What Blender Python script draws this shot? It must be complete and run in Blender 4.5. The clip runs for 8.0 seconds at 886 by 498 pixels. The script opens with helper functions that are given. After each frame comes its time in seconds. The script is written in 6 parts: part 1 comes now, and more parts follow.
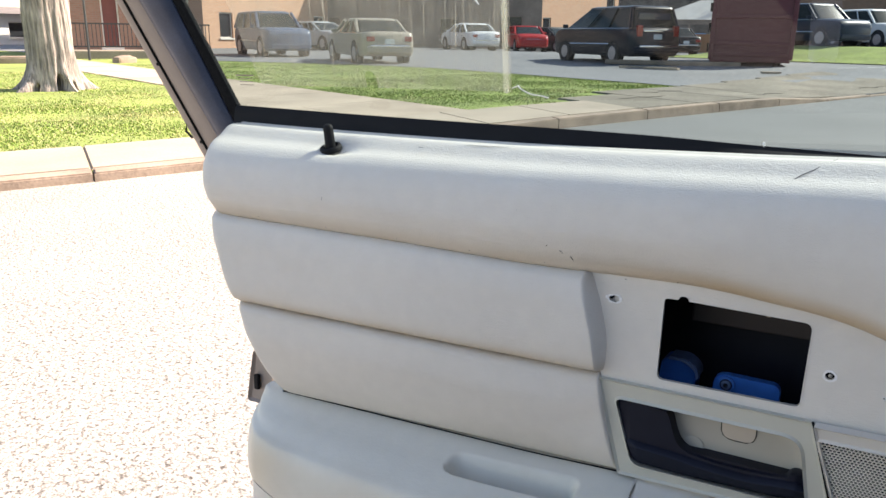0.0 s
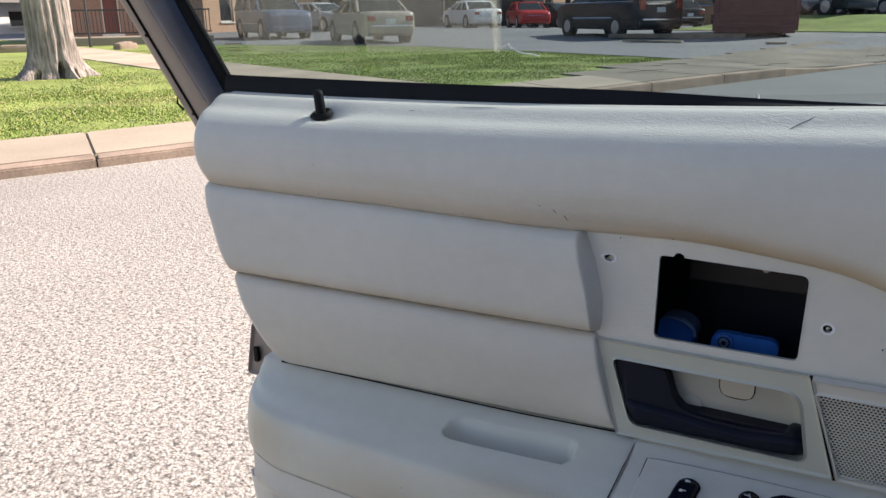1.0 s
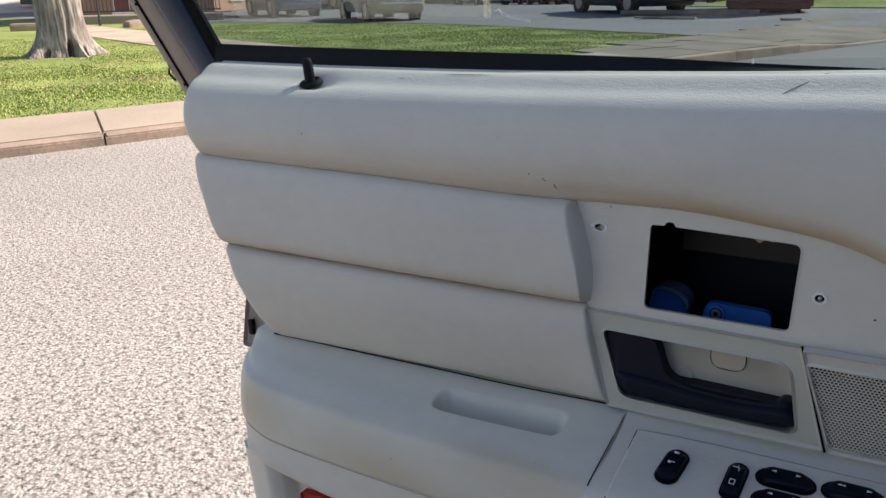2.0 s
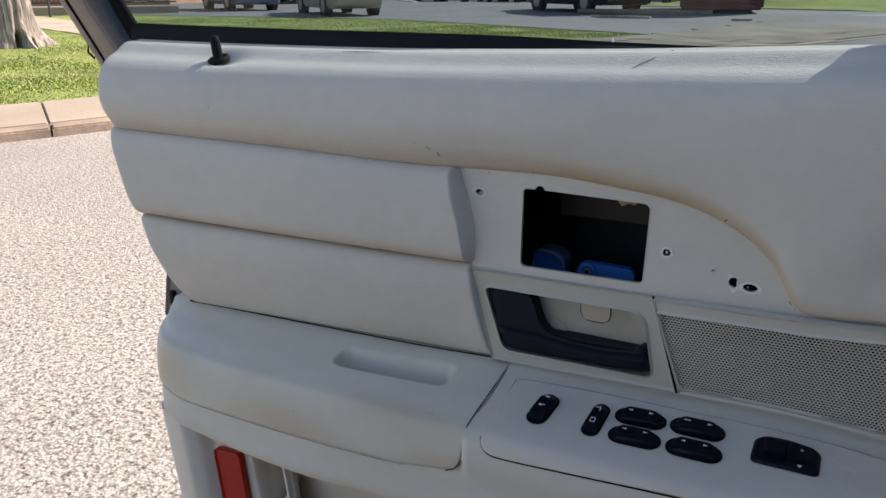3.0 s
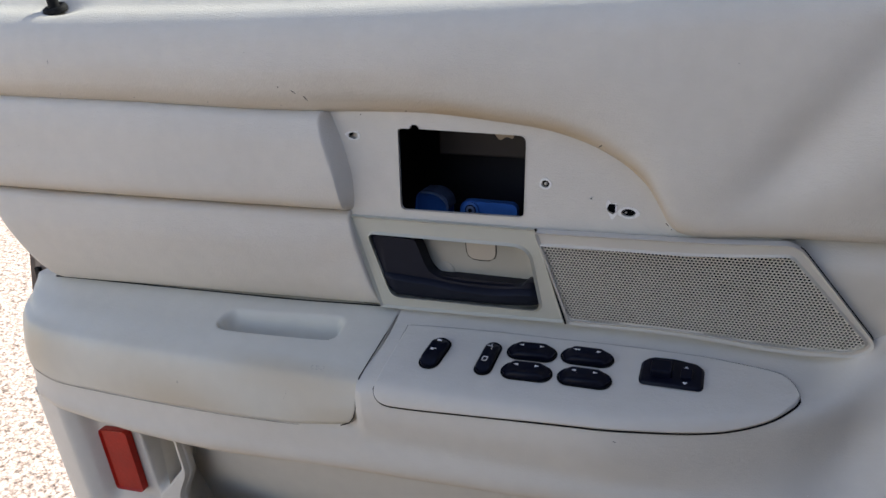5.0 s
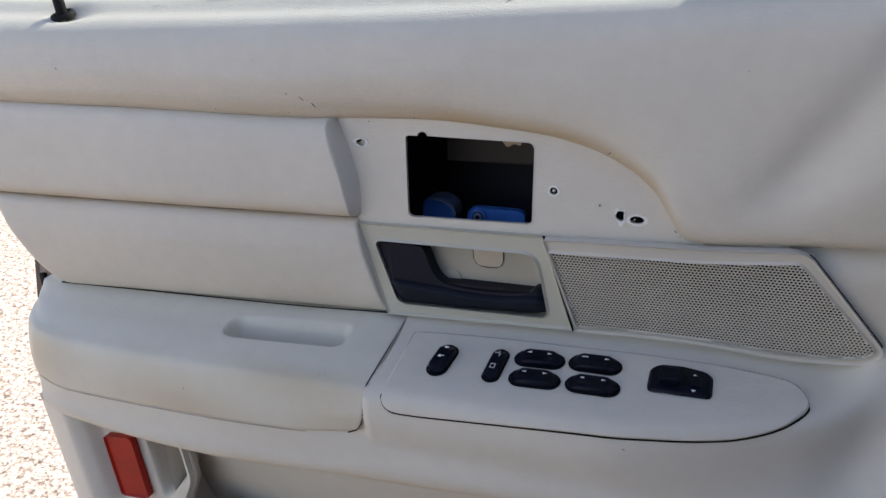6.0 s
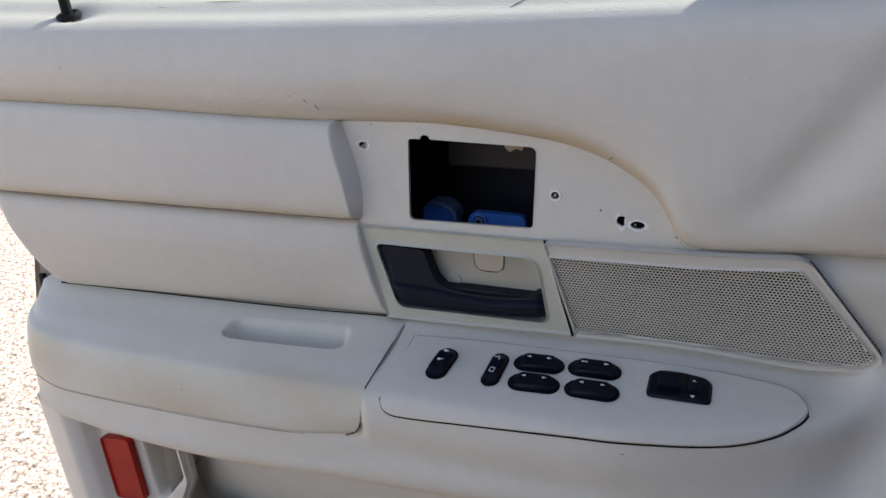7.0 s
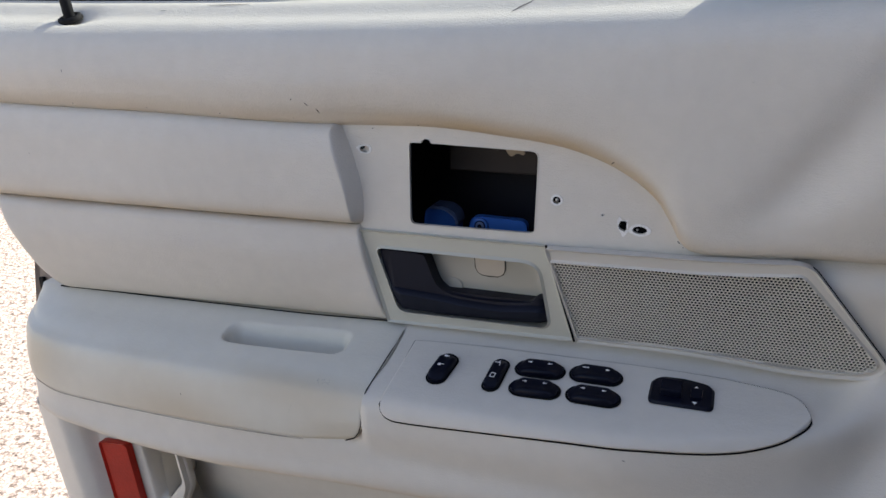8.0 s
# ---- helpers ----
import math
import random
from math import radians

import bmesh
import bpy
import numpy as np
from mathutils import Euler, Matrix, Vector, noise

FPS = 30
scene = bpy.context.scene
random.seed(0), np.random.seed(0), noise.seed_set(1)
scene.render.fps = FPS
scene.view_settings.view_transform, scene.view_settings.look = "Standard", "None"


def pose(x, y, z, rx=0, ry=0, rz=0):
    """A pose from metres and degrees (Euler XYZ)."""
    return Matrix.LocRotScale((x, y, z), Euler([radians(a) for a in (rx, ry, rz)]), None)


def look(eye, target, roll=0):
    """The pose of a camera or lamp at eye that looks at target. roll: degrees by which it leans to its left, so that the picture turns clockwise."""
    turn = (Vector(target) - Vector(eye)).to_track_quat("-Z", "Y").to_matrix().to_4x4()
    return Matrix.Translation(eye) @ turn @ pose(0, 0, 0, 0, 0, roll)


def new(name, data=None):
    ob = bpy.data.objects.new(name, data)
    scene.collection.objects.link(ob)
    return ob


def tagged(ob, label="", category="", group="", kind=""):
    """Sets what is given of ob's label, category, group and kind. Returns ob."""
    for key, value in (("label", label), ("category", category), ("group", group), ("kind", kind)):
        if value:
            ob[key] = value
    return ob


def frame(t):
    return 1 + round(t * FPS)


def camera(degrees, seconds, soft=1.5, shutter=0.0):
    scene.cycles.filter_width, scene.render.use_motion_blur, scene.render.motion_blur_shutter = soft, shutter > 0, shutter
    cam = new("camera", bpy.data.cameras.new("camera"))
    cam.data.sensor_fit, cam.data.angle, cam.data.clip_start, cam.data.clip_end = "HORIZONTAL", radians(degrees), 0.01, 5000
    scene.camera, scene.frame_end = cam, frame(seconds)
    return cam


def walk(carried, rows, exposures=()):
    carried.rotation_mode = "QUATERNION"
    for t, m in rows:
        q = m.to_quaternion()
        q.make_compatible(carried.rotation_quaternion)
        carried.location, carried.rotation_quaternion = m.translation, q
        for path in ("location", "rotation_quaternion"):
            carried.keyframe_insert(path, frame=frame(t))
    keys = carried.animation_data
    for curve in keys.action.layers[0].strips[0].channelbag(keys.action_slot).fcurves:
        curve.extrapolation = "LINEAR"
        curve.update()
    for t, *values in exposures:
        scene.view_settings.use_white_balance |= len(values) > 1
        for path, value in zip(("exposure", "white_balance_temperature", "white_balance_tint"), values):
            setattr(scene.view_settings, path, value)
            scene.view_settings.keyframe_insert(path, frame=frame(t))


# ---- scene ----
cam = camera(60.1, 8.0)
PATH = [
    (0, (0.211, -0.681, 1.055), (-0.773, 0.996, 0.59), 0.7),
    (0.3, (0.213, -0.678, 1.052), (-0.78, 0.993, 0.579), 0.6),
    (0.5, (0.215, -0.676, 1.042), (-0.773, 0.996, 0.563), 0.3),
    (0.7, (0.219, -0.667, 1.039), (-0.771, 0.995, 0.532), -0.5),
    (1, (0.221, -0.672, 1.037), (-0.772, 0.986, 0.522), -0.7),
    (2.3, (0.238, -0.653, 1.019), (-0.773, 0.973, 0.444), -0.9),
    (2.5, (0.246, -0.663, 1.014), (-0.752, 0.972, 0.438), -0.5),
    (2.7, (0.288, -0.679, 1.01), (-0.714, 0.955, 0.439), -0.4),
    (2.8, (0.302, -0.683, 1.008), (-0.673, 0.969, 0.442), -0.2),
    (3, (0.329, -0.678, 1.009), (-0.592, 1.002, 0.434), -0.1),
    (3.2, (0.332, -0.662, 1.022), (-0.553, 1.03, 0.427), -1.1),
    (3.5, (0.33, -0.654, 1.006), (-0.476, 1.07, 0.39), -3.5),
    (3.7, (0.342, -0.656, 1), (-0.414, 1.079, 0.354), -4),
    (4, (0.341, -0.638, 0.997), (-0.362, 1.104, 0.309), -3.6),
    (4.2, (0.335, -0.632, 0.992), (-0.354, 1.093, 0.251), -3),
    (4.5, (0.335, -0.635, 0.979), (-0.341, 1.105, 0.262), -2.3),
    (4.7, (0.336, -0.633, 0.986), (-0.329, 1.103, 0.25), -2.4),
    (5, (0.342, -0.646, 0.994), (-0.345, 1.097, 0.295), -2.4),
    (5.2, (0.346, -0.651, 1.001), (-0.352, 1.091, 0.311), -2.6),
    (6.3, (0.332, -0.647, 0.988), (-0.353, 1.105, 0.309), -2.2),
    (6.5, (0.333, -0.648, 0.983), (-0.356, 1.108, 0.318), -2),
    (7, (0.333, -0.653, 0.989), (-0.351, 1.107, 0.331), -1.5),
    (7.2, (0.329, -0.649, 0.993), (-0.344, 1.109, 0.318), -1.4),
    (7.5, (0.33, -0.653, 0.986), (-0.351, 1.111, 0.334), -1.3),
    (8, (0.333, -0.65, 0.986), (-0.358, 1.114, 0.344), -1.3),
]
EXPOSURES = [(0, 1.70, 7500, 18), (0.5, 1.37, 7350, 18), (1, 1.06, 7150, 18), (2.5, 0.88, 7150, 18), (3, 0.95, 7150, 18), (3.5, 1.20, 7200, 22),
             (4, 1.38, 7450, 23), (4.5, 1.50, 7650, 22), (8, 1.54, 7650, 22)]
LEAN_AXIS = Vector((0.863, 0.506, 0.0))
DOOR = (Matrix.Translation((0, 0, 0.883)) @ Matrix.Rotation(radians(-2.3), 4, LEAN_AXIS)
        @ Matrix.Translation((0, 0, -0.843)))          # how the open door hangs over the road
walk(cam, [(t, DOOR @ look(eye, target, roll)) for t, eye, target, roll in PATH], EXPOSURES)

# ---- light ----
SUN_FROM = Vector((0.42, 0.66, 0.62)).normalized()
world = bpy.data.worlds.new("sky")
world.use_nodes = True
scene.world = world
wn = world.node_tree.nodes
sky = wn.new("ShaderNodeTexSky")
sky.sky_type, sky.sun_disc = "NISHITA", False
sky.sun_elevation = math.asin(SUN_FROM.z)
sky.sun_rotation = math.atan2(SUN_FROM.x, SUN_FROM.y)
world.node_tree.links.new(sky.outputs[0], wn["Background"].inputs[0])
wn["Background"].inputs[1].default_value = 0.12
sun = new("sun", bpy.data.lights.new("sun", "SUN"))
sun.data.energy, sun.data.angle, sun.data.color = 4.8, radians(0.6), (1.0, 0.95, 0.87)
sun.matrix_world = look(SUN_FROM * 60, (0, 0, 0))


# ---- materials ----
def material(name, colour, rough=0.5, metal=0.0, vary=0.1, grain=8.0, fine=0.0, fine_scale=300.0, bump=0.0,
             bump_scale=200.0, coat=0.0, coords="Object", bump_kind="noise", dist=0.001, random_tint=0.0, spec=0.5):
    """A principled surface: broad stains, fine grain and relief, in metres."""
    m = bpy.data.materials.new(name)
    m.use_nodes = True
    n, l = m.node_tree.nodes, m.node_tree.links
    b = n["Principled BSDF"]
    b.inputs["Roughness"].default_value, b.inputs["Metallic"].default_value = rough, metal
    b.inputs["Coat Weight"].default_value = coat
    b.inputs["Specular IOR Level"].default_value = spec
    tc = n.new("ShaderNodeTexCoord")
    base = n.new("ShaderNodeRGB")
    base.outputs[0].default_value = (*colour, 1)
    last = base.outputs[0]

    def modulate(last, fac, lo, hi):
        mr = n.new("ShaderNodeMapRange")
        mr.inputs["From Min"].default_value, mr.inputs["From Max"].default_value = 0.3, 0.7
        mr.inputs["To Min"].default_value, mr.inputs["To Max"].default_value = lo, hi
        l.new(fac, mr.inputs["Value"])
        mx = n.new("ShaderNodeVectorMath")
        mx.operation = "SCALE"
        l.new(last, mx.inputs[0])
        l.new(mr.outputs[0], mx.inputs["Scale"])
        return mx.outputs[0]

    if vary:
        no = n.new("ShaderNodeTexNoise")
        no.inputs["Scale"].default_value, no.inputs["Detail"].default_value = grain, 5
        l.new(tc.outputs[coords], no.inputs["Vector"])
        last = modulate(last, no.outputs[0], 1 - vary, 1 + vary)
    if fine:
        no = n.new("ShaderNodeTexNoise")
        no.inputs["Scale"].default_value, no.inputs["Detail"].default_value = fine_scale, 3
        l.new(tc.outputs[coords], no.inputs["Vector"])
        last = modulate(last, no.outputs[0], 1 - fine, 1 + fine)
    if random_tint:
        oi = n.new("ShaderNodeObjectInfo")
        last = modulate(last, oi.outputs["Random"], 1 - random_tint, 1 + random_tint)
    l.new(last, b.inputs["Base Color"])
    if bump:
        if bump_kind == "noise":
            bt = n.new("ShaderNodeTexNoise")
            bt.inputs["Detail"].default_value = 4
            out = bt.outputs[0]
        else:
            bt = n.new("ShaderNodeTexVoronoi")
            bt.feature = "F1"
            out = bt.outputs["Distance"]
        bt.inputs["Scale"].default_value = bump_scale
        l.new(tc.outputs[coords], bt.inputs["Vector"])
        bp = n.new("ShaderNodeBump")
        bp.inputs["Strength"].default_value, bp.inputs["Distance"].default_value = bump, dist
        l.new(out, bp.inputs["Height"])
        l.new(bp.outputs[0], b.inputs["Normal"])
    return m


def vinyl_material(name, colour, rough, relief):
    """Grained automotive vinyl: tight pebble grain, soft wrinkles, faint grime, tan handling stains and painted warm
    edge glow.
    """
    m = material(name, colour, rough, vary=0.035, grain=5.0, fine=0.02, fine_scale=60, spec=0.3)
    n, l = m.node_tree.nodes, m.node_tree.links
    b = n["Principled BSDF"]
    tc = n.new("ShaderNodeTexCoord")
    cell = n.new("ShaderNodeTexVoronoi")
    cell.feature = "DISTANCE_TO_EDGE"
    cell.inputs["Scale"].default_value = 420
    warp = n.new("ShaderNodeTexNoise")
    warp.inputs["Scale"].default_value, warp.inputs["Detail"].default_value = 120, 3
    mapped = n.new("ShaderNodeMapping")
    mapped.inputs["Scale"].default_value = (0.55, 1.0, 1.3)
    l.new(tc.outputs["Object"], mapped.inputs[0])
    mixv = n.new("ShaderNodeMix")
    mixv.data_type = "VECTOR"
    mixv.inputs["Factor"].default_value = 0.012
    l.new(mapped.outputs[0], mixv.inputs["A"])
    l.new(warp.outputs["Color"], mixv.inputs["B"])
    l.new(tc.outputs["Object"], warp.inputs["Vector"])
    l.new(mixv.outputs["Result"], cell.inputs["Vector"])
    ramp = n.new("ShaderNodeMapRange")
    ramp.inputs["From Max"].default_value = 0.25
    l.new(cell.outputs["Distance"], ramp.inputs["Value"])
    wrinkle = n.new("ShaderNodeTexNoise")
    wrinkle.inputs["Scale"].default_value, wrinkle.inputs["Detail"].default_value = 95, 5
    stretch = n.new("ShaderNodeMapping")
    stretch.inputs["Scale"].default_value = (1.0, 2.0, 3.2)
    l.new(tc.outputs["Object"], stretch.inputs[0])
    l.new(stretch.outputs[0], wrinkle.inputs["Vector"])
    add = n.new("ShaderNodeMath")
    add.operation = "MULTIPLY_ADD"
    add.inputs[1].default_value = 1.6
    l.new(wrinkle.outputs[0], add.inputs[0])
    l.new(ramp.outputs[0], add.inputs[2])
    # long shallow creases that run with the panel
    crease, lay = n.new("ShaderNodeTexNoise"), n.new("ShaderNodeMapping")
    lay.inputs["Scale"].default_value = (1.0, 2.2, 3.4)
    lay.inputs["Rotation"].default_value = (0, radians(9), 0)
    crease.inputs["Scale"].default_value, crease.inputs["Detail"].default_value, crease.inputs["Distortion"].default_value = 84, 4, 0.3
    l.new(tc.outputs["Object"], lay.inputs[0])
    l.new(lay.outputs[0], crease.inputs["Vector"])
    centred, fold = n.new("ShaderNodeMath"), n.new("ShaderNodeMath")
    centred.operation, fold.operation = "SUBTRACT", "ABSOLUTE"
    centred.inputs[1].default_value = 0.5
    l.new(crease.outputs[0], centred.inputs[0])
    l.new(centred.outputs[0], fold.inputs[0])
    sharp = n.new("ShaderNodeMapRange")
    sharp.inputs["From Max"].default_value, sharp.inputs["To Max"].default_value = 0.16, 1.0
    l.new(fold.outputs[0], sharp.inputs["Value"])
    total = n.new("ShaderNodeMath")
    l.new(add.outputs[0], total.inputs[0])
    l.new(sharp.outputs[0], total.inputs[1])
    bp = n.new("ShaderNodeBump")
    bp.inputs["Strength"].default_value, bp.inputs["Distance"].default_value = relief, 0.0006
    l.new(total.outputs[0], bp.inputs["Height"])
    l.new(bp.outputs[0], b.inputs["Normal"])
    # tan handling stain and painted warm glow carried by the mesh
    att = n.new("ShaderNodeAttribute")
    att.attribute_name = "grime"
    mx = n.new("ShaderNodeMix")
    mx.data_type = "RGBA"
    src = b.inputs["Base Color"].links[0].from_socket
    l.new(att.outputs["Fac"], mx.inputs["Factor"])
    l.new(src, mx.inputs["A"])
    mx.inputs["B"].default_value = (colour[0] * 0.80, colour[1] * 0.66, colour[2] * 0.50, 1)
    l.new(mx.outputs["Result"], b.inputs["Base Color"])
    return m


BEIGE = (0.66, 0.614, 0.54)
VINYL = vinyl_material("beige grained vinyl", BEIGE, 0.64, 0.27)
PLASTIC = vinyl_material("beige moulded plastic", (0.645, 0.60, 0.522), 0.45, 0.15)
ARM = vinyl_material("beige armrest foam skin", (0.63, 0.60, 0.515), 0.42, 0.12)
BEZEL = material("pale greenish beige plastic", (0.50, 0.49, 0.415), 0.38, vary=0.03, grain=20, bump=0.08, bump_scale=900, dist=0.0003)
GRILLE = material("grey beige grille plastic", (0.60, 0.565, 0.50), 0.48, vary=0.03, grain=12)
PERFORATION = material("pale perforated grille sheet", (0.76, 0.71, 0.63), 0.5, vary=0.04, grain=12)
CUP = material("beige cup plastic", (0.43, 0.41, 0.35), 0.36, vary=0.04, grain=25)
TAN = material("tan cover plastic", (0.50, 0.44, 0.36), 0.45, vary=0.04, grain=25)
LEVER = material("navy black handle plastic", (0.007, 0.009, 0.018), 0.5, spec=0.2, vary=0.12, grain=30, bump=0.1, bump_scale=800, dist=0.0003)
SWITCH = material("black switch plastic", (0.003, 0.0045, 0.012), 0.30, spec=0.15, vary=0.15, grain=80, fine=0.1, fine_scale=900)
SLOT = material("dark gap", (0.01, 0.0095, 0.009), 0.9, vary=0.1, spec=0.1)
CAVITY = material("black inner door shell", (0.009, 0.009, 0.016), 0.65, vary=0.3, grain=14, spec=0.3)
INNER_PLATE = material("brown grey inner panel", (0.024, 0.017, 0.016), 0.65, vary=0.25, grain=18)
TAPE = material("tan masking tape", (0.42, 0.33, 0.24), 0.7, vary=0.1, grain=60)
BLUE = material("blue plastic", (0.02, 0.15, 0.46), 0.4, vary=0.08, grain=50)
BLUE_GREY = material("blue grey worn lid plastic", (0.10, 0.15, 0.25), 0.45, vary=0.1, grain=40)
WHITE = material("white print", (0.8, 0.8, 0.8), 0.6, vary=0.03)
TORN = material("torn white foam edge", (0.78, 0.76, 0.72), 0.8, vary=0.12, grain=300)
SCREW = material("dull screw metal", (0.4, 0.39, 0.37), 0.35, metal=0.9, vary=0.15, grain=300)
RUBBER = material("black window seal rubber", (0.008, 0.008, 0.009), 0.7, vary=0.2, grain=40, spec=0.2)
FLOCK = material("black flocked channel", (0.010, 0.011, 0.012), 0.95, spec=0.1, vary=0.35, grain=400, bump=0.5, bump_scale=900)
FRAME_PAINT = material("dusty blue grey frame paint", (0.038, 0.052, 0.085), 0.33, vary=0.2, grain=30, fine=0.1, fine_scale=400)
TAUPE = material("taupe frame trim", (0.26, 0.215, 0.185), 0.45, vary=0.08, grain=30)
SHELL = material("dark brown door paint", (0.03, 0.022, 0.02), 0.3, vary=0.15, grain=20, coat=0.5)


def red_reflector_material():
    m = material("red reflector lens", (0.40, 0.016, 0.006), 0.38, vary=0.12, grain=40, spec=0.25, fine=0.08, fine_scale=500)
    n, l = m.node_tree.nodes, m.node_tree.links
    tc = n.new("ShaderNodeTexCoord")
    v = n.new("ShaderNodeTexVoronoi")
    v.inputs["Scale"].default_value = 330
    bp = n.new("ShaderNodeBump")
    bp.inputs["Strength"].default_value, bp.inputs["Distance"].default_value = 0.12, 0.001
    l.new(tc.outputs["Object"], v.inputs["Vector"])
    l.new(v.outputs["Distance"], bp.inputs["Height"])
    l.new(bp.outputs[0], n["Principled BSDF"].inputs["Normal"])
    return m


REFLECTOR = red_reflector_material()


def glass_material(name, tint, gloss):
    m = bpy.data.materials.new(name)
    m.use_nodes = True
    n, l = m.node_tree.nodes, m.node_tree.links
    n.remove(n["Principled BSDF"])
    tr, gl, fr, mx = (n.new("ShaderNodeBsdfTransparent"), n.new("ShaderNodeBsdfGlossy"), n.new("ShaderNodeFresnel"), n.new("ShaderNodeMixShader"))
    tr.inputs[0].default_value = (*tint, 1)
    gl.inputs["Roughness"].default_value = gloss
    fr.inputs[0].default_value = 1.45
    l.new(fr.outputs[0], mx.inputs[0])
    l.new(tr.outputs[0], mx.inputs[1])
    l.new(gl.outputs[0], mx.inputs[2])
    l.new(mx.outputs[0], n["Material Output"].inputs[0])
    return m


def veil_dirt_material(name, amount, colour):
    """Thin upright dried dirt runs on a window, over a faint painted reflection veil."""
    m = bpy.data.materials.new(name)
    m.use_nodes = True
    n, l = m.node_tree.nodes, m.node_tree.links
    n.remove(n["Principled BSDF"])
    tc, mp, no, no2 = (n.new("ShaderNodeTexCoord"), n.new("ShaderNodeMapping"), n.new("ShaderNodeTexNoise"), n.new("ShaderNodeTexNoise"))
    mp.vector_type = "TEXTURE"
    mp.inputs["Rotation"].default_value = (0, 0.2, 0)
    mp.inputs["Scale"].default_value = (1 / 260, 1 / 4, 1 / 5)
    l.new(tc.outputs["Object"], mp.inputs[0])
    l.new(mp.outputs[0], no.inputs["Vector"])
    no.inputs["Scale"].default_value, no.inputs["Detail"].default_value = 1.0, 4
    l.new(tc.outputs["Object"], no2.inputs["Vector"])
    no2.inputs["Scale"].default_value = 14
    mr = n.new("ShaderNodeMapRange")
    for key, v in (("From Min", 0.5), ("From Max", 0.8), ("To Min", 0.8 * amount), ("To Max", 1.9 * amount)):
        mr.inputs[key].default_value = v
    l.new(no.outputs[0], mr.inputs["Value"])
    ml = n.new("ShaderNodeMath")
    ml.operation = "MULTIPLY"
    mr2 = n.new("ShaderNodeMapRange")
    for key, v in (("From Min", 0.3), ("From Max", 0.7), ("To Min", 0.6), ("To Max", 1.25)):
        mr2.inputs[key].default_value = v
    l.new(no2.outputs[0], mr2.inputs["Value"])
    # sharp single runs of differing length
    mp3, no3, run = n.new("ShaderNodeMapping"), n.new("ShaderNodeTexNoise"), n.new("ShaderNodeMapRange")
    mp3.vector_type = "TEXTURE"
    mp3.inputs["Rotation"].default_value = (0, 0.2, 0)
    mp3.inputs["Scale"].default_value = (1 / 520, 1 / 3, 1 / 9)
    l.new(tc.outputs["Object"], mp3.inputs[0])
    l.new(mp3.outputs[0], no3.inputs["Vector"])
    no3.inputs["Scale"].default_value, no3.inputs["Detail"].default_value = 1.0, 1
    for key, v in (("From Min", 0.66), ("From Max", 0.74), ("To Min", 0.0), ("To Max", 2.6 * amount)):
        run.inputs[key].default_value = v
    l.new(no3.outputs[0], run.inputs["Value"])
    both = n.new("ShaderNodeMath")
    l.new(mr.outputs[0], both.inputs[0])
    l.new(run.outputs[0], both.inputs[1])
    l.new(both.outputs[0], ml.inputs[0])
    l.new(mr2.outputs[0], ml.inputs[1])
    tr, di, tl, ad, mx = (n.new("ShaderNodeBsdfTransparent"), n.new("ShaderNodeBsdfDiffuse"), n.new("ShaderNodeBsdfTranslucent"),
                          n.new("ShaderNodeMixShader"), n.new("ShaderNodeMixShader"))
    di.inputs[0].default_value = tl.inputs[0].default_value = (*colour, 1)
    l.new(di.outputs[0], ad.inputs[1])
    l.new(tl.outputs[0], ad.inputs[2])
    l.new(ml.outputs[0], mx.inputs[0])
    l.new(tr.outputs[0], mx.inputs[1])
    l.new(ad.outputs[0], mx.inputs[2])
    l.new(mx.outputs[0], n["Material Output"].inputs[0])
    return m


GLASS = glass_material("lightly tinted door glass", (0.37, 0.465, 0.495), 0.0)
VEIL_DIRT = veil_dirt_material("reflected veil with dirt runs", 0.105, (0.56, 0.49, 0.40))
SMEAR = veil_dirt_material("bluish dried smear", 0.03, (0.50, 0.50, 0.62))


# ---- building helpers ----
def part(name, bm, mat, parent, label=""):
    me = bpy.data.meshes.new(name)
    bm.normal_update()
    bm.to_mesh(me)
    bm.free()
    me.materials.append(mat)
    ob = new(name, me)
    ob.parent = parent
    if label:
        ob["label"] = label
    return ob


def smooth(ob, angle=40):
    ob.data.polygons.foreach_set("use_smooth", [True] * len(ob.data.polygons))
    ob.data.set_sharp_from_angle(angle=radians(angle))
    return ob


def spline(*pts):
    """A smooth monotone curve through (x, y) pairs."""
    xs, ys = np.array(pts, float).T
    d = np.diff(ys) / np.diff(xs)
    m = np.zeros(len(xs))
    m[0], m[-1] = d[0], d[-1]
    for i in range(1, len(xs) - 1):
        m[i] = 0 if d[i - 1] * d[i] <= 0 else 2 * d[i - 1] * d[i] / (d[i - 1] + d[i])

    def at(x):
        x = min(max(x, xs[0]), xs[-1])
        i = min(int(np.searchsorted(xs, x, side="right")) - 1, len(xs) - 2)
        h = xs[i + 1] - xs[i]
        t = (x - xs[i]) / h
        return float((1 + 2 * t) * (1 - t) ** 2 * ys[i] + t * (1 - t) ** 2 * h * m[i]
                     + t * t * (3 - 2 * t) * ys[i + 1] + t * t * (t - 1) * h * m[i + 1])
    return at


def step(a, b, x):
    t = min(max((x - a) / (b - a), 0.0), 1.0)
    return t * t * (3 - 2 * t)


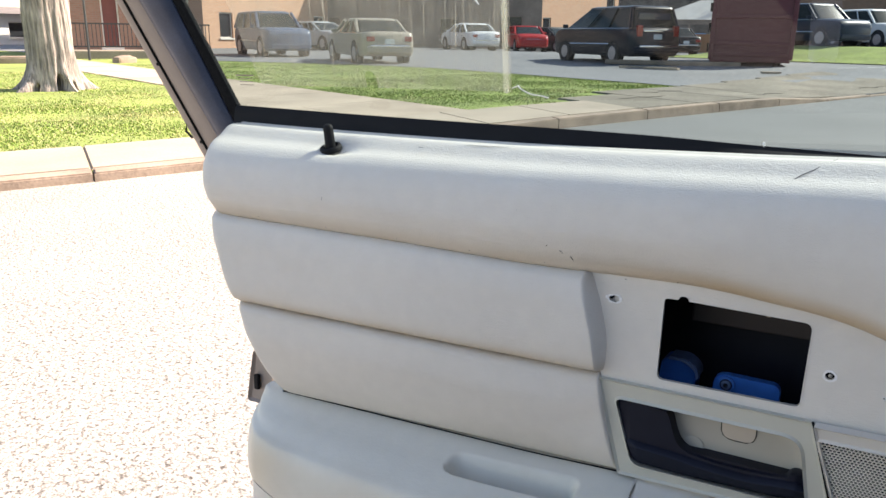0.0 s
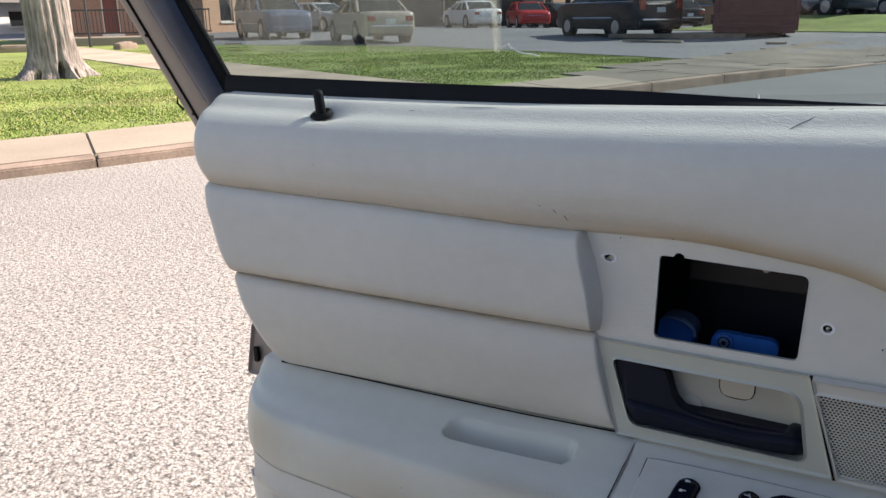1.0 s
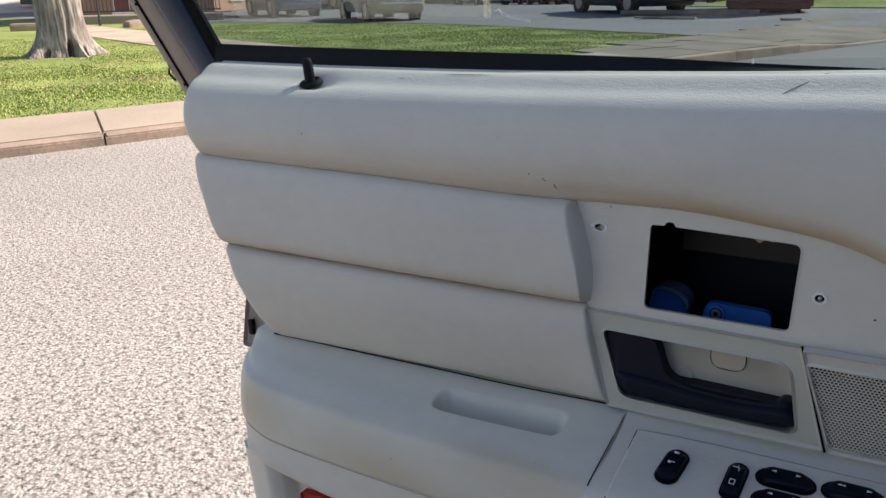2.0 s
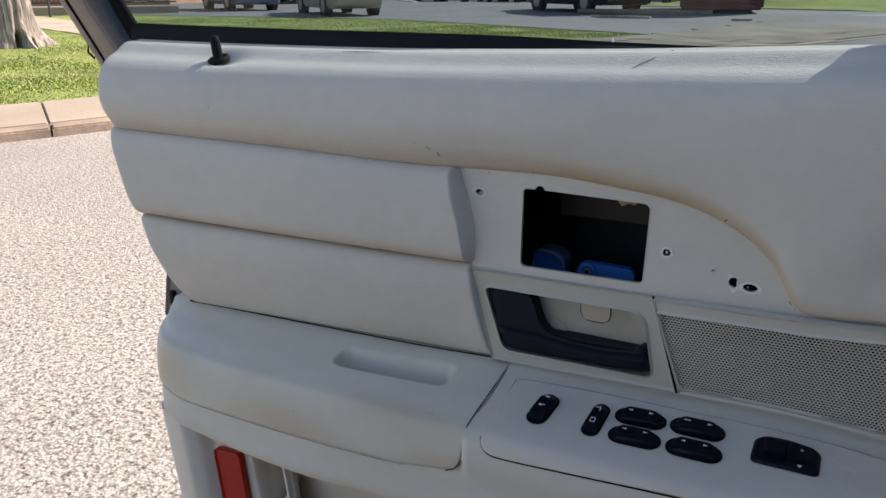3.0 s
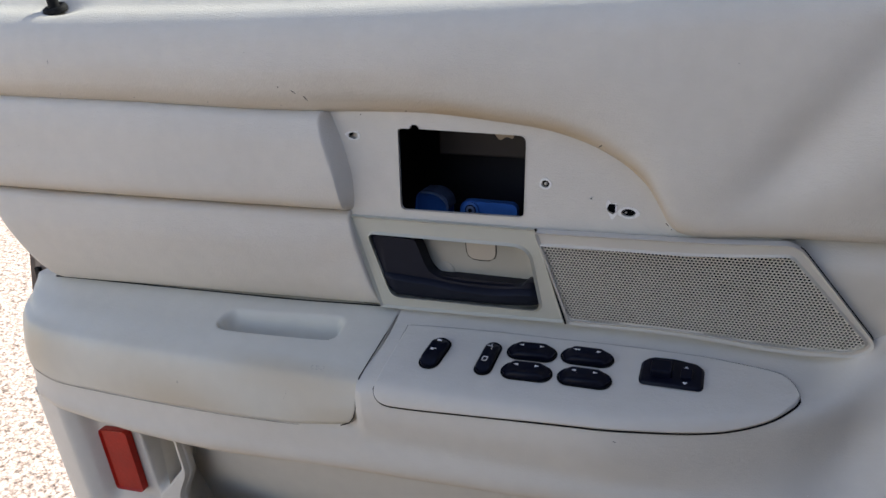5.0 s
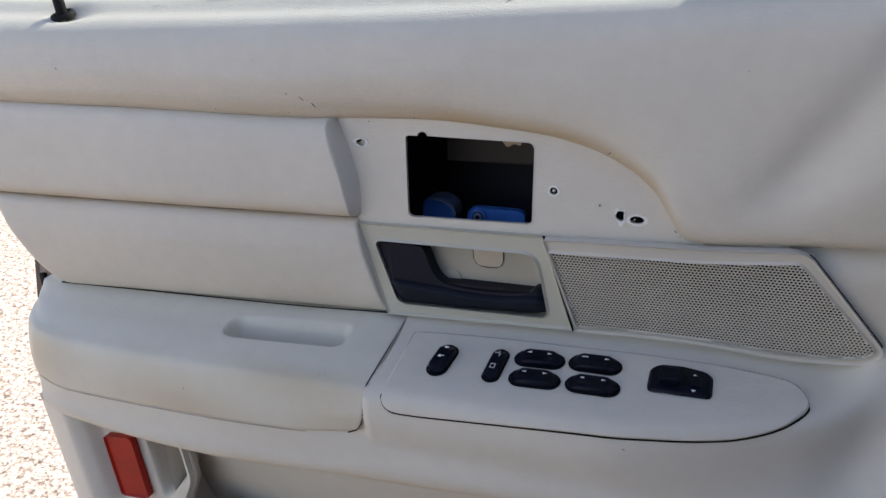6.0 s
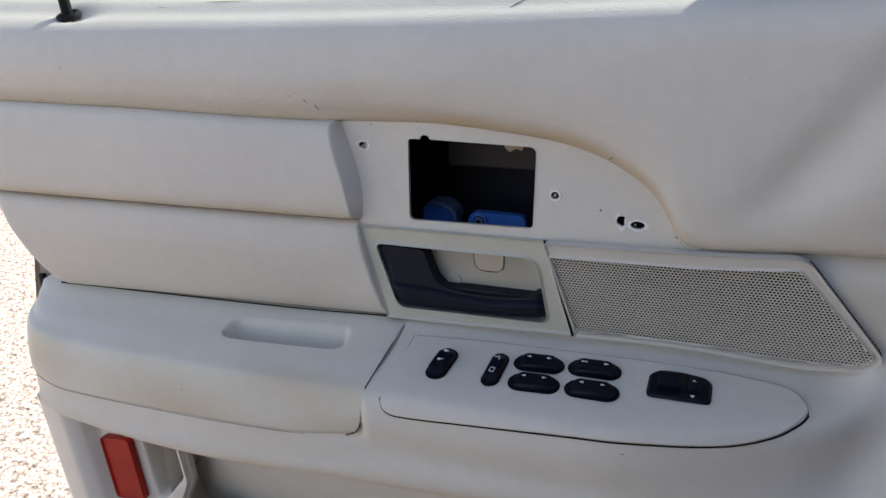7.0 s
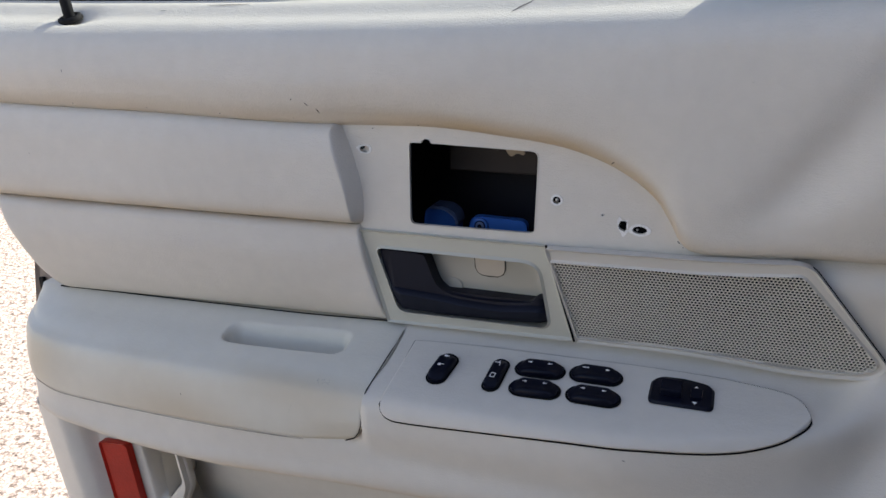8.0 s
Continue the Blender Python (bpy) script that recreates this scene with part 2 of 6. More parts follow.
def along(pts, count):
    """Points spread evenly along a softened polyline of (y, z)."""
    p = np.array(pts, float)
    s = np.r_[0, np.cumsum(np.hypot(*np.diff(p, axis=0).T) + 1e-5)]
    h = np.diff(s)
    d = np.diff(p, axis=0) / h[:, None]
    m = np.empty_like(p)
    m[0], m[-1] = d[0], d[-1]
    prod = d[:-1] * d[1:]
    m[1:-1] = np.where(prod > 0, 2 * prod / np.where(prod > 0, d[:-1] + d[1:], 1.0), 0.0)
    x = np.linspace(0, s[-1], count)
    i = np.clip(np.searchsorted(s, x, side="right") - 1, 0, len(h) - 1)
    hh = h[i][:, None]
    t = ((x - s[i]) / h[i])[:, None]
    out = ((1 + 2 * t) * (1 - t) ** 2 * p[i] + t * (1 - t) ** 2 * hh * m[i]
           + t * t * (3 - 2 * t) * p[i + 1] + t * t * (t - 1) * hh * m[i + 1])
    return out.tolist()


def sheet(rows, closed=False):
    """A bmesh of quads from rows of points."""
    bm = bmesh.new()
    vs = [[bm.verts.new(p) for p in row] for row in rows]
    for a, b in zip(vs, vs[1:]):
        for i in range(len(a) - 1):
            bm.faces.new((a[i], a[i + 1], b[i + 1], b[i]))
        if closed:
            bm.faces.new((a[-1], a[0], b[0], b[-1]))
    return bm


def band(name, mat, parent, profile, left, right, columns, count, cap_left=0.0, cap_right=0.0, change=None, grime=None, label="", split=None):
    """A moulded panel: a profile in y and z swept along x, with rolled ends."""
    cols = []
    us = []
    if cap_left:
        us += [(-2, 0), (-1, 0)] + [(0, a) for a in (75, 60, 45, 30, 15)]
    us += [(u, None) for u in columns]
    if cap_right:
        us += [(1, a) for a in (15, 30, 45, 60, 75)] + [(2, 0), (3, 0)]
    for u, a in us:
        col = []
        ref = None
        for k in range(count):
            v = k / (count - 1)
            xl, xr = left(v), right(v)
            r0, r1 = cap_left, cap_right
            lo, hi = xl + r0, xr - r1
            if a is None:
                x, dy = lo + (hi - lo) * u, 0.0
            elif u <= 0:
                s = {0: a, -1: 90, -2: 90}[u]
                x, dy = lo - r0 * math.sin(radians(s)), r0 * (1 - math.cos(radians(s))) + (0.03 if u == -2 else 0)
            else:
                s = {1: a, 2: 90, 3: 90}[u]
                x, dy = hi + r1 * math.sin(radians(s)), r1 * (1 - math.cos(radians(s))) + (0.03 if u == 3 else 0)
            col.append((x, v, dy))
        # one profile for each column position
        cache = {}
        pts = []
        for k, (x, v, dy) in enumerate(col):
            key = round(x, 4)
            if key not in cache:
                cache[key] = along(profile(x), count) if split is None else halves(profile(x), count, split)
            y, z = cache[key][k]
            p = (x, y + dy, z)
            if change:
                p = change(*p)
            pts.append(p)
        cols.append(pts)
    bm = sheet(cols)
    # tan tint per vertex: stains, and warm glow painted along some lower edges
    if grime:
        lay = bm.verts.layers.float.new("grime")
        for vert in bm.verts:
            vert[lay] = grime(*vert.co)
    ob = part(name, bm, mat, parent, label)
    return smooth(ob, 60)


def halves(pts, count, z):
    """The profile's points, with the same share of them above and below a height."""
    c = np.array(along(pts, 300))
    k = int(np.argmax(c[:, 1] < z))
    out = []
    for some, m in ((c[:k + 1], count // 2), (c[k:], count - count // 2)):
        s = np.r_[0, np.cumsum(np.hypot(*np.diff(some, axis=0).T))]
        g = np.linspace(0, s[-1], m + 1 if len(out) == 0 else m)
        out += [(float(np.interp(v, s, some[:, 0])), float(np.interp(v, s, some[:, 1]))) for v in (g[:-1] if len(out) == 0 else g)]
    return out


def rounded(points, radius, seg=5):
    """A closed outline with rounded corners."""
    out = []
    n = len(points)
    for i in range(n):
        p, a, b = (Vector(points[j % n]) for j in (i, i - 1, i + 1))
        r = radius[i] if isinstance(radius, (list, tuple)) else radius
        da, db = (a - p), (b - p)
        r = min(r, da.length * 0.49, db.length * 0.49)
        p0, p1 = p + da.normalized() * r, p + db.normalized() * r
        for k in range(seg + 1):
            t = k / seg
            out.append(tuple(p0 * (1 - t) ** 2 + p * 2 * t * (1 - t) + p1 * t * t))
    return out


def plate(outline, holes, place, depth, bevel=0.0):
    """A plate with holes, cut from outlines in its plane; place(a, b, d) gives the point d deep behind the face."""
    bm = bmesh.new()
    loops = []
    for loop in [outline, *holes]:
        vs = [bm.verts.new((a, b, 0)) for a, b in loop]
        loops.append(vs)
        for i in range(len(vs)):
            bm.edges.new((vs[i - 1], vs[i]))
    bmesh.ops.triangle_fill(bm, use_beauty=True, edges=bm.edges[:])
    for f in bm.faces:
        if f.normal.z < 0:
            f.normal_flip()
    front = bm.faces[:]
    made = bmesh.ops.extrude_face_region(bm, geom=front, use_keep_orig=True)
    back = [e for e in made["geom"] if isinstance(e, bmesh.types.BMVert)]
    for v in back:
        v.co.z = -1
    if bevel:
        # the front rim sinks at its outline, which rounds the edge
        inner = bmesh.ops.inset_region(bm, faces=[f for f in bm.faces if all(v.co.z > -0.5 for v in f.verts)], thickness=bevel, depth=0)
        rim = {v for vs in loops for v in vs}
        for v in rim:
            v.co.z = -min(bevel / max(depth, 1e-6), 0.9)
    for v in bm.verts:
        v.co = place(v.co.x, v.co.y, -v.co.z * depth)
    bmesh.ops.recalc_face_normals(bm, faces=bm.faces[:])
    return bm


def box(size, centre=(0, 0, 0), bevel=0.0, m=None):
    bm = bmesh.new()
    bmesh.ops.create_cube(bm, size=1.0, matrix=Matrix.Translation(centre) @ Matrix.Diagonal((*size, 1)))
    if bevel:
        bmesh.ops.bevel(bm, geom=bm.edges[:], offset=bevel, segments=2, affect="EDGES", profile=0.6)
    if m is not None:
        bmesh.ops.transform(bm, matrix=m, verts=bm.verts[:])
    return bm


def lathe(profile, seg=20, m=None):
    """A turned shape: (radius, height) pairs about z."""
    rows = [[(r * math.cos(2 * math.pi * i / seg), r * math.sin(2 * math.pi * i / seg), h) for i in range(seg)] for r, h in profile]
    bm = sheet(rows, closed=True)
    for row in (0, len(profile) - 1):
        bm.verts.ensure_lookup_table()
        vs = [bm.verts[row * seg + i] for i in range(seg)]
        if profile[row][0] > 1e-6:
            bm.faces.new(vs)
    bmesh.ops.remove_doubles(bm, verts=bm.verts[:], dist=1e-6)
    bmesh.ops.recalc_face_normals(bm, faces=bm.faces[:])
    if m is not None:
        bmesh.ops.transform(bm, matrix=m, verts=bm.verts[:])
    return bm


def tube(points, radius, seg=8):
    """A round rod along a line of points."""
    pts = [Vector(p) for p in points]
    rows = []
    for i, p in enumerate(pts):
        d = (pts[min(i + 1, len(pts) - 1)] - pts[max(i - 1, 0)]).normalized()
        q = d.to_track_quat("Z", "Y")
        r = radius[i] if isinstance(radius, (list, tuple)) else radius
        rows.append([p + q @ Vector((r * math.cos(2 * math.pi * k / seg), r * math.sin(2 * math.pi * k / seg), 0)) for k in range(seg)])
    bm = sheet(rows, closed=True)
    bm.verts.ensure_lookup_table()
    bm.faces.new([bm.verts[k] for k in range(seg)])
    bm.faces.new([bm.verts[len(bm.verts) - seg + k] for k in range(seg)])
    bmesh.ops.recalc_face_normals(bm, faces=bm.faces[:])
    return bm


def loft(a_pts, b_pts):
    """A closed solid between two equal outlines."""
    bm = sheet([a_pts, b_pts], closed=True)
    bm.verts.ensure_lookup_table()
    n = len(a_pts)
    bm.faces.new([bm.verts[i] for i in range(n)])
    bm.faces.new([bm.verts[n + i] for i in range(n)])
    bmesh.ops.recalc_face_normals(bm, faces=bm.faces[:])
    return bm


# ---- the open car door, in its own upright coordinates ----
door = tagged(new("car"), "brown sedan with its front door wide open, worn beige vinyl trim", "car")
door.matrix_basis = DOOR

window_line = spline((-0.55, -0.032), (-0.32, -0.016), (0, 0.006), (0.15, 0.016), (0.3, 0.02), (0.45, 0.014), (0.6, 0.0), (0.85, -0.03))
sill_height = spline((-0.55, 0.988), (-0.3, 0.982), (-0.1, 0.980), (0.1, 0.982), (0.24, 0.986), (0.35, 0.990), (0.5, 1.0), (0.85, 1.03))
groove_y = spline((-0.52, -0.064), (-0.46, -0.059), (-0.25, -0.038), (-0.05, -0.016), (0.0, -0.010), (0.3, -0.011), (0.45, -0.014), (0.85, -0.03))
groove_z = spline((-0.53, 0.889), (-0.464, 0.884), (-0.25, 0.876), (-0.028, 0.867), (0.06, 0.868), (0.157, 0.861), (0.186, 0.857), (0.219, 0.848),
                  (0.252, 0.832), (0.276, 0.812), (0.288, 0.793), (0.296, 0.779), (0.305, 0.772), (0.32, 0.770), (0.377, 0.774), (0.45, 0.777), (0.85, 0.79))
bulge = spline((-0.52, 0.043), (-0.3, 0.039), (0.0, 0.034), (0.3, 0.038), (0.6, 0.03), (0.85, 0.02))
second_groove = spline((-0.52, 0.782), (-0.427, 0.779), (-0.2, 0.773), (0.02, 0.768))
pad_y = spline((-0.52, -0.064), (-0.46, -0.060), (-0.25, -0.041), (-0.05, -0.021), (0.03, -0.013))
seam_y = spline((-0.46, -0.031), (-0.414, -0.027), (-0.2, -0.008), (0.03, 0.011))


def sill_profile(x):
    yk, zs, b, yg, zg = window_line(x), sill_height(x), bulge(x), groove_y(x), groove_z(x)
    zk = zs - 0.015
    D = zk - zg
    return [(yk + 0.040, zs - 0.008), (yk + 0.0385, zs - 0.001), (yk + 0.034, zs), (yk + 0.029, zs - 0.0022), (yk + 0.025, zs - 0.0022), (yk, zk),
            (yk - 0.42 * b, zk - 0.0068), (yk - 0.74 * b, zk - 0.0178), (yk - 0.93 * b, zk - 0.0335), (yk - b, zk - 0.020 - 0.36 * D), ((yk - b) * 0.6 + yg * 0.4 - 0.001, zk - 0.76 * D),
            (yg + 0.0005, zg + 0.008), (yg + 0.0035, zg + 0.003), (yg + 0.008, zg - 0.0005), (max(yg + 0.016, 0.004 if x > -0.03 else -1), zg - 0.003)]


def sill_dents(x, y, z):
    """The soft hollow and ridge moulded towards the mirror."""
    d = (x - 0.405) * 0.82 - (z - 0.865) * 0.57
    w = step(0.78, 0.84, z) * (1 - step(0.93, 0.97, z))
    y += 0.0075 * w * math.exp(-(d / 0.022) ** 2)
    y -= 0.0052 * w * math.exp(-((d - 0.05) / 0.03) ** 2)
    y += 0.0012 * noise.noise((x * 9, z * 14, 3.0)) * w
    # hollow moulded round the lock knob
    if z > 0.94:
        dx = x + 0.3185
        z -= 0.0075 * math.exp(-(dx / (0.014 if dx < 0 else 0.026)) ** 2 - ((y - window_line(x) + 0.001) / 0.012) ** 2)
    return x, y, z


def sill_stain_glow(x, y, z):
    g = groove_z(x)
    # tan stain plus a warm glow painted along the sill's lower edge
    near = 1 - step(0.002, 0.017, abs(z - g - 0.002))
    worn = 0.85 + 0.35 * noise.noise((x * 14, z * 30, 1.0))
    return min(1.0, max(0.0, near * worn * (0.50 + 0.50 * step(-0.1, 0.12, x)) * (1 - 0.7 * step(0.27, 0.32, x))))


cols = sorted({*np.linspace(0, 0.08, 12), *np.linspace(0.08, 0.18, 56), *np.linspace(0.18, 0.48, 44), *np.linspace(0.48, 0.66, 90), *np.linspace(0.66, 1, 50)})
sill = band("sill_pad", VINYL, door, sill_profile,
            lambda v: spline((0, -0.478), (0.08, -0.486), (0.2, -0.493), (0.35, -0.489), (0.5, -0.482), (0.85, -0.476), (1, -0.472))(v), lambda v: 0.82,
            cols, 64, cap_left=0.016, change=sill_dents, grime=sill_stain_glow, label="rounded beige vinyl window sill pad with scuffs")


def upper_profile(x):
    yp, a, b = pad_y(x), groove_z(x) - 0.0015, second_groove(x) + 0.001
    return [(yp + 0.016, a + 0.002), (yp + 0.008, a), (yp + 0.001, a - 0.006), (yp - 0.004, a * 0.7 + b * 0.3), (yp - 0.004, a * 0.3 + b * 0.7),
            (yp + 0.000, b + 0.007), (yp + 0.006, b + 0.001), (yp + 0.014, b - 0.001)]


scoop_start = spline((0, -0.0245), (0.35, -0.0155), (0.65, -0.0085), (0.9, -0.0060), (1, -0.0065))
scoop_wide = spline((0, 0.003), (0.35, 0.0055), (0.65, 0.0050), (0.9, 0.0025), (1, 0.002))


def upper_end(x, y, z):
    v = min(max((0.866 - z) / 0.096, 0), 1)
    s = scoop_start(v)
    w = scoop_wide(v)
    k = step(s - 0.005, s + w + 0.001, x)
    y -= 0.002 * math.sin(math.pi * v) * math.exp(-((x - s) / 0.06) ** 2) if x < s + w else 0
    return x, y + (0.004 - y) * k if y < 0.004 else y, z


def pad_stain_glow(x, y, z):
    # warm glow painted at the strip's foot; the noise adds tan stains
    foot = 1 - step(0.001, 0.016, abs(z - second_groove(min(x, 0.02)) - 0.002))
    return min(1.0, max(0.0, 0.35 * noise.noise((x * 11, z * 17, 7.0)) - 0.1) + 0.5 * foot * (0.8 + 0.5 * noise.noise((x * 13, z * 30, 2.0))))


band("door_pad", VINYL, door, upper_profile, lambda v: -0.481 + 0.034 * v, lambda v: 0.004, sorted({*np.linspace(0, 0.93, 100), *np.linspace(0.93, 1, 60)}), 34,
     cap_left=0.014, change=upper_end, grime=pad_stain_glow, label="padded beige vinyl strip")


low_pad_y = spline((-0.52, -0.064), (-0.46, -0.060), (-0.25, -0.041), (-0.10, -0.024), (-0.04, -0.014), (0.0, -0.008), (0.03, -0.005))


def lower_profile(x):
    yp, yb, a = low_pad_y(x), seam_y(x), second_groove(x) - 0.001
    mix = lambda k: yp * (1 - k) + yb * k
    return [(yp + 0.014, a + 0.001), (yp + 0.006, a - 0.0008), (yp + 0.0005, a - 0.007), (mix(0.10) - 0.003, a - 0.03), (mix(0.35) - 0.004, 0.715),
            (mix(0.65) - 0.004, 0.690), (mix(0.88) - 0.002, 0.674), (yb + 0.002, 0.664), (yb + 0.009, 0.659), (yb + 0.02, 0.655)]


band("door_pad", VINYL, door, lower_profile, lambda v: -0.447 + 0.047 * v, lambda v: -0.0105 + 0.0245 * v, np.linspace(0, 1, 110), 36,
     cap_left=0.014, cap_right=0.003, grime=pad_stain_glow, label="padded beige vinyl strip above the armrest")

# recess plate with the cut-out
notch = [(0.064 + 0.005 * math.cos(a), 0.8515 + 0.004 * math.sin(a)) for a in np.linspace(math.pi, 0, 6)]
cut = rounded([(0.0455, 0.772), (0.168, 0.7735), (0.1705, 0.849), (0.047, 0.8515)], [0.006, 0.005, 0.007, 0.004])
cut = [p for p in cut if not (0.055 < p[0] < 0.073 and p[1] > 0.84)]
ins = next(i for i in range(len(cut)) if cut[i][1] > 0.84 and cut[i][0] < 0.064)
cut = cut[:ins] + notch[::-1] + cut[ins:]


def ring(cx, cz, rx, rz, n=14, wob=0.0, seed=0):
    return [(cx + rx * math.cos(t) * (1 + wob * noise.noise((3 * math.cos(t), 3 * math.sin(t), seed))),
             cz + rz * math.sin(t) * (1 + wob * noise.noise((3 * math.cos(t), 3 * math.sin(t), seed + 5)))) for t in np.linspace(0, 2 * math.pi, n, endpoint=False)]


HOLES = [("torn_hole", 0.0, 0.843, 0.0062, 0.0042, 0.45), ("screw_hole", 0.188, 0.8065, 0.0046, 0.0042, 0.1), ("pin_hole", 0.229, 0.796, 0.0012, 0.0012, 0.0),
         ("torn_hole", 0.247, 0.788, 0.0056, 0.0058, 0.9), ("slot_hole", 0.2615, 0.785, 0.0078, 0.0044, 0.12)]
holes = [ring(cx, cz, rx * 0.80, rz * 0.80, 16, wob, i) for i, (nm, cx, cz, rx, rz, wob) in enumerate(HOLES)]
recess = part("recess_plate", plate([(-0.045, 0.752), (0.385, 0.752), (0.385, 0.7765), (0.44, 0.7785), (0.44, 0.885), (-0.045, 0.885)], [cut, *holes],
                                    lambda a, b, d: Vector((a, d, b)), 0.003), VINYL, door, "flat beige recess plate with a square cut-out")
part("cut_edge", plate([(x * 1.0 + (x - 0.108) * 0.012, z + (z - 0.812) * 0.018) for x, z in cut], [cut], lambda a, b, d: Vector((a, d - 0.0006, b)), 0.004),
     VINYL, recess, "raw pale edge of the cut-out")
for i, (nm, cx, cz, rx, rz, wob) in enumerate(HOLES):
    outer = ring(cx, cz, rx * 1.22, rz * 1.25, 16, wob * 1.3, i + 0.4)
    hole = part(nm, plate(outer, [holes[i]], lambda a, b, d: Vector((a, d - 0.0007, b)), 0.002), TORN, recess, "torn pale rim of a screw hole")
    part("hole_bottom", plate(ring(cx, cz, rx * 1.3, rz * 1.3, 12), [], lambda a, b, d: Vector((a, d + 0.007, b)), 0.001), (TORN, SLOT, SLOT, SLOT, SLOT)[i], hole)
    if i in (0, 1, 4):
        bits = {0: [(-0.0030, 0.0010, 0.0016), (-0.0012, 0.0016, 0.0009)], 1: [(0.0003, 0.0, 0.0017)], 4: [(-0.002, 0.0, 0.001)]}[i]
        for dx, dz, r in bits:
            part("torn_flap", lathe([(r, 0), (r * 0.9, 0.0012), (0.0, 0.0016)], 9, Matrix.Translation((cx + dx, 0.001, cz + dz)) @ Matrix.Rotation(radians(90), 4, "X")),
                 SLOT if i == 0 else SCREW, hole)

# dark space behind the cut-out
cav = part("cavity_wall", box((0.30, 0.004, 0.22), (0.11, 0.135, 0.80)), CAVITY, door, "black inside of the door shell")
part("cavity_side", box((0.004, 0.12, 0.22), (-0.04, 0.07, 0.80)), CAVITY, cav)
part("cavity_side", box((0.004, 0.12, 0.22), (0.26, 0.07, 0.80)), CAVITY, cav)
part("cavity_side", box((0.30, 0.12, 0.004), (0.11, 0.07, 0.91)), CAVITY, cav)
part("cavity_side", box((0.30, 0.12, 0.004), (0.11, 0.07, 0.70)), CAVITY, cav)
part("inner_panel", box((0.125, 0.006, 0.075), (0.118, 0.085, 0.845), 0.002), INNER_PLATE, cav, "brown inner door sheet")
part("tape_patch", plate(rounded([(0.1235, 0.836), (0.129, 0.830), (0.135, 0.8345), (0.1425, 0.832), (0.1415, 0.85), (0.1215, 0.85)], 0.003),
                         [], lambda a, b, d: Vector((a, 0.058 + d, b)), 0.002), TAPE, cav, "tan tape scrap")
bluep = part("blue_bracket", plate(rounded([(0.086, 0.735), (0.147, 0.733), (0.1475, 0.7685), (0.088, 0.7695)], [0.003, 0.003, 0.009, 0.011]),
                                   [], lambda a, b, d: Vector((a, 0.052 + d, b)), 0.008, 0.0012), BLUE, door, "blue plastic bracket with a screw boss")
for r, d, mt in ((0.0078, 0.0, BLUE), (0.0058, -0.0006, SLOT), (0.0046, -0.0012, BLUE_GREY), (0.0022, -0.0020, SLOT)):
    part("screw_boss", lathe([(r, 0), (r, 0.0035 - d), (r * 0.6, 0.0042 - d), (0, 0.0042 - d)], 18, Matrix.Translation((0.0995, 0.053, 0.7600)) @ Matrix.Rotation(radians(90), 4, "X")), mt, bluep)
bluec = part("blue_cap", plate(rounded([(0.028, 0.716), (0.067, 0.716), (0.069, 0.7705), (0.034, 0.7705)], [0.002, 0.003, 0.018, 0.008], 9),
                               [], lambda a, b, d: Vector((a, 0.066 + d, b)), 0.02, 0.002), BLUE, door, "blue curved plastic cap")
part("cap_lid", plate(rounded([(0.040, 0.7700), (0.056, 0.7700), (0.0675, 0.762), (0.0690, 0.753), (0.0715, 0.756), (0.0695, 0.766), (0.059, 0.7735), (0.042, 0.7735)], [0.001, 0.006, 0.006, 0.001, 0.002, 0.006, 0.006, 0.003], 6), [],
                      lambda a, b, d: Vector((a, 0.062 + d, b)), 0.022, 0.001), BLUE_GREY, bluec)

# inside handle and its bezel
face = lambda a, b, d: Vector((a, -0.0065 + (0.764 - b) * 0.13 + d, b))
opening = rounded([(0.0262, 0.6750), (0.1828, 0.6782), (0.1725, 0.7455), (0.0080, 0.7450)], [0.010, 0.010, 0.016, 0.008], 7)
bezel = part("handle_bezel", plate(rounded([(0.0125, 0.6605), (0.2055, 0.6685), (0.1795, 0.7645), (-0.0095, 0.7630)], 0.002, 3), [opening], face, 0.014, 0.0025),
             BEZEL, door, "pale greenish beige handle surround")
smooth(bezel, 22)
rows = []
for d, k in ((0.001, 1.0), (0.009, 1.0), (0.016, 0.985), (0.021, 0.94), (0.023, 0.86)):
    rows.append([face(0.098 + (a - 0.098) * k, 0.712 + (b - 0.712) * k, d) for a, b in opening])
bm = sheet(rows, closed=True)
bm.verts.ensure_lookup_table()
bm.faces.new([bm.verts[len(rows[0]) * 4 + i] for i in range(len(rows[0]))])
cup = smooth(part("handle_cup", bm, CUP, door, "beige plastic cup behind the handle"), 50)
u_line = [(0.104, 0.745), (0.104, 0.727), (0.106, 0.7215), (0.111, 0.7185), (0.118, 0.7178), (0.127, 0.7183), (0.1325, 0.7215), (0.1345, 0.727), (0.135, 0.745)]
part("cover_tab", plate(rounded([(0.1047, 0.7188), (0.1340, 0.7188), (0.1347, 0.747), (0.1043, 0.747)], [0.010, 0.010, 0.001, 0.001], 7), [], lambda a, b, d: face(a, b, 0.0219 + d), 0.001), TAN, cup, "tan cover tab in the cup")
part("cover_seam", tube([face(a, b, 0.0226) for a, b in u_line], 0.0006, 5), SLOT, cup)
part("cup_dimple", lathe([(0.010, 0), (0.009, 0.001), (0.004, 0.0014), (0, 0.0014)], 16, Matrix.Translation(face(0.080, 0.703, 0.0225)) @ Matrix.Rotation(radians(90), 4, "X")), CUP, cup)


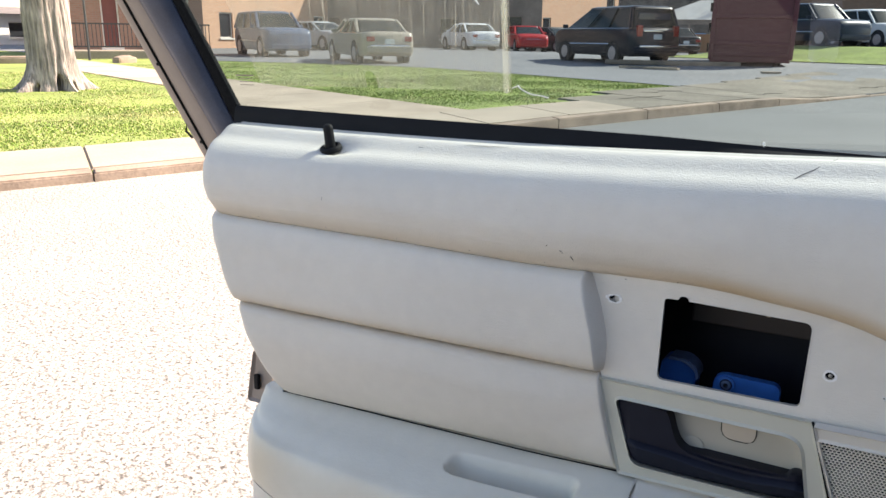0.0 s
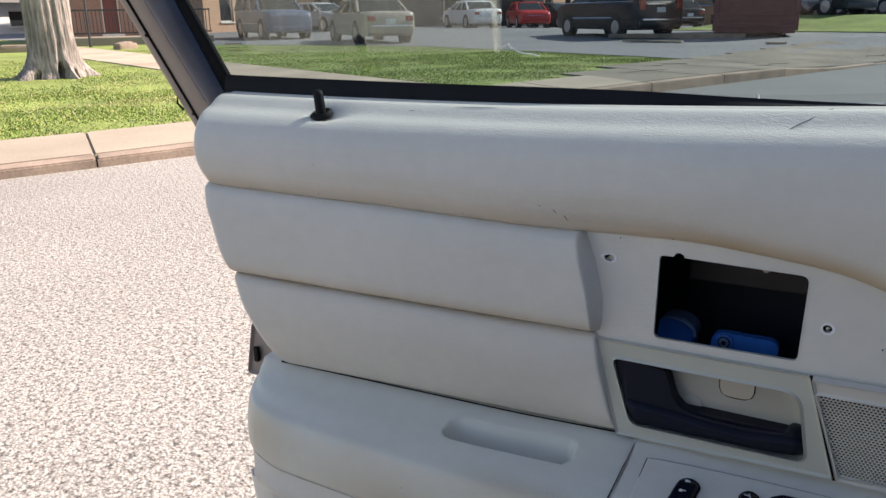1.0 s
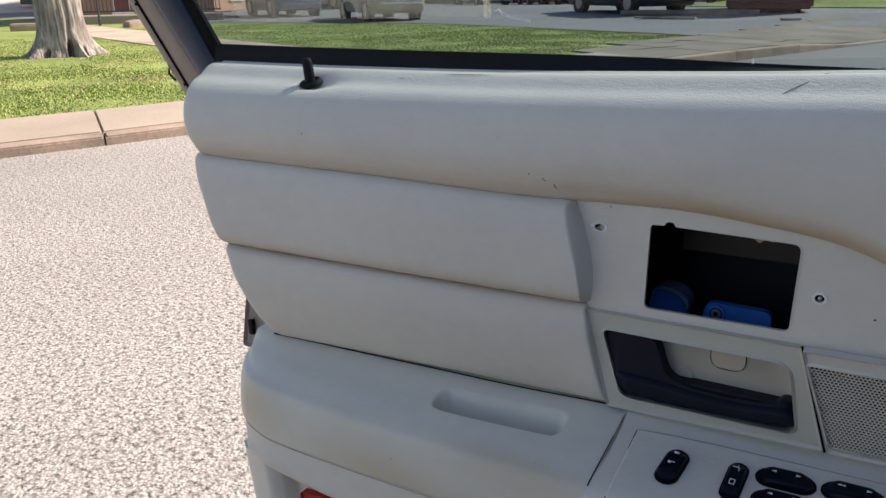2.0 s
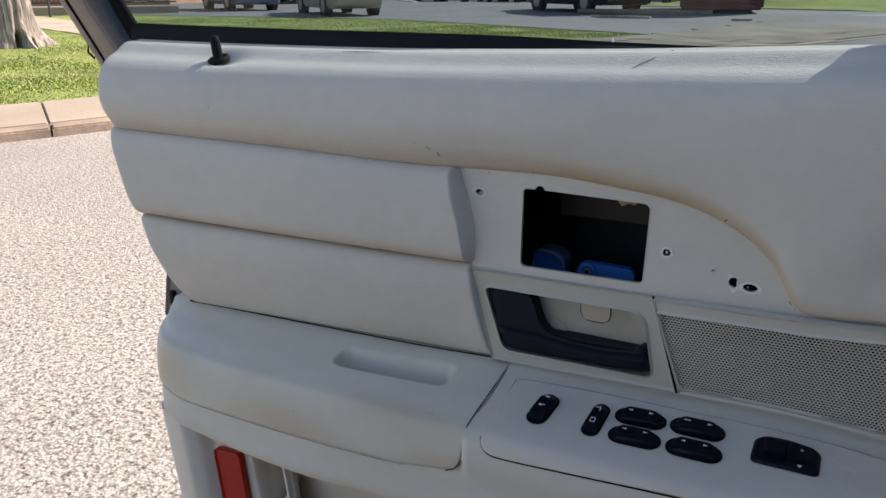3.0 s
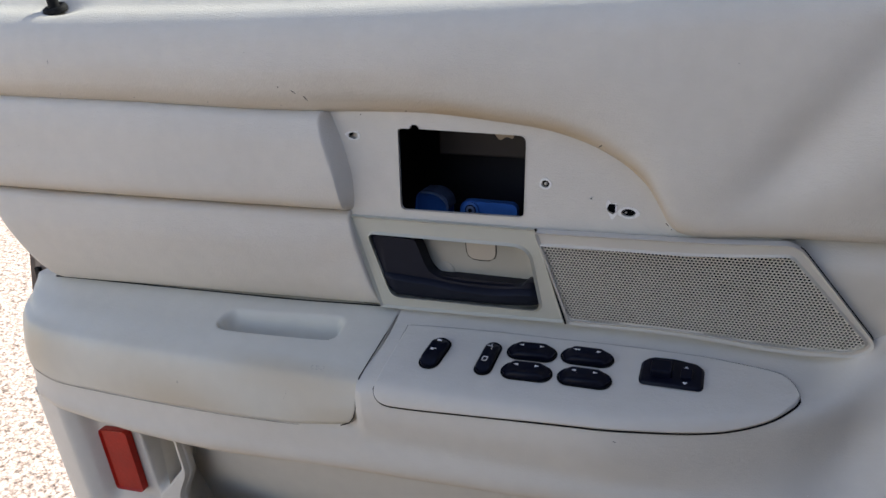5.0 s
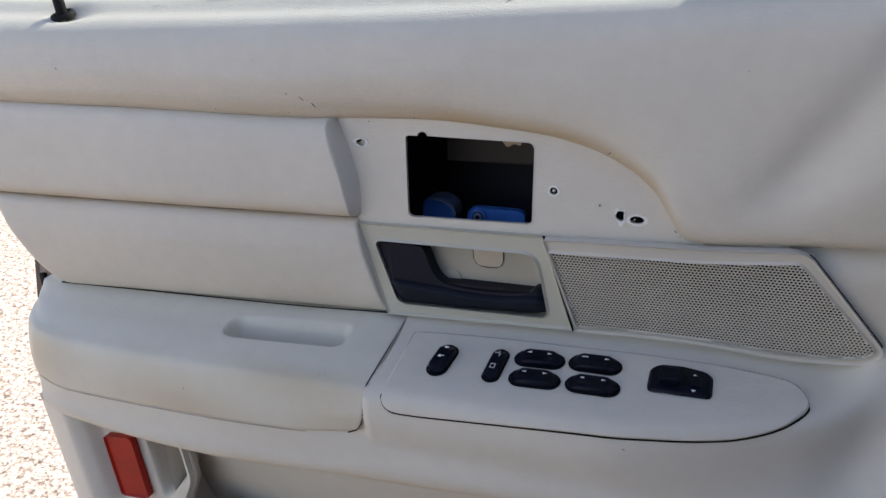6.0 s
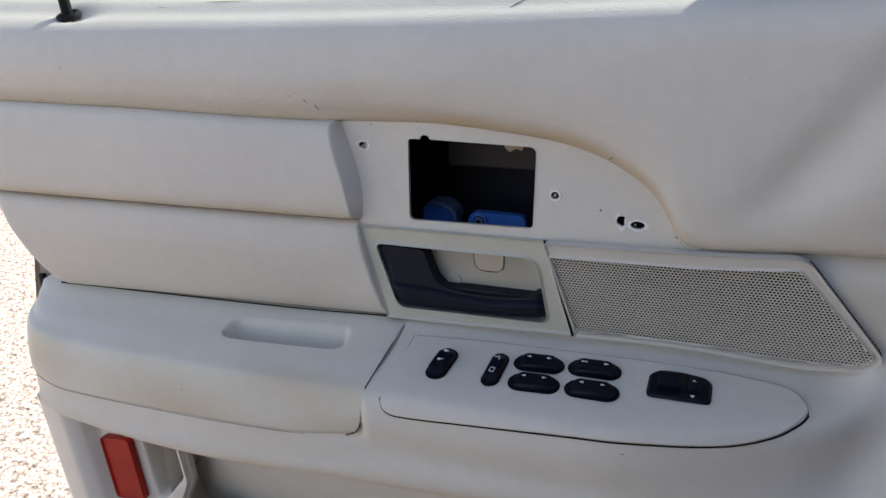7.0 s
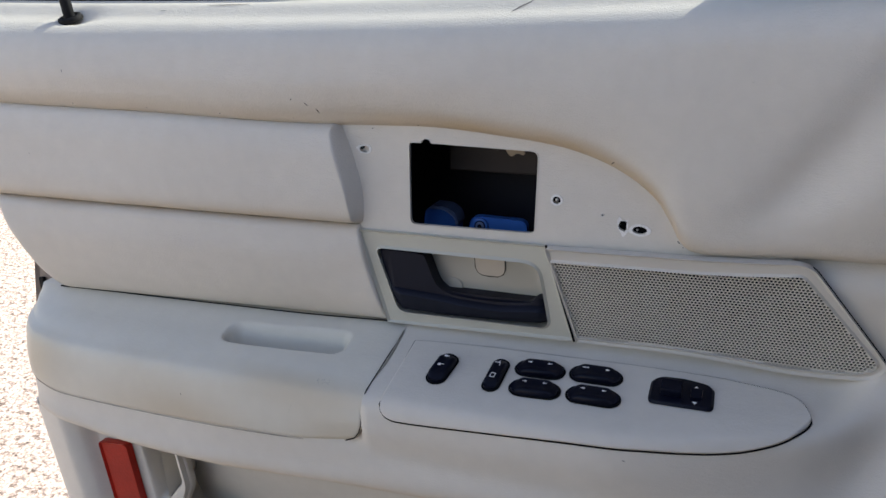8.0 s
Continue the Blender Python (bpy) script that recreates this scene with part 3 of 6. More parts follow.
def lever():
    """A curved pull: a broad blade whose lower limb sweeps to the front."""
    top = spline((0.007, 0.7435), (0.045, 0.7428), (0.0570, 0.7415), (0.0605, 0.7330), (0.0645, 0.7190), (0.0690, 0.7095), (0.0765, 0.7040), (0.090, 0.7008), (0.1109, 0.6995), (0.145, 0.7005), (0.1640, 0.7030), (0.1690, 0.7075), (0.1760, 0.7085), (0.181, 0.705))
    low = spline((0.007, 0.738), (0.0175, 0.698), (0.0235, 0.6825), (0.033, 0.6762), (0.06, 0.6755), (0.15, 0.6782), (0.182, 0.6812))
    fold = spline((0.007, 0.738), (0.0195, 0.7010), (0.05, 0.6990), (0.075, 0.6975), (0.092, 0.6955), (0.13, 0.6942), (0.172, 0.6985), (0.181, 0.697))
    out = []
    for x in np.linspace(0.0075, 0.1815, 110):
        t, f, w = top(x), fold(x), low(x)
        f = min(max(f, w + 0.001), t - 0.0015)
        e = 0.004 * (1 - step(0.0075, 0.0125, x)) + 0.004 * step(0.172, 0.181, x)
        out_ = step(0.012, 0.034, x)
        prof = [(0.022, t - 0.002), (0.009 + e, t), (0.0045 + e, t - 0.0012), (0.004 + e, f + 0.0015), (0.004 - 0.0055 * out_ + e, f - 0.001), (0.0035 - 0.0065 * out_ + e, f - 0.003),
                (0.004 - 0.005 * out_ + e, (f + w) / 2), (0.005 - 0.002 * out_ + e, w + 0.002), (0.012, w), (0.022, w + 0.002)]
        out.append([tuple(face(x, z, y)) for y, z in prof])
    bm = sheet(out, closed=True)
    bm.verts.ensure_lookup_table()
    n = len(out[0])
    bm.faces.new([bm.verts[i] for i in range(n)])
    bm.faces.new([bm.verts[len(bm.verts) - n + i] for i in range(n)])
    bmesh.ops.recalc_face_normals(bm, faces=bm.faces[:])
    return bm


smooth(part("door_handle", lever(), LEVER, door, "navy black plastic pull handle"), 45)

# speaker grille
gface = lambda a, b, d: Vector((a, -0.015 + (0.764 - b) * 0.24 - 0.018 * max(0.0, a - 0.335 - (0.75 - b) * 0.35) + d, b))
g_out = rounded([(0.2085, 0.6665), (0.306, 0.6705), (0.398, 0.6635), (0.455, 0.6690), (0.4675, 0.6830), (0.397, 0.7735), (0.33, 0.7685), (0.1815, 0.7645)],
                [0.001, 0.05, 0.04, 0.014, 0.012, 0.012, 0.05, 0.002], 6)
g_in = rounded([(0.2098, 0.6712), (0.306, 0.6752), (0.398, 0.6690), (0.4490, 0.6745), (0.4600, 0.6840), (0.3925, 0.7620), (0.325, 0.7545), (0.1865, 0.7515)],
               [0.002, 0.05, 0.04, 0.008, 0.006, 0.004, 0.04, 0.002], 6)
grille = smooth(part("speaker_grille", plate(g_out, [g_in], gface, 0.012, 0.0022), GRILLE, door, "grey beige perforated speaker grille"), 22)


def inside(p, poly):
    x, y, hit = p[0], p[1], False
    for (x0, y0), (x1, y1) in zip(poly, poly[1:] + poly[:1]):
        if (y0 > y) != (y1 > y) and x < (x1 - x0) * (y - y0) / (y1 - y0) + x0:
            hit = not hit
    return hit


def perforated(poly, pitch, hole):
    verts, faces = [], []
    rowh = pitch * math.sqrt(3) / 2
    R = pitch / math.sqrt(3)
    j = 0
    z = 0.66
    while z < 0.78:
        x = 0.17 + (pitch / 2 if j % 2 else 0)
        while x < 0.48:
            mid = (x, z)
            if inside(mid, poly):
                open_hole = all(inside((x + hole * 1.25 * math.cos(a), z + hole * 1.25 * math.sin(a)), poly) for a in np.linspace(0, 2 * math.pi, 6, endpoint=False))
                base = len(verts)
                for i in range(12):
                    a = math.radians(30 * i)
                    r = R if i % 2 else pitch / 2
                    verts.append(tuple(gface(x + r * math.sin(a + math.radians(30)) , z + r * math.cos(a + math.radians(30)), 0.0030)))
                if open_hole:
                    for d in (0.0030, 0.0033, 0.0050):
                        rr = hole * (1.06 if d == 0.0030 else 1.0)
                        for i in range(12):
                            a = math.radians(30 * i + 30)
                            verts.append(tuple(gface(x + rr * math.sin(a), z + rr * math.cos(a), d)))
                    for k in range(3):
                        for i in range(12):
                            i2 = (i + 1) % 12
                            faces.append((base + 12 * k + i2, base + 12 * k + i, base + 12 * (k + 1) + i, base + 12 * (k + 1) + i2))
                else:
                    faces.append(tuple(base + i for i in range(12)))
            x += pitch
        z += rowh
        j += 1
    me = bpy.data.meshes.new("perforated_sheet")
    me.from_pydata(verts, [], faces)
    me.update()
    return me


mesh = perforated([(0.325 + (x - 0.325) * 1.010, 0.715 + (z - 0.715) * 1.03) for x, z in g_in], 0.0031, 0.00129)
mesh.materials.append(PERFORATION)
perf = new("perforated_sheet", mesh)
perf.parent = grille
tagged(perf, "fine hexagonal speaker perforation", kind="stuff")
part("speaker_cloth", plate(g_in, [], lambda a, b, d: gface(a, b, d + 0.0072), 0.001), SLOT, grille)

gap_line = [(0.1803, 0.7650), (0.1870, 0.7400), (0.1935, 0.7160), (0.2000, 0.6920), (0.2068, 0.6675)]
part("trim_joint", tube([face(a, b, 0.0012) for a, b in gap_line], 0.0011, 6), SLOT, grille, "dark gap between handle surround and grille")
side_line = [g_out[i] for i in range(len(g_out)) if g_out[i][0] > 0.3985]
part("trim_joint", tube([gface(a + 0.0004, b + 0.0003, 0.0086) for a, b in side_line], 0.0005, 6), SLOT, grille, "dark gap round the grille frame")

# armrest
arm_front = spline((-0.445, 0.0), (-0.438, -0.018), (-0.430, -0.038), (-0.416, -0.058), (-0.39, -0.074), (-0.35, -0.082), (-0.25, -0.085), (0.04, -0.083))
arm_low = spline((-0.445, 0.574), (-0.40, 0.571), (-0.34, 0.565), (-0.28, 0.5655), (-0.18, 0.566), (-0.05, 0.571), (0.0, 0.578), (0.04, 0.588))
top_z = lambda y: 0.653 + 0.24 * y


rear_lift = spline((-0.445, 0.013), (-0.36, 0.010), (-0.2, 0.004), (-0.05, 0.0), (0.04, 0.0))


def arm_profile(x):
    yf, zl = arm_front(x), arm_low(x)
    yr = min(seam_y(x) + 0.012, 0.018)
    yr = max(yr, yf + 0.012)
    zf = top_z(yf)
    zr = top_z(yr) + rear_lift(x)
    on = lambda y: zf + (zr - zf) * (y - yf) / (yr - yf)
    return [(yr + 0.05, zr + 0.002), (yr, zr), (yr * 0.5 + yf * 0.5, on((yr + yf) / 2)), (yf * 0.75 + yr * 0.25, on(yf * 0.75 + yr * 0.25)), (yf + 0.004, zf - 0.0005),
            (yf - 0.006, zf - 0.006), (yf - 0.011, zf - 0.018), (yf - 0.015, zl + 0.018), (yf - 0.0145, zl + 0.006), (yf - 0.010, zl + 0.001), (yf + 0.0, zl)]


def grip(x, y, z):
    """The finger pocket sunk in the armrest's top, a rounded slot."""
    if z < 0.62 or not -0.2 < x < 0.02:
        return x, y, z
    k = (x + 0.088) / 0.136
    mid, half_y = -0.0315 + 0.0105 * k, 0.0165 + 0.003 * k
    r = 0.013
    dx, dy = abs(x + 0.088) - (0.070 - r), abs(y - mid) - (half_y - r)
    d = r - math.hypot(max(dx, 0), max(dy, 0)) - min(max(dx, dy), 0)
    wide = 0.0045 if y < mid - half_y * 0.3 else 0.012
    return x, y, z - 0.029 * step(-0.001, wide, d)


def arm_grime(x, y, z):
    front = min(max((-0.07 - y) / 0.02, 0), 1)
    return max(0.0, front * (0.28 + 0.55 * noise.noise((x * 8, z * 14, 2.0))) + 0.25 * step(-0.08, 0.02, x) * front)


arm_cols = np.linspace(0, 1, 230)
armrest = band("armrest", ARM, door, arm_profile, lambda v: -0.434 + 0.010 * step(0.6, 1.0, v), lambda v: 0.0312 - 0.012 * step(0.86, 1.0, v), arm_cols, 110, cap_right=0.0035,
     change=grip, grime=arm_grime, label="beige armrest with a moulded grip pocket")

# lower trim: a surround that carries the switch plate, and the lip over the map pocket
shelf_front = spline((0.0, -0.090), (0.25, -0.086), (0.30, -0.078), (0.36, -0.062), (0.385, -0.0535), (0.405, -0.046), (0.43, -0.033), (0.465, -0.015), (0.51, -0.004), (0.85, -0.004))
lip_z = spline((-0.445, 0.545), (-0.40, 0.536), (-0.33, 0.528), (-0.17, 0.521), (0.01, 0.531), (0.17, 0.539), (0.25, 0.544), (0.85, 0.57))


def trim_profile(x):
    yf, zl = arm_front(x), lip_z(x)
    o = yf + 0.083
    f = -0.090
    under = [(yf + 0.05, 0.62), (yf + 0.03, 0.615), (yf + 0.02, 0.612), (yf + 0.012, 0.61), (yf + 0.005, 0.607), (yf - 0.001, 0.605), (yf - 0.004, 0.602), (f + 0.004 + o, 0.598),
             (f - 0.005 + o, 0.572), (f * 0.5 - 0.051 + o, 0.5 * (zl + 0.57)), (f * 0.35 - 0.067 + o, zl + 0.006), (f * 0.35 - 0.063 + o, zl - 0.001), (f * 0.35 - 0.03 + o, zl)]
    if x <= 0.024:
        return under
    f = shelf_front(x)
    far = step(0.425, 0.52, x)
    r = 0.022
    zf = top_z(f) - 0.001
    yh = min(0.0, f + 0.04)
    near = [(r + 0.012, 0.675), (r + 0.001, 0.669), (r - 0.007, 0.659), (yh, top_z(yh) - 0.001), (f + 0.012, top_z(f + 0.012) - 0.001),
            (f - 0.001, zf - 0.002), (f - 0.007, zf - 0.012), (f - 0.0095, 0.60), (f * 0.7 - 0.032, 0.572), (f * 0.5 - 0.053, 0.5 * (zl + 0.57)),
            (f * 0.35 - 0.067, zl + 0.006), (f * 0.35 - 0.063, zl - 0.001), (f * 0.35 - 0.03, zl)]
    front = [(0.022, 0.80), (0.018, 0.785), (0.014, 0.75), (0.012, 0.72), (0.010, 0.70), (0.006, 0.68), (-0.006, 0.66), (-0.024, 0.635), (-0.045, 0.60),
             (-0.062, 0.575), (-0.073, zl + 0.006), (-0.068, zl - 0.001), (-0.03, zl)]
    over = [(a[0] * (1 - far) + b[0] * far, a[1] * (1 - far) + b[1] * far) for a, b in zip(near, front)]
    k = step(0.024, 0.0295, x)
    return [(a[0] * (1 - k) + b[0] * k, a[1] * (1 - k) + b[1] * k) for a, b in zip(under, over)]


trim_cols = sorted({*np.linspace(0, 0.355, 60), *np.linspace(0.355, 0.385, 18), *np.linspace(0.385, 1, 90)})
band("lower_trim", PLASTIC, door, trim_profile, lambda v: -0.418 + 0.027 * v ** 1.2, lambda v: 0.85, trim_cols, 56,
     grime=lambda x, y, z: max(0.0, 0.7 * (1 - step(0.0, 0.02, abs(z - lip_z(x)))) * (0.5 + 0.6 * noise.noise((x * 10, z * 20, 4.0))) + 0.12 * noise.noise((x * 6, z * 9, 9.0))),
     label="moulded beige lower door trim", split=0.59)


pocket_rim = lambda s: 0.427 - 0.022 * min(max((s + 0.215) / 0.10, 0.0), 1.0)


def lower_face(s, z):
    """Depth of the trim below the lip: reflector recess and the hollow beside it; s follows the slanted end of the door."""
    y = arm_front(min(s, -0.25)) + 0.004 - 0.017 * (1 - step(-0.362, -0.322, s))
    rec = step(-0.343, -0.328, s) * (1 - step(-0.268, -0.258, s)) * step(0.405, 0.418, z)
    y += 0.007 * rec
    low = 0.417 + 0.80 * max(0.0, s + 0.276)
    y += 0.070 * step(-0.268, -0.254, s) * (1 - step(-0.232, -0.2125, s)) * step(low - 0.004, low + 0.014, z)
    if s > -0.2095:
        y += 0.006 * (1 - min(max((pocket_rim(s) - z) / 0.006, 0.0), 1.0)) ** 2
    return y


shear = lambda z: (0.505 - z) * 0.15
xs = sorted({*np.linspace(-0.406, -0.2085, 120), *np.linspace(-0.2085, -0.10, 24), *np.linspace(-0.10, 0.85, 50)})
bm = bmesh.new()
grid = []
for s in xs:
    edge = pocket_rim(max(s, -0.215))
    col = []
    for z in [*np.linspace(0.556, edge, 64), *np.linspace(edge - 0.0015, edge - 0.012, 8), *np.linspace(edge - 0.02, 0.30, 20)]:
        kick = 0.020 * math.exp(-((s + 0.2085) / 0.018) ** 2) * (1 - step(edge, edge + 0.046, z))
        y = lower_face(s, min(z, 0.50)) if z < lip_z(s) + 0.004 else arm_front(s) + 0.03
        col.append(bm.verts.new((s + shear(z) - kick, y, z)))
    grid.append(col)
for i, (a, b) in enumerate(zip(grid, grid[1:])):
    for k in range(len(a) - 1):
        if xs[i] < -0.2086 or k >= 63:
            bm.faces.new((a[k], a[k + 1], b[k + 1], b[k]))
side = [(v.co.x, v.co.y, v.co.z) for v in grid[0]]
back = [bm.verts.new((x, y + 0.04, z)) for x, y, z in side]
for k in range(len(back) - 1):
    bm.faces.new((back[k], back[k + 1], grid[0][k + 1], grid[0][k]))
pocket = smooth(part("map_pocket", bm, PLASTIC, door, "recessed beige map pocket below the armrest"), 60)
# the rolled end of the opening, and the inner wall that runs down behind the rim
first = next(i for i, s in enumerate(xs) if s >= -0.2086)
rows = []
for z in np.linspace(0.54, pocket_rim(-0.2085) - 0.001, 40):
    edge = pocket_rim(-0.2085)
    kick = 0.020 * (1 - step(edge, edge + 0.046, z))
    x, y = -0.2085 + shear(z) - kick, lower_face(-0.2094, min(z, 0.50))
    d = 0.009
    rows.append([(x, y, z), (x + 0.0012, y + 0.0008, z), (x + 0.0018, y + 0.003, z), (x + 0.0015, y + d, z)])
smooth(part("pocket_end", sheet(rows), PLASTIC, pocket), 60)
rows = []
for x in np.linspace(-0.235, 0.84, 60):
    front = arm_front(-0.25)
    row = [(x + 0.1 * k * (0.30 - x) * 0.2, front + 0.018 + 0.075 * k, 0.545 - 0.245 * k) for k in np.linspace(0, 1, 16)]
    rows.append(row + [(x, front + 0.003, 0.298)])
rows.insert(0, [(x - 0.001, arm_front(-0.25) + 0.006, z) for x, y, z in rows[0]])
smooth(part("pocket_back", sheet(rows), PLASTIC, pocket), 60)

ref_out = rounded([(-0.3105, 0.4220), (-0.2695, 0.4255), (-0.2795, 0.5065), (-0.3210, 0.5025)], 0.006, 5)
refl = part("red_reflector", plate(ref_out, [], lambda a, b, d: Vector((a, -0.0835 + d, b)), 0.009, 0.0024), REFLECTOR, door, "red rectangular door reflector")
smooth(refl, 40)
rows = []
for x in np.linspace(0.36, 0.85, 40):
    rows.append([(x, gface(min(x, 0.53), z, 0.0).y * (1 - step(0.745, 0.785, z)) + 0.0088 * (1 + 0.3 * step(0.745, 0.785, z)), z) for z in np.linspace(groove_z(x) + 0.006, 0.655, 18)])
smooth(part("front_trim", sheet(rows), PLASTIC, door, "beige trim beside the speaker"), 60)

# switch plate: it lies on the trim's own surface, within an outline that ends in a rounded tip
plate_high = spline((0.0490, 0.6503), (0.052, 0.6506), (0.1395, 0.6524), (0.209, 0.6530), (0.270, 0.6535), (0.329, 0.6534), (0.363, 0.6525), (0.382, 0.6518), (0.394, 0.6510),
                    (0.4015, 0.6498), (0.407, 0.6481), (0.4103, 0.6462), (0.4116, 0.6443))
plate_low = spline((0.0490, 0.6320), (0.0494, 0.6265), (0.0508, 0.6217), (0.0540, 0.6176), (0.0590, 0.6149), (0.066, 0.6137), (0.075, 0.6138), (0.0896, 0.6143), (0.124, 0.6163),
                   (0.1677, 0.6188), (0.199, 0.6205), (0.23, 0.6219), (0.26, 0.6229), (0.293, 0.6236), (0.317, 0.6240), (0.335, 0.6246), (0.3515, 0.6258), (0.3657, 0.6280), (0.383, 0.6320),
                   (0.392, 0.6350), (0.4004, 0.6387), (0.4060, 0.6411), (0.4096, 0.6427), (0.4116, 0.6440))


def on_trim(x, heights, lift):
    """Points of the trim's surface at this x and these heights, raised along its normal."""
    c = np.array(along(trim_profile(x), 260))
    first = int(np.argmax(c[:, 1] < 0.6575))
    c = c[first:first + int(np.argmax(c[first:, 1] < 0.60))]
    t = np.gradient(c, axis=0)
    nrm = np.stack([t[:, 1], -t[:, 0]], 1) / np.hypot(*t.T)[:, None]
    out = []
    for z, up in zip(heights, lift):
        y, ny, nz = (float(np.interp(-z, -c[:, 1], w)) for w in (c[:, 0], nrm[:, 0], nrm[:, 1]))
        out.append((x, y + ny * up, z + nz * up))
    return out


def plate_sheet(thick, edge):
    ease = 0.5 - 0.5 * np.cos(np.linspace(0, math.pi, 60))
    rows = []
    for x in [*np.linspace(0.0490, 0.056, 12), *np.linspace(0.058, 0.385, 90), *(0.4116 - 0.0256 * (1 - np.sin(np.linspace(0, math.pi / 2, 40)[1:])))]:
        hi, lo = plate_high(x), plate_low(x)
        heights = hi + (lo - hi) * ease
        lift = []
        for k, z in enumerate(heights):
            d = min((hi - z) * 3.0, (z - lo) * 1.2, (x - 0.0490), (0.4118 - x) * 1.4)
            d = min(max(d / edge, 0.0), 1.0)
            lift.append(-0.0012 + (thick + 0.0012) * math.sqrt(d * (2 - d)))
        rows.append(on_trim(x, heights, lift))
    return sheet(rows)


splate = smooth(part("switch_plate", plate_sheet(0.0030, 0.0020), PLASTIC, door, "beige plastic power switch plate"), 70)
xs_ = [*np.linspace(0.0494, 0.07, 14), *np.linspace(0.08, 0.39, 60), *np.linspace(0.393, 0.4114, 20)]
rim = [on_trim(x, [plate_low(x) - 0.0005], [0.0004])[0] for x in xs_] + [on_trim(x, [plate_high(x) + 0.0001], [0.0004])[0] for x in xs_[::-1]]
rim = [(x - (0.0006 if x < 0.0500 else 0), y, z) for x, y, z in rim]
rim = rim + [rim[0]]
part("plate_joint", tube(rim, [0.0009] * len(xs_) + [0.0006] * (len(rim) - len(xs_) - 1) + [0.0009], 6), SLOT, splate, "thin dark joint line round the plate")
seam = [(0.0308, y, top_z(y) - 0.0008) for y in np.linspace(0.010, -0.085, 12)] + [(0.0308, -0.0915, 0.6265), (0.0308, -0.0955, 0.616), (0.0300, -0.0968, 0.605), (0.0275, -0.0972, 0.594), (0.022, -0.0968, 0.5865), (0.012, -0.0960, 0.5815)]
part("armrest_joint", tube(seam, 0.0006, 6), SLOT, door, "thin dark joint line")


def on_plate(x, y, turn=0.0, lift=0.0):
    return Matrix.Translation((x, y, top_z(y) + 0.0025)) @ Matrix.Rotation(math.atan(0.24), 4, "X") @ Matrix.Rotation(radians(turn), 4, "Z") @ Matrix.Translation((0, 0, lift))


def capsule(length, width, n=10):
    h = (length - width) / 2
    out = [(h + width / 2 * math.cos(a), width / 2 * math.sin(a)) for a in np.linspace(-math.pi / 2, math.pi / 2, n)]
    return out + [(-x, -y) for x, y in out]


def rocker(length, width, height, dip):
    """A rocker key: capsule plan, domed sides, hollowed top."""
    rows = []
    for k, hz in ((1.0, 0.0), (1.0, height * 0.45), (0.95, height * 0.78), (0.86, height * 0.95), (0.74, height), (0.4, height - dip * 0.6), (0.12, height - dip)):
        hump = lambda x: 1 - 0.48 * step(0.50, 0.86, abs(x) / length * 2) if k < 0.99 else 1.0
        rows.append([(x * k, y * (k if k > 0.8 else k * 0.9), hz * hump(x * k)) for x, y in capsule(length, width)])
    bm = sheet(rows, closed=True)
    bm.verts.ensure_lookup_table()
    n = len(rows[0])
    bm.faces.new([bm.verts[6 * n + i] for i in range(n)])
    bmesh.ops.recalc_face_normals(bm, faces=bm.faces[:])
    return bm


def flat(points, lift=0.0):
    bm = bmesh.new()
    a = [bm.verts.new((x, y, lift)) for x, y in points]
    b = [bm.verts.new((x, y, lift - 0.0004)) for x, y in points]
    bm.faces.new(a)
    for i in range(len(a)):
        bm.faces.new((a[i - 1], a[i], b[i], b[i - 1]))
    bmesh.ops.recalc_face_normals(bm, faces=bm.faces[:])
    return bm


def switch(x, y, turn, length, width, label, marks):
    """One rocker switch set in the plate, with its printed marks."""
    m = on_plate(x, y, turn)
    well = flat([(a * 1.0, b) for a, b in capsule(length + 0.004, width + 0.0036)], 0.0006)
    bmesh.ops.transform(well, matrix=m, verts=well.verts[:])
    sw = part("switch", well, SLOT, door, label)
    key = rocker(length, width, 0.0068, 0.0008)
    bmesh.ops.transform(key, matrix=m, verts=key.verts[:])
    smooth(part("rocker_key", key, SWITCH, sw), 50)
    for pts in marks:
        mk = flat(pts, 0.0068 * (1 - 0.48 * step(0.50, 0.86, abs(sum(p[0] for p in pts) / len(pts)) / length * 2)) + 0.0007)
        bmesh.ops.transform(mk, matrix=m, verts=mk.verts[:])
        part("printed_mark", mk, WHITE, sw)
    return sw


tri = lambda cx, cy, s: [(cx - s, cy - abs(s) * 0.62), (cx + s, cy), (cx - s, cy + abs(s) * 0.62)][:: (1 if s > 0 else -1)]
rect = lambda cx, cy, w, h: [(cx - w / 2, cy - h / 2), (cx + w / 2, cy - h / 2), (cx + w / 2, cy + h / 2), (cx - w / 2, cy + h / 2)]
win = "black power window rocker switch with white arrows"
ARROWS = [tri(-0.0095, 0.0025, -0.0019), tri(0.0095, 0.0025, 0.0019)]
switch(0.1825, -0.0260, 3, 0.044, 0.0185, win, ARROWS)
switch(0.1840, -0.0520, 3, 0.044, 0.0185, win, ARROWS)
switch(0.2335, -0.0225, 1, 0.045, 0.0185, win, [tri(-0.0112, 0.0025, -0.0015), tri(-0.0082, 0.0025, -0.0015), tri(0.0105, 0.0025, 0.0019)])
switch(0.2360, -0.0495, 1, 0.045, 0.0185, win, ARROWS)
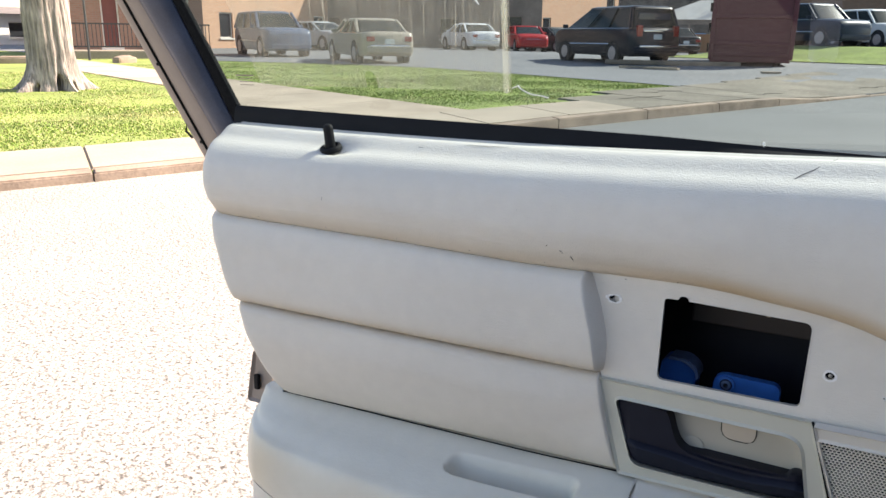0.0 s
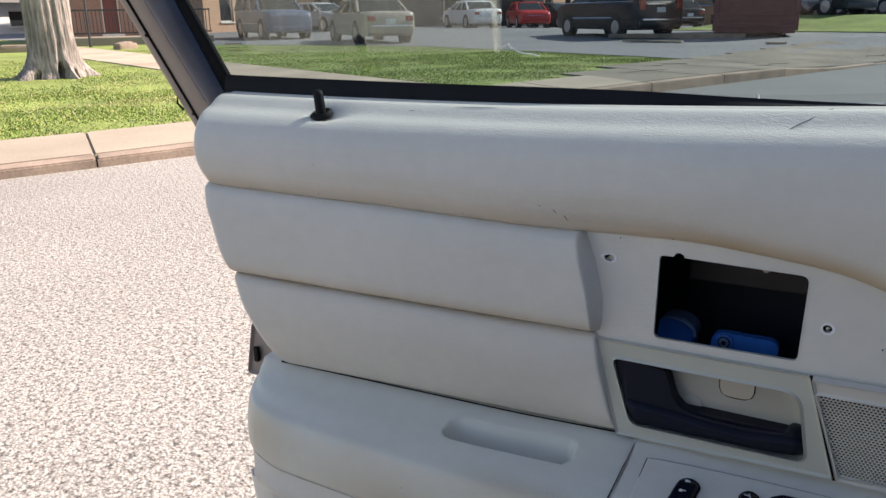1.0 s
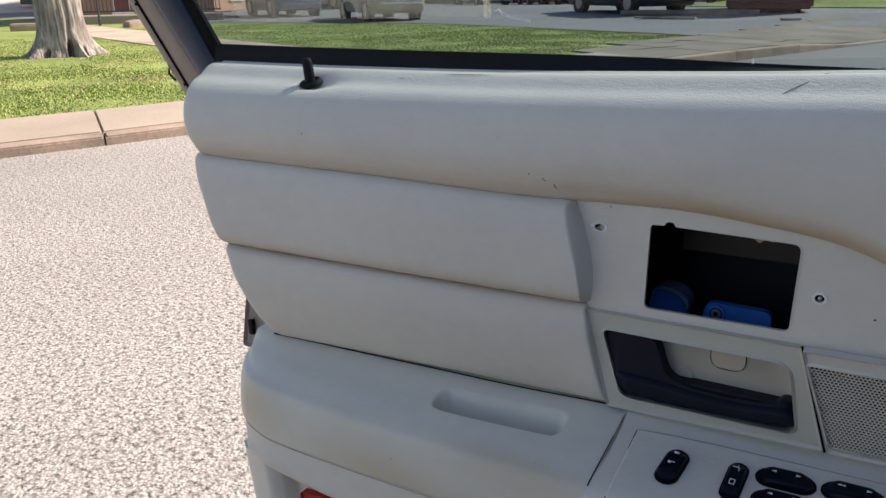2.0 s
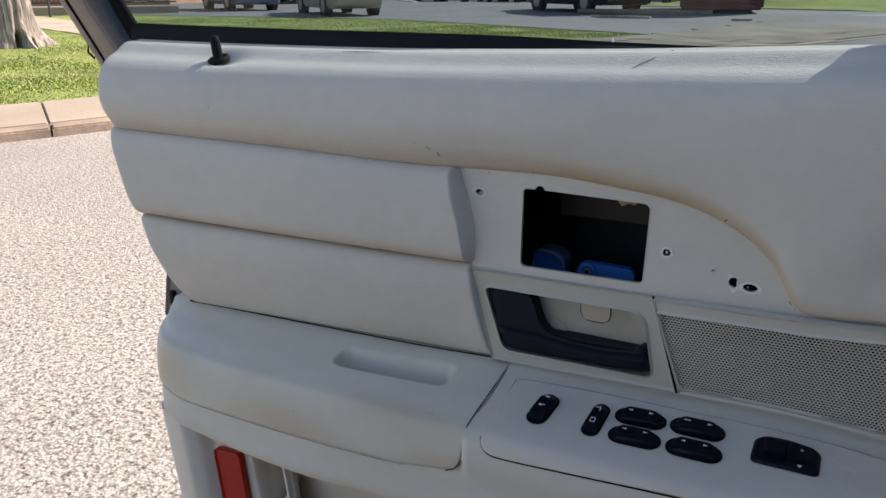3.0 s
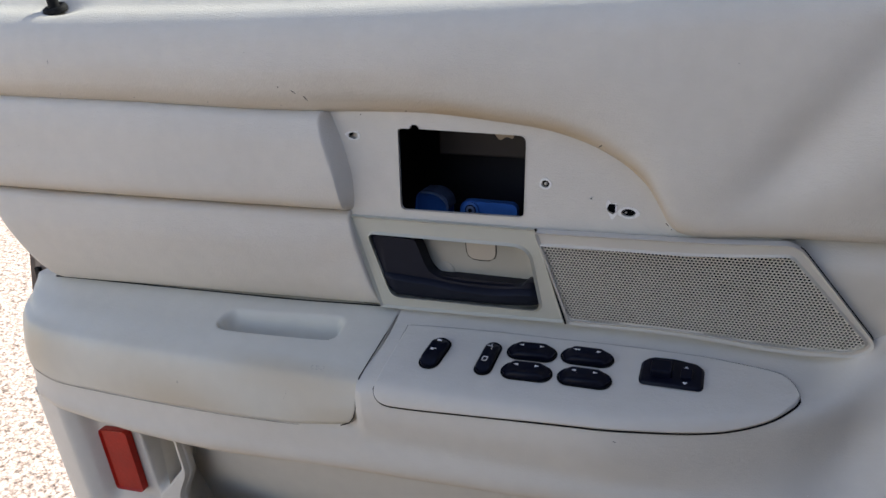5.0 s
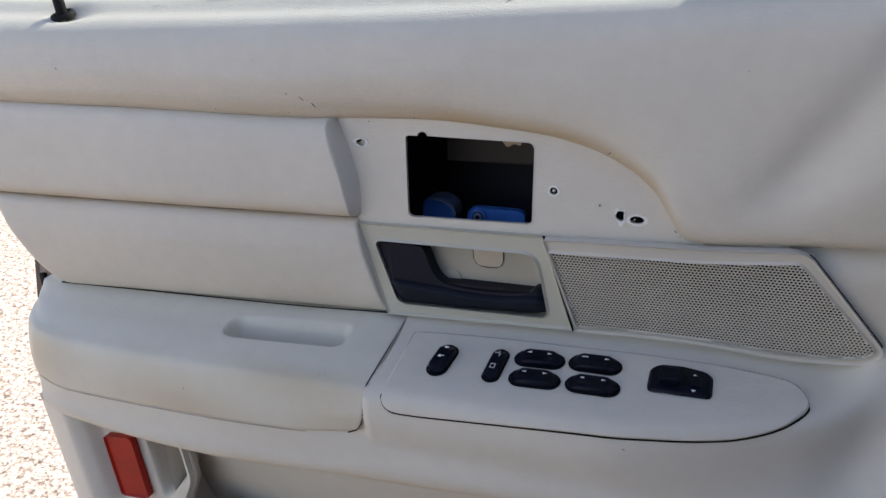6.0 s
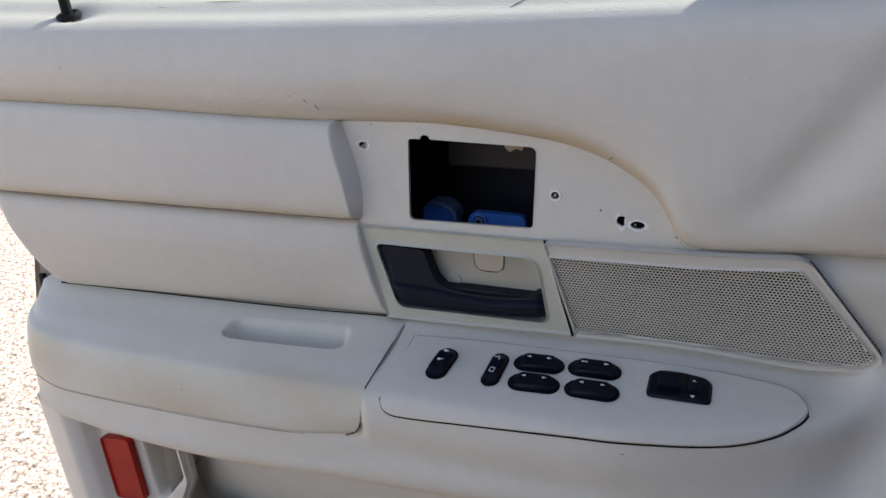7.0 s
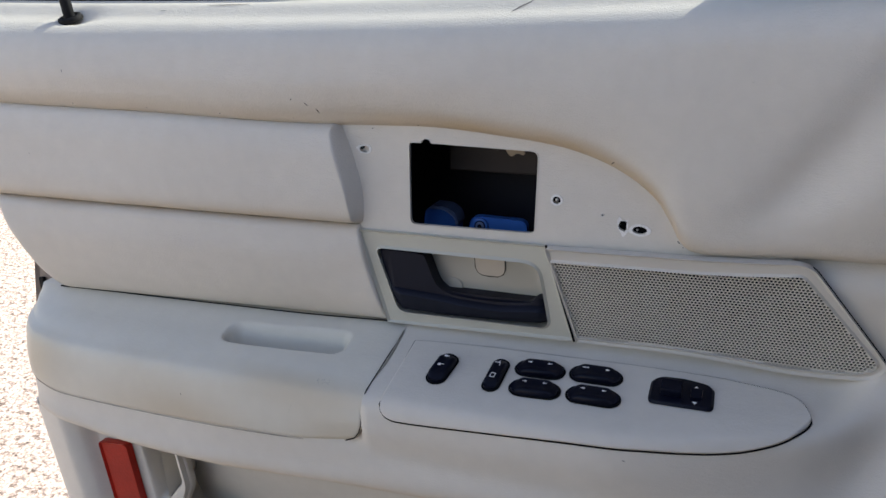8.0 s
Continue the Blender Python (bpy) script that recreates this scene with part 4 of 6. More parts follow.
switch(0.0925, -0.0445, 83, 0.041, 0.0175, "black door lock rocker switch with padlock marks",
       [rect(0.0125, 0.0014, 0.0024, 0.0030), rect(0.0125, -0.0010, 0.0014, 0.0012), rect(-0.0015, 0.0016, 0.0026, 0.0030), rect(-0.0004, -0.0014, 0.0006, 0.0024)])
switch(0.1445, -0.0415, 87, 0.042, 0.0138, "black window lock rocker switch",
       [rect(0.0105, 0.0015, 0.0006, 0.005), rect(0.0085, -0.0015, 0.004, 0.0006), rect(0.0125, 0.0, 0.0028, 0.0006), rect(-0.0075, 0.002, 0.0055, 0.0006),
        rect(-0.0075, -0.002, 0.0055, 0.0006), rect(-0.0048, 0.0, 0.0006, 0.0045), rect(-0.0102, 0.0, 0.0006, 0.0045)])

m = on_plate(0.3085, -0.0280, 0) @ Matrix.Diagonal((0.93, 1.0, 1.0, 1.0))
body = rounded([(-0.0255, -0.0170), (0.0255, -0.0165), (0.0280, -0.0130), (0.0278, 0.0095), (0.0225, 0.0145), (0.0020, 0.0178), (-0.0190, 0.0170), (-0.0272, 0.0110), (-0.0275, -0.0120)], 0.004, 4)
rows = [[(x * k, y * k, h) for x, y in body] for k, h in ((1.05, 0.0004), (1.0, 0.0012), (0.98, 0.0026), (0.94, 0.0030))]
bm = sheet(rows, closed=True)
bm.verts.ensure_lookup_table()
bm.faces.new([bm.verts[3 * len(body) + i] for i in range(len(body))])
bmesh.ops.recalc_face_normals(bm, faces=bm.faces[:])
bmesh.ops.transform(bm, matrix=m, verts=bm.verts[:])
mirror_sw = smooth(part("mirror_switch", bm, SWITCH, door, "black mirror adjuster with a slider and arrow pad"), 50)
part("slider_knob", box((0.0195, 0.016, 0.0085), (-0.009, -0.001, 0.0065), 0.0022, m), SWITCH, mirror_sw)
part("arrow_pad", box((0.0105, 0.012, 0.003), (0.0135, -0.0015, 0.0042), 0.001, m), SWITCH, mirror_sw)
for cy, flip in ((0.0072, 1), (-0.0125, -1)):
    arrow = [(0.0128 - 0.0022, cy - 0.0012 * flip), (0.0128 + 0.0022, cy - 0.0012 * flip), (0.0128, cy + 0.0016 * flip)][::flip]
    bm = flat(arrow, 0.0036)
    bmesh.ops.transform(bm, matrix=m, verts=bm.verts[:])
    part("printed_mark", bm, WHITE, mirror_sw)
for w in (rect(-0.008, 0.0115, 0.0075, 0.0006), rect(-0.008, 0.0068, 0.0075, 0.0006), rect(-0.0117, 0.0092, 0.0006, 0.005), rect(-0.0043, 0.0092, 0.0006, 0.005), rect(-0.008, 0.0092, 0.003, 0.0006)):
    bm = flat(w, 0.0036)
    bmesh.ops.transform(bm, matrix=m, verts=bm.verts[:])
    part("printed_mark", bm, WHITE, mirror_sw)

# lock knob
kx = -0.3235
ky, kz = window_line(kx) - 0.0005, sill_height(kx) - 0.0155
km = Matrix.Translation((kx, ky, kz)) @ Matrix.Rotation(radians(-3), 4, "Y") @ Matrix.Rotation(radians(6), 4, "X")
knob = part("lock_knob", lathe([(0.0058, -0.004), (0.0056, 0.010), (0.0054, 0.020), (0.0046, 0.0235), (0.0025, 0.0252), (0, 0.0255)], 20, km), RUBBER, door, "black door lock knob")
smooth(knob, 50)
smooth(part("knob_grommet", lathe([(0.0125, -0.004), (0.0125, -0.0005), (0.0115, 0.0014), (0.0095, 0.002), (0.0075, 0.0006), (0.0062, -0.003)], 24, km @ Matrix.Rotation(radians(14), 4, "X")), RUBBER, knob), 50)

# window: glass, seal, frame post
GLASS_TILT = 0.4
glass_y = lambda x, z: 0.052 + 0.068 * x - GLASS_TILT * (z - 1.0)
seal_top = spline((-0.56, 1.008), (-0.5, 1.0055), (-0.272, 0.999), (0.0, 0.993), (0.088, 0.989), (0.18, 0.9855), (0.3, 0.982), (0.85, 0.98))
rows = []
for x in np.linspace(-0.494, 0.82, 60):
    yk, zs, zt = window_line(x), sill_height(x), seal_top(x)
    gy = glass_y(x, zt)
    rows.append([(x, yk + 0.030, zs - 0.012), (x, yk + 0.037, zs - 0.003), (x, gy - 0.006, (zs + zt) / 2 - 0.001), (x, gy - 0.004, zt - 0.003), (x, gy - 0.0015, zt), (x, gy + 0.004, zt - 0.001), (x, gy + 0.01, zt - 0.03)])
smooth(part("window_seal", sheet(rows), RUBBER, door, "black rubber strip along the window"), 50)
bottom, head = 0.95, 1.43
pane = []
for z in (bottom, head):
    pane.append([(x, glass_y(x, z), z) for x in (-0.50 - 0.24 * (z - 1.0), 0.72 - (0.62 * (z - 1.0) if z > 1 else 0))])
bm = sheet(pane)
glass = part("window_glass", bm, GLASS, door, "slightly dirty clear side window")
# Painted reflection of the lit cabin plus dirt runs; the notch mirrors the knob
edge = [(-0.444, 1.0305), (-0.298, 1.0305), (-0.2975, 1.044), (-0.2950, 1.0475), (-0.2905, 1.0485), (-0.2865, 1.0475), (-0.2842, 1.044), (-0.2838, 1.0305),
        (-0.128, 1.0305), (-0.082, head - 0.01), (-0.502, head - 0.01)]
film = part("dirt_film", plate(edge, [], lambda a, b, d: Vector((a, glass_y(a, b) - 0.002 + d, b)), 0.0002), VEIL_DIRT, glass, "pale reflected veil and dried dirt runs on the glass")
film.visible_shadow = False
streak = plate([(0.139, 1.064), (0.1435, 1.060), (0.150, 1.066), (0.1585, 1.061), (0.161, 1.068), (0.158, head - 0.05), (0.137, head - 0.05)], [], lambda a, b, d: Vector((a, glass_y(a, b) - 0.002 + d, b)), 0.0002)
streak = part("dirt_film", streak, SMEAR, glass, "bluish dried smear on the glass")
streak.visible_shadow = False
on_glass = lambda x, z: (x, glass_y(x, z) - 0.0025, z)
part("paint_smear", tube([on_glass(*p) for p in ((-0.127, 1.034), (-0.12, 1.0365), (-0.117, 1.033), (-0.108, 1.0285), (-0.098, 1.0275), (-0.090, 1.0255))],
                         [0.0005, 0.0011, 0.0007, 0.0008, 0.0006, 0.0009], 6), TORN, glass, "white scrape of dried paint")
part("paint_smear", tube([on_glass(*p) for p in ((-0.158, 1.13), (-0.153, 1.118), (-0.149, 1.112))], [0.0006, 0.0012, 0.0006], 6), TORN, glass, "white scrape of dried paint")
part("paint_smear", tube([(0.109, glass_y(0.109, 0.989) - 0.004, 0.988), (0.1085, glass_y(0.109, 0.989) - 0.004, 0.992)], [0.001, 0.0006], 6), TORN, glass, "white speck of dried paint")
# pale upright band along the right edge of the film
part("run_mark", tube([on_glass(-0.1335, 1.030), on_glass(-0.088, 1.40)], 0.0028, 6), veil_dirt_material("pale band", 0.30, (0.8, 0.74, 0.6)), glass, "pale vertical band along the veil edge")
etch = part("etched_mark", plate([(-0.478, 1.0405), (-0.452, 1.0405), (-0.452, 1.042), (-0.478, 1.042)], [], lambda a, b, d: Vector((a, glass_y(a, b) - 0.003 + d, b)), 0.0004), TAUPE, glass, "faint etched bars of the glass stamp")
for dz in (0.0035, 0.007, 0.0105):
    part("etched_mark", plate([(-0.476, 1.0405 - dz), (-0.455, 1.0405 - dz), (-0.455, 1.0412 - dz), (-0.476, 1.0412 - dz)], [], lambda a, b, d: Vector((a, glass_y(a, b) - 0.003 + d, b)), 0.0004), TAUPE, glass)

# the post behind the glass: edges from the glass outwards, at its foot and higher up
FOOT = [(-0.493, 1.005), (-0.507, 0.992), (-0.539, 0.976), (-0.568, 0.958), (-0.582, 0.938)]
HIGH = [(-0.522, 1.126), (-0.535, 1.126), (-0.581, 1.127), (-0.609, 1.128), (-0.628, 1.128)]


def strip(i, j, lift0, lift1, back, mat_, name, parent, label=""):
    """One long moulding of the post, between its edges i and j."""
    rows = []
    for s in (-0.45, 2.6):
        a, b = (Vector(FOOT[e]) * (1 - s) + Vector(HIGH[e]) * s for e in (i, j))
        row = []
        for k in range(9):
            w = k / 8
            p = a.lerp(b, w)
            lift = lift0 + (lift1 - lift0) * w + (0.16 if mat_ is FRAME_PAINT else 0.05) * (b - a).length * (1 - abs(2 * w - 1) ** 2.6)
            row.append((p.x, glass_y(p.x, p.y) - lift, p.y))
        rows.append([(a.x, glass_y(a.x, a.y) - lift0 + back, a.y)] + row + [(b.x, glass_y(b.x, b.y) - lift1 + back, b.y)])
    bm = sheet(rows, closed=True)
    bmesh.ops.recalc_face_normals(bm, faces=bm.faces[:])
    ob = part(name, bm, mat_, parent, label)
    return smooth(ob, 50)


post = strip(1, 2, 0.006, 0.010, 0.008, FRAME_PAINT, "frame_post", door, "dusty blue grey window frame post")
strip(0, 1, 0.002, 0.004, 0.006, FLOCK, "window_channel", post, "black flocked glass channel")
strip(2, 3, 0.0085, 0.006, 0.008, TAUPE, "frame_trim", post, "taupe frame moulding")
strip(3, 4, 0.0035, 0.002, 0.008, TAUPE, "frame_trim", post, "taupe frame moulding")
a, b = Vector(FOOT[3]), Vector(HIGH[3])
line = [(p.x, glass_y(p.x, p.y) - 0.0068, p.y) for p in (a + (b - a) * s for s in (-0.3, 2.5))]
part("trim_groove", tube(line, 0.0020, 6), SLOT, post)
for s in (-0.02, 0.56):
    p = Vector(FOOT[3]) * (1 - s) + Vector(HIGH[3]) * s + Vector((-0.006, 0))
    part("frame_hole", lathe([(0.0028, 0), (0.0022, 0.001), (0, 0.001)], 10, Matrix.Translation((p.x, glass_y(p.x, p.y) - 0.0042, p.y)) @ Matrix.Rotation(radians(90), 4, "X")), SLOT, post)
part("frame_clip", tube([(-0.588, glass_y(-0.6, 0.98) - 0.001, 0.985), (-0.591, glass_y(-0.6, 0.98) - 0.001, 0.968), (-0.580, glass_y(-0.6, 0.98) - 0.001, 0.960)], 0.0016, 6), RUBBER, post)

# upper and front window frame, and the mirror corner that shades the sill
def bar(pts, w, mat_, name, label=""):
    return part(name, tube(pts, w, 8), mat_, door, label)


top_l = (-0.62, glass_y(-0.62, 1.44), 1.44)
top_r = (0.40, glass_y(0.40, 1.44), 1.44)
foot_r = (0.70, glass_y(0.70, 1.0), 1.0)
bar([top_l, top_r, foot_r], 0.02, FRAME_PAINT, "frame_rail", "blue grey upper window frame")
part("mirror_sail", plate(rounded([(0.362, 0.985), (0.72, 0.985), (0.60, 1.16), (0.41, 1.15), (0.336, 1.06), (0.338, 1.0225), (0.360, 1.0165)], [0.002, 0.01, 0.02, 0.03, 0.03, 0.004, 0.004]), [], lambda a, b, d: Vector((a, glass_y(a, b) - 0.004 + d, b)), 0.02, 0.003), RUBBER, door, "black mirror corner panel")

# metal shell behind the trim, and its latch
shell = [(-0.50, 0.975), (-0.455, 0.78), (-0.40, 0.62), (-0.37, 0.36), (-0.36, 0.27), (0.80, 0.27), (0.82, 0.985)]
part("door_shell", plate(shell, [[(-0.035, 0.71), (0.255, 0.71), (0.255, 0.905), (-0.035, 0.905)]], lambda a, b, d: Vector((a, 0.048 + 0.068 * a + d, b)), 0.10, 0.006), SHELL, door, "dark painted metal door shell")
latch = part("door_latch", plate(rounded([(-0.533, 0.592), (-0.490, 0.594), (-0.480, 0.66), (-0.517, 0.672)], 0.008), [], lambda a, b, d: Vector((a, 0.045 + d, b)), 0.035, 0.004), TAUPE, door, "brown metal latch with a dark slot")
part("latch_slot", box((0.008, 0.006, 0.022), (-0.512, 0.045, 0.625), 0.002), RUBBER, latch)

# scuffs, cuts and grime spots in the vinyl
SCUFF = material("dark scuff", (0.10, 0.088, 0.076), 0.8, vary=0.3, grain=200)
PALE = material("grey worn spot", (0.20, 0.185, 0.17), 0.8, vary=0.3, grain=200)


def scuff(points, radius, parent, mat_=None):
    pts = [Vector(p) for p in points]
    if parent is sill:
        pts = [p + (Vector((0, -0.0011, 0)) if p.z < 0.962 else Vector((0, 0, 0.0004))) for p in pts]
    if len(pts) == 1:
        pts = [pts[0] - Vector((0.0006, 0, 0)), pts[0] + Vector((0.0006, 0, 0))]
    n = 5
    line = []
    for i in range(n):
        t = i / (n - 1) * (len(pts) - 1)
        k = min(int(t), len(pts) - 2)
        line.append(pts[k].lerp(pts[k + 1], t - k))
    part("scuff", tube(line, [0.8 * radius * w for w in (0.3, 0.9, 1.0, 0.7, 0.25)], 5), mat_ or SCUFF, parent, "dark scuff in the vinyl")


scuff([(0.1414, 0.0129, 0.9665), (0.1480, 0.0195, 0.9705), (0.1545, 0.0252, 0.9740)], 0.0006, sill, PALE)
scuff([(0.1500, 0.0205, 0.9712), (0.1590, 0.0300, 0.9762), (0.1700, 0.0462, 0.9817)], 0.0006, sill, PALE)
scuff([(0.1640, 0.0400, 0.9797), (0.1700, 0.0462, 0.9817)], 0.0006, sill, PALE)
scuff([(-0.0896, -0.0297, 0.9307), (-0.0886, -0.0326, 0.9236)], 0.00035, sill)
scuff([(-0.0592, -0.0280, 0.8921)], 0.0007, sill)
scuff([(-0.0475, -0.0252, 0.8890), (-0.0440, -0.0230, 0.8855)], 0.0004, sill)
scuff([(-0.0380, -0.0205, 0.8835), (-0.0360, -0.0160, 0.8779)], 0.0005, sill)
scuff([(0.0473, -0.0160, 0.9463), (0.0492, -0.0166, 0.9430)], 0.0004, sill)
scuff([(-0.1719, 0.0103, 0.9757), (-0.147, 0.0127, 0.9759), (-0.1228, 0.0151, 0.9760)], 0.0004, sill, PALE)
scuff([(-0.2198, -0.0008, 0.9713), (-0.2130, 0.0006, 0.9718)], 0.0003, sill, PALE)
scuff([(-0.306, -0.0546, 0.9189), (-0.3055, -0.0548, 0.9150)], 0.0003, sill, PALE)
scuff([(0.0098, -0.0002, 0.8633)], 0.0008, recess)
scuff([(0.0585, -0.0036, 0.8685)], 0.0007, sill)
scuff([(0.2386, -0.0093, 0.8459), (0.2350, -0.0060, 0.8430)], 0.0006, sill)
scuff([(0.2938, -0.0090, 0.7815), (0.2965, -0.0095, 0.7790)], 0.0006, sill)
scuff([(0.2990, -0.0105, 0.7765)], 0.0005, sill)
scuff([(0.4242, -0.0602, 0.5721)], 0.0006, door, TORN)
scuff([(0.2700, -0.1008, 0.6195), (0.2730, -0.1008, 0.6190)], 0.0005, door, PALE)
for i in range(5):
    x = -0.40 + 0.083 * i + 0.01 * math.sin(7 * i)
    scuff([(x, groove_y(x) + 0.0012, groove_z(x) + 0.0052)], 0.0004 + 0.0002 * (i % 2), sill, PALE)
scuff([(-0.1755, -0.0990, 0.6000), (-0.1757, -0.0990, 0.5975)], 0.0004, armrest)
for x, y, z in ((-0.046, -0.0968, 0.6066), (-0.0475, -0.0974, 0.6035), (-0.0455, -0.0962, 0.6085), (-0.0485, -0.0979, 0.6010)):
    scuff([(x, y, z), (x + 0.0006, y, z + 0.0007)], 0.00028, armrest, PALE)
for i in range(12):
    x = -0.0235 + 0.0013 * i + 0.0011 * math.sin(5 * i)
    y = -0.0815 + 0.0022 * math.sin(2.3 * i)
    scuff([(x, y, 0.6315 + 0.40 * (y + 0.0821)), (x + 0.0011, y + 0.0004, 0.6316 + 0.40 * (y + 0.0821))], 0.00026, armrest, PALE)
for x, y, z in ((-0.139, -0.0265, 0.9165), (-0.3700, -0.0560, 0.8300), (0.3400, -0.0200, 0.9150)):
    scuff([(x, y, z)], 0.0003, sill, PALE)
# grime gathered along the armrest's lower edge
GRIME = material("grey brown grime", (0.36, 0.31, 0.26), 0.85, vary=0.3, grain=120)
line = [(x, arm_front(x) - 0.0128, arm_low(x) + 0.0012) for x in np.linspace(-0.400, -0.035, 50)]
part("armrest_joint", tube(line, [0.0003 + 0.0004 * abs(noise.noise((40 * p[0], 0, 0))) for p in line], 6), GRIME, armrest, "grimy joint line under the armrest")
line = [(x, seam_y(x) + 0.0070, top_z(seam_y(x) + 0.0070) + rear_lift(x) + 0.0006) for x in np.linspace(-0.405, 0.027, 60)]
part("armrest_joint", tube(line, 0.0010, 6), SLOT, armrest, "thin dark seam behind the armrest")


# ---- the street: s runs along the kerb, n away from the road ----
ALONG, ACROSS, ORIGIN = Vector((0.36, 0.933, 0)).normalized(), Vector((-0.933, 0.36, 0)).normalized(), Vector((-5.2, 2.4, 0))
lot_height = spline((-900, 0.075), (3, 0.075), (6, 0.115), (12, 0.125), (18, 0.16), (24, 0.26), (34, 0.12), (47, 0.03), (70, -0.1), (900, -0.1))
bend = spline((-900, 0), (1.5, 0), (6, 0.42), (12, 0.62), (20, 0.8), (60, 0.8), (900, 0.8))
kerb_top = spline((-900, 0.068), (1, 0.070), (4, 0.095), (6, 0.12), (11, 0.135), (12.2, 0.10), (13.2, 0.03), (900, 0.03))
lot_edge = spline((-20, 13.0), (4, 13.0), (12, 13.3), (16.5, 11.8), (19.4, 9.9), (30, 6.5), (60, 2))


def height(s, n):
    far = 1 - (1 - step(0.2, 3.2, n)) * step(11.3, 12.8, s)
    return lot_height(s) * far + 0.035 * (1 - far) + 0.62 * step(26.5, 32, s) * (1 - step(12, 16, n))


def at(s, n, z=None):
    p = ORIGIN + ALONG * s + ACROSS * (n + bend(s) * (1 - step(2, 8, n)) * step(-0.5, 0.0, n))
    return Vector((p.x, p.y, height(s, n) if z is None else z))


def asphalt_material():
    """Old chip-seal: pale stones in darker binder, with broad worn patches."""
    m = material("weathered light asphalt", (0.415, 0.383, 0.345), 0.95, vary=0.08, grain=0.5, spec=0.05)
    n, l = m.node_tree.nodes, m.node_tree.links
    b = n["Principled BSDF"]
    tc = n.new("ShaderNodeTexCoord")
    v = n.new("ShaderNodeTexVoronoi")
    v.inputs["Scale"].default_value = 105
    no = n.new("ShaderNodeTexNoise")
    no.inputs["Scale"].default_value, no.inputs["Detail"].default_value = 150, 4
    l.new(tc.outputs["Object"], v.inputs["Vector"])
    l.new(tc.outputs["Object"], no.inputs["Vector"])
    gap = n.new("ShaderNodeMapRange")
    for key, val in (("From Min", 0.35), ("From Max", 0.8), ("To Min", 1.06), ("To Max", 0.68)):
        gap.inputs[key].default_value = val
    l.new(v.outputs["Distance"], gap.inputs["Value"])
    tone = n.new("ShaderNodeMapRange")
    for key, val in (("From Min", 0.0), ("From Max", 1.0), ("To Min", 0.78), ("To Max", 1.22)):
        tone.inputs[key].default_value = val
    l.new(v.outputs["Color"], tone.inputs["Value"])
    # clumps where the binder shows through
    pits, dark = n.new("ShaderNodeTexNoise"), n.new("ShaderNodeMapRange")
    pits.inputs["Scale"].default_value, pits.inputs["Detail"].default_value, pits.inputs["Roughness"].default_value = 60, 6, 0.78
    l.new(tc.outputs["Object"], pits.inputs["Vector"])
    for key, val in (("From Min", 0.40), ("From Max", 0.52), ("To Min", 0.26), ("To Max", 1.08)):
        dark.inputs[key].default_value = val
    l.new(pits.outputs[0], dark.inputs["Value"])
    both = n.new("ShaderNodeMath")
    both.operation = "MULTIPLY"
    l.new(gap.outputs[0], both.inputs[0])
    l.new(dark.outputs[0], both.inputs[1])
    mu = n.new("ShaderNodeMath")
    mu.operation = "MULTIPLY"
    l.new(both.outputs[0], mu.inputs[0])
    l.new(tone.outputs[0], mu.inputs[1])
    sc = n.new("ShaderNodeVectorMath")
    sc.operation = "SCALE"
    src = b.inputs["Base Color"].links[0].from_socket
    l.new(src, sc.inputs[0])
    l.new(mu.outputs[0], sc.inputs["Scale"])
    l.new(sc.outputs[0], b.inputs["Base Color"])
    bp = n.new("ShaderNodeBump")
    bp.inputs["Strength"].default_value, bp.inputs["Distance"].default_value = 0.55, 0.006
    bp.invert = True
    ad = n.new("ShaderNodeMath")
    ad.operation = "MULTIPLY_ADD"
    ad.inputs[1].default_value = 0.5
    l.new(no.outputs[0], ad.inputs[0])
    l.new(v.outputs["Distance"], ad.inputs[2])
    l.new(ad.outputs[0], bp.inputs["Height"])
    l.new(bp.outputs[0], b.inputs["Normal"])
    return m


def island_material(name, colours, rough=0.8, translucent=0.0):
    """Each blade or leaf takes its own shade."""
    m = bpy.data.materials.new(name)
    m.use_nodes = True
    n, l = m.node_tree.nodes, m.node_tree.links
    b = n["Principled BSDF"]
    b.inputs["Roughness"].default_value = rough
    g, r = n.new("ShaderNodeNewGeometry"), n.new("ShaderNodeValToRGB")
    while len(r.color_ramp.elements) < len(colours):
        r.color_ramp.elements.new(0.5)
    for i, (e, c) in enumerate(zip(r.color_ramp.elements, colours)):
        e.position, e.color = i / (len(colours) - 1), (*c, 1)
    l.new(g.outputs["Random Per Island"], r.inputs[0])
    l.new(r.outputs[0], b.inputs["Base Color"])
    return m


ASPHALT = asphalt_material()
GREY_ROAD = material("grey street asphalt", (0.155, 0.153, 0.147), 0.9, vary=0.10, grain=0.5, fine=0.22, fine_scale=45, bump=0.4, bump_scale=110, dist=0.004)
LOT = material("grey parking lot asphalt", (0.17, 0.17, 0.172), 0.9, vary=0.12, grain=0.35, fine=0.18, fine_scale=30, bump=0.4, bump_scale=90, dist=0.004)
GRASSY = material("spring lawn soil and grass", (0.19, 0.24, 0.05), 0.95, vary=0.30, grain=0.9, fine=0.25, fine_scale=14, bump=0.6, bump_scale=30, dist=0.02)
CONCRETE = material("sidewalk concrete", (0.37, 0.30, 0.225), 0.88, vary=0.10, grain=1.3, fine=0.10, fine_scale=50, bump=0.3, bump_scale=90, dist=0.003, random_tint=0.05)
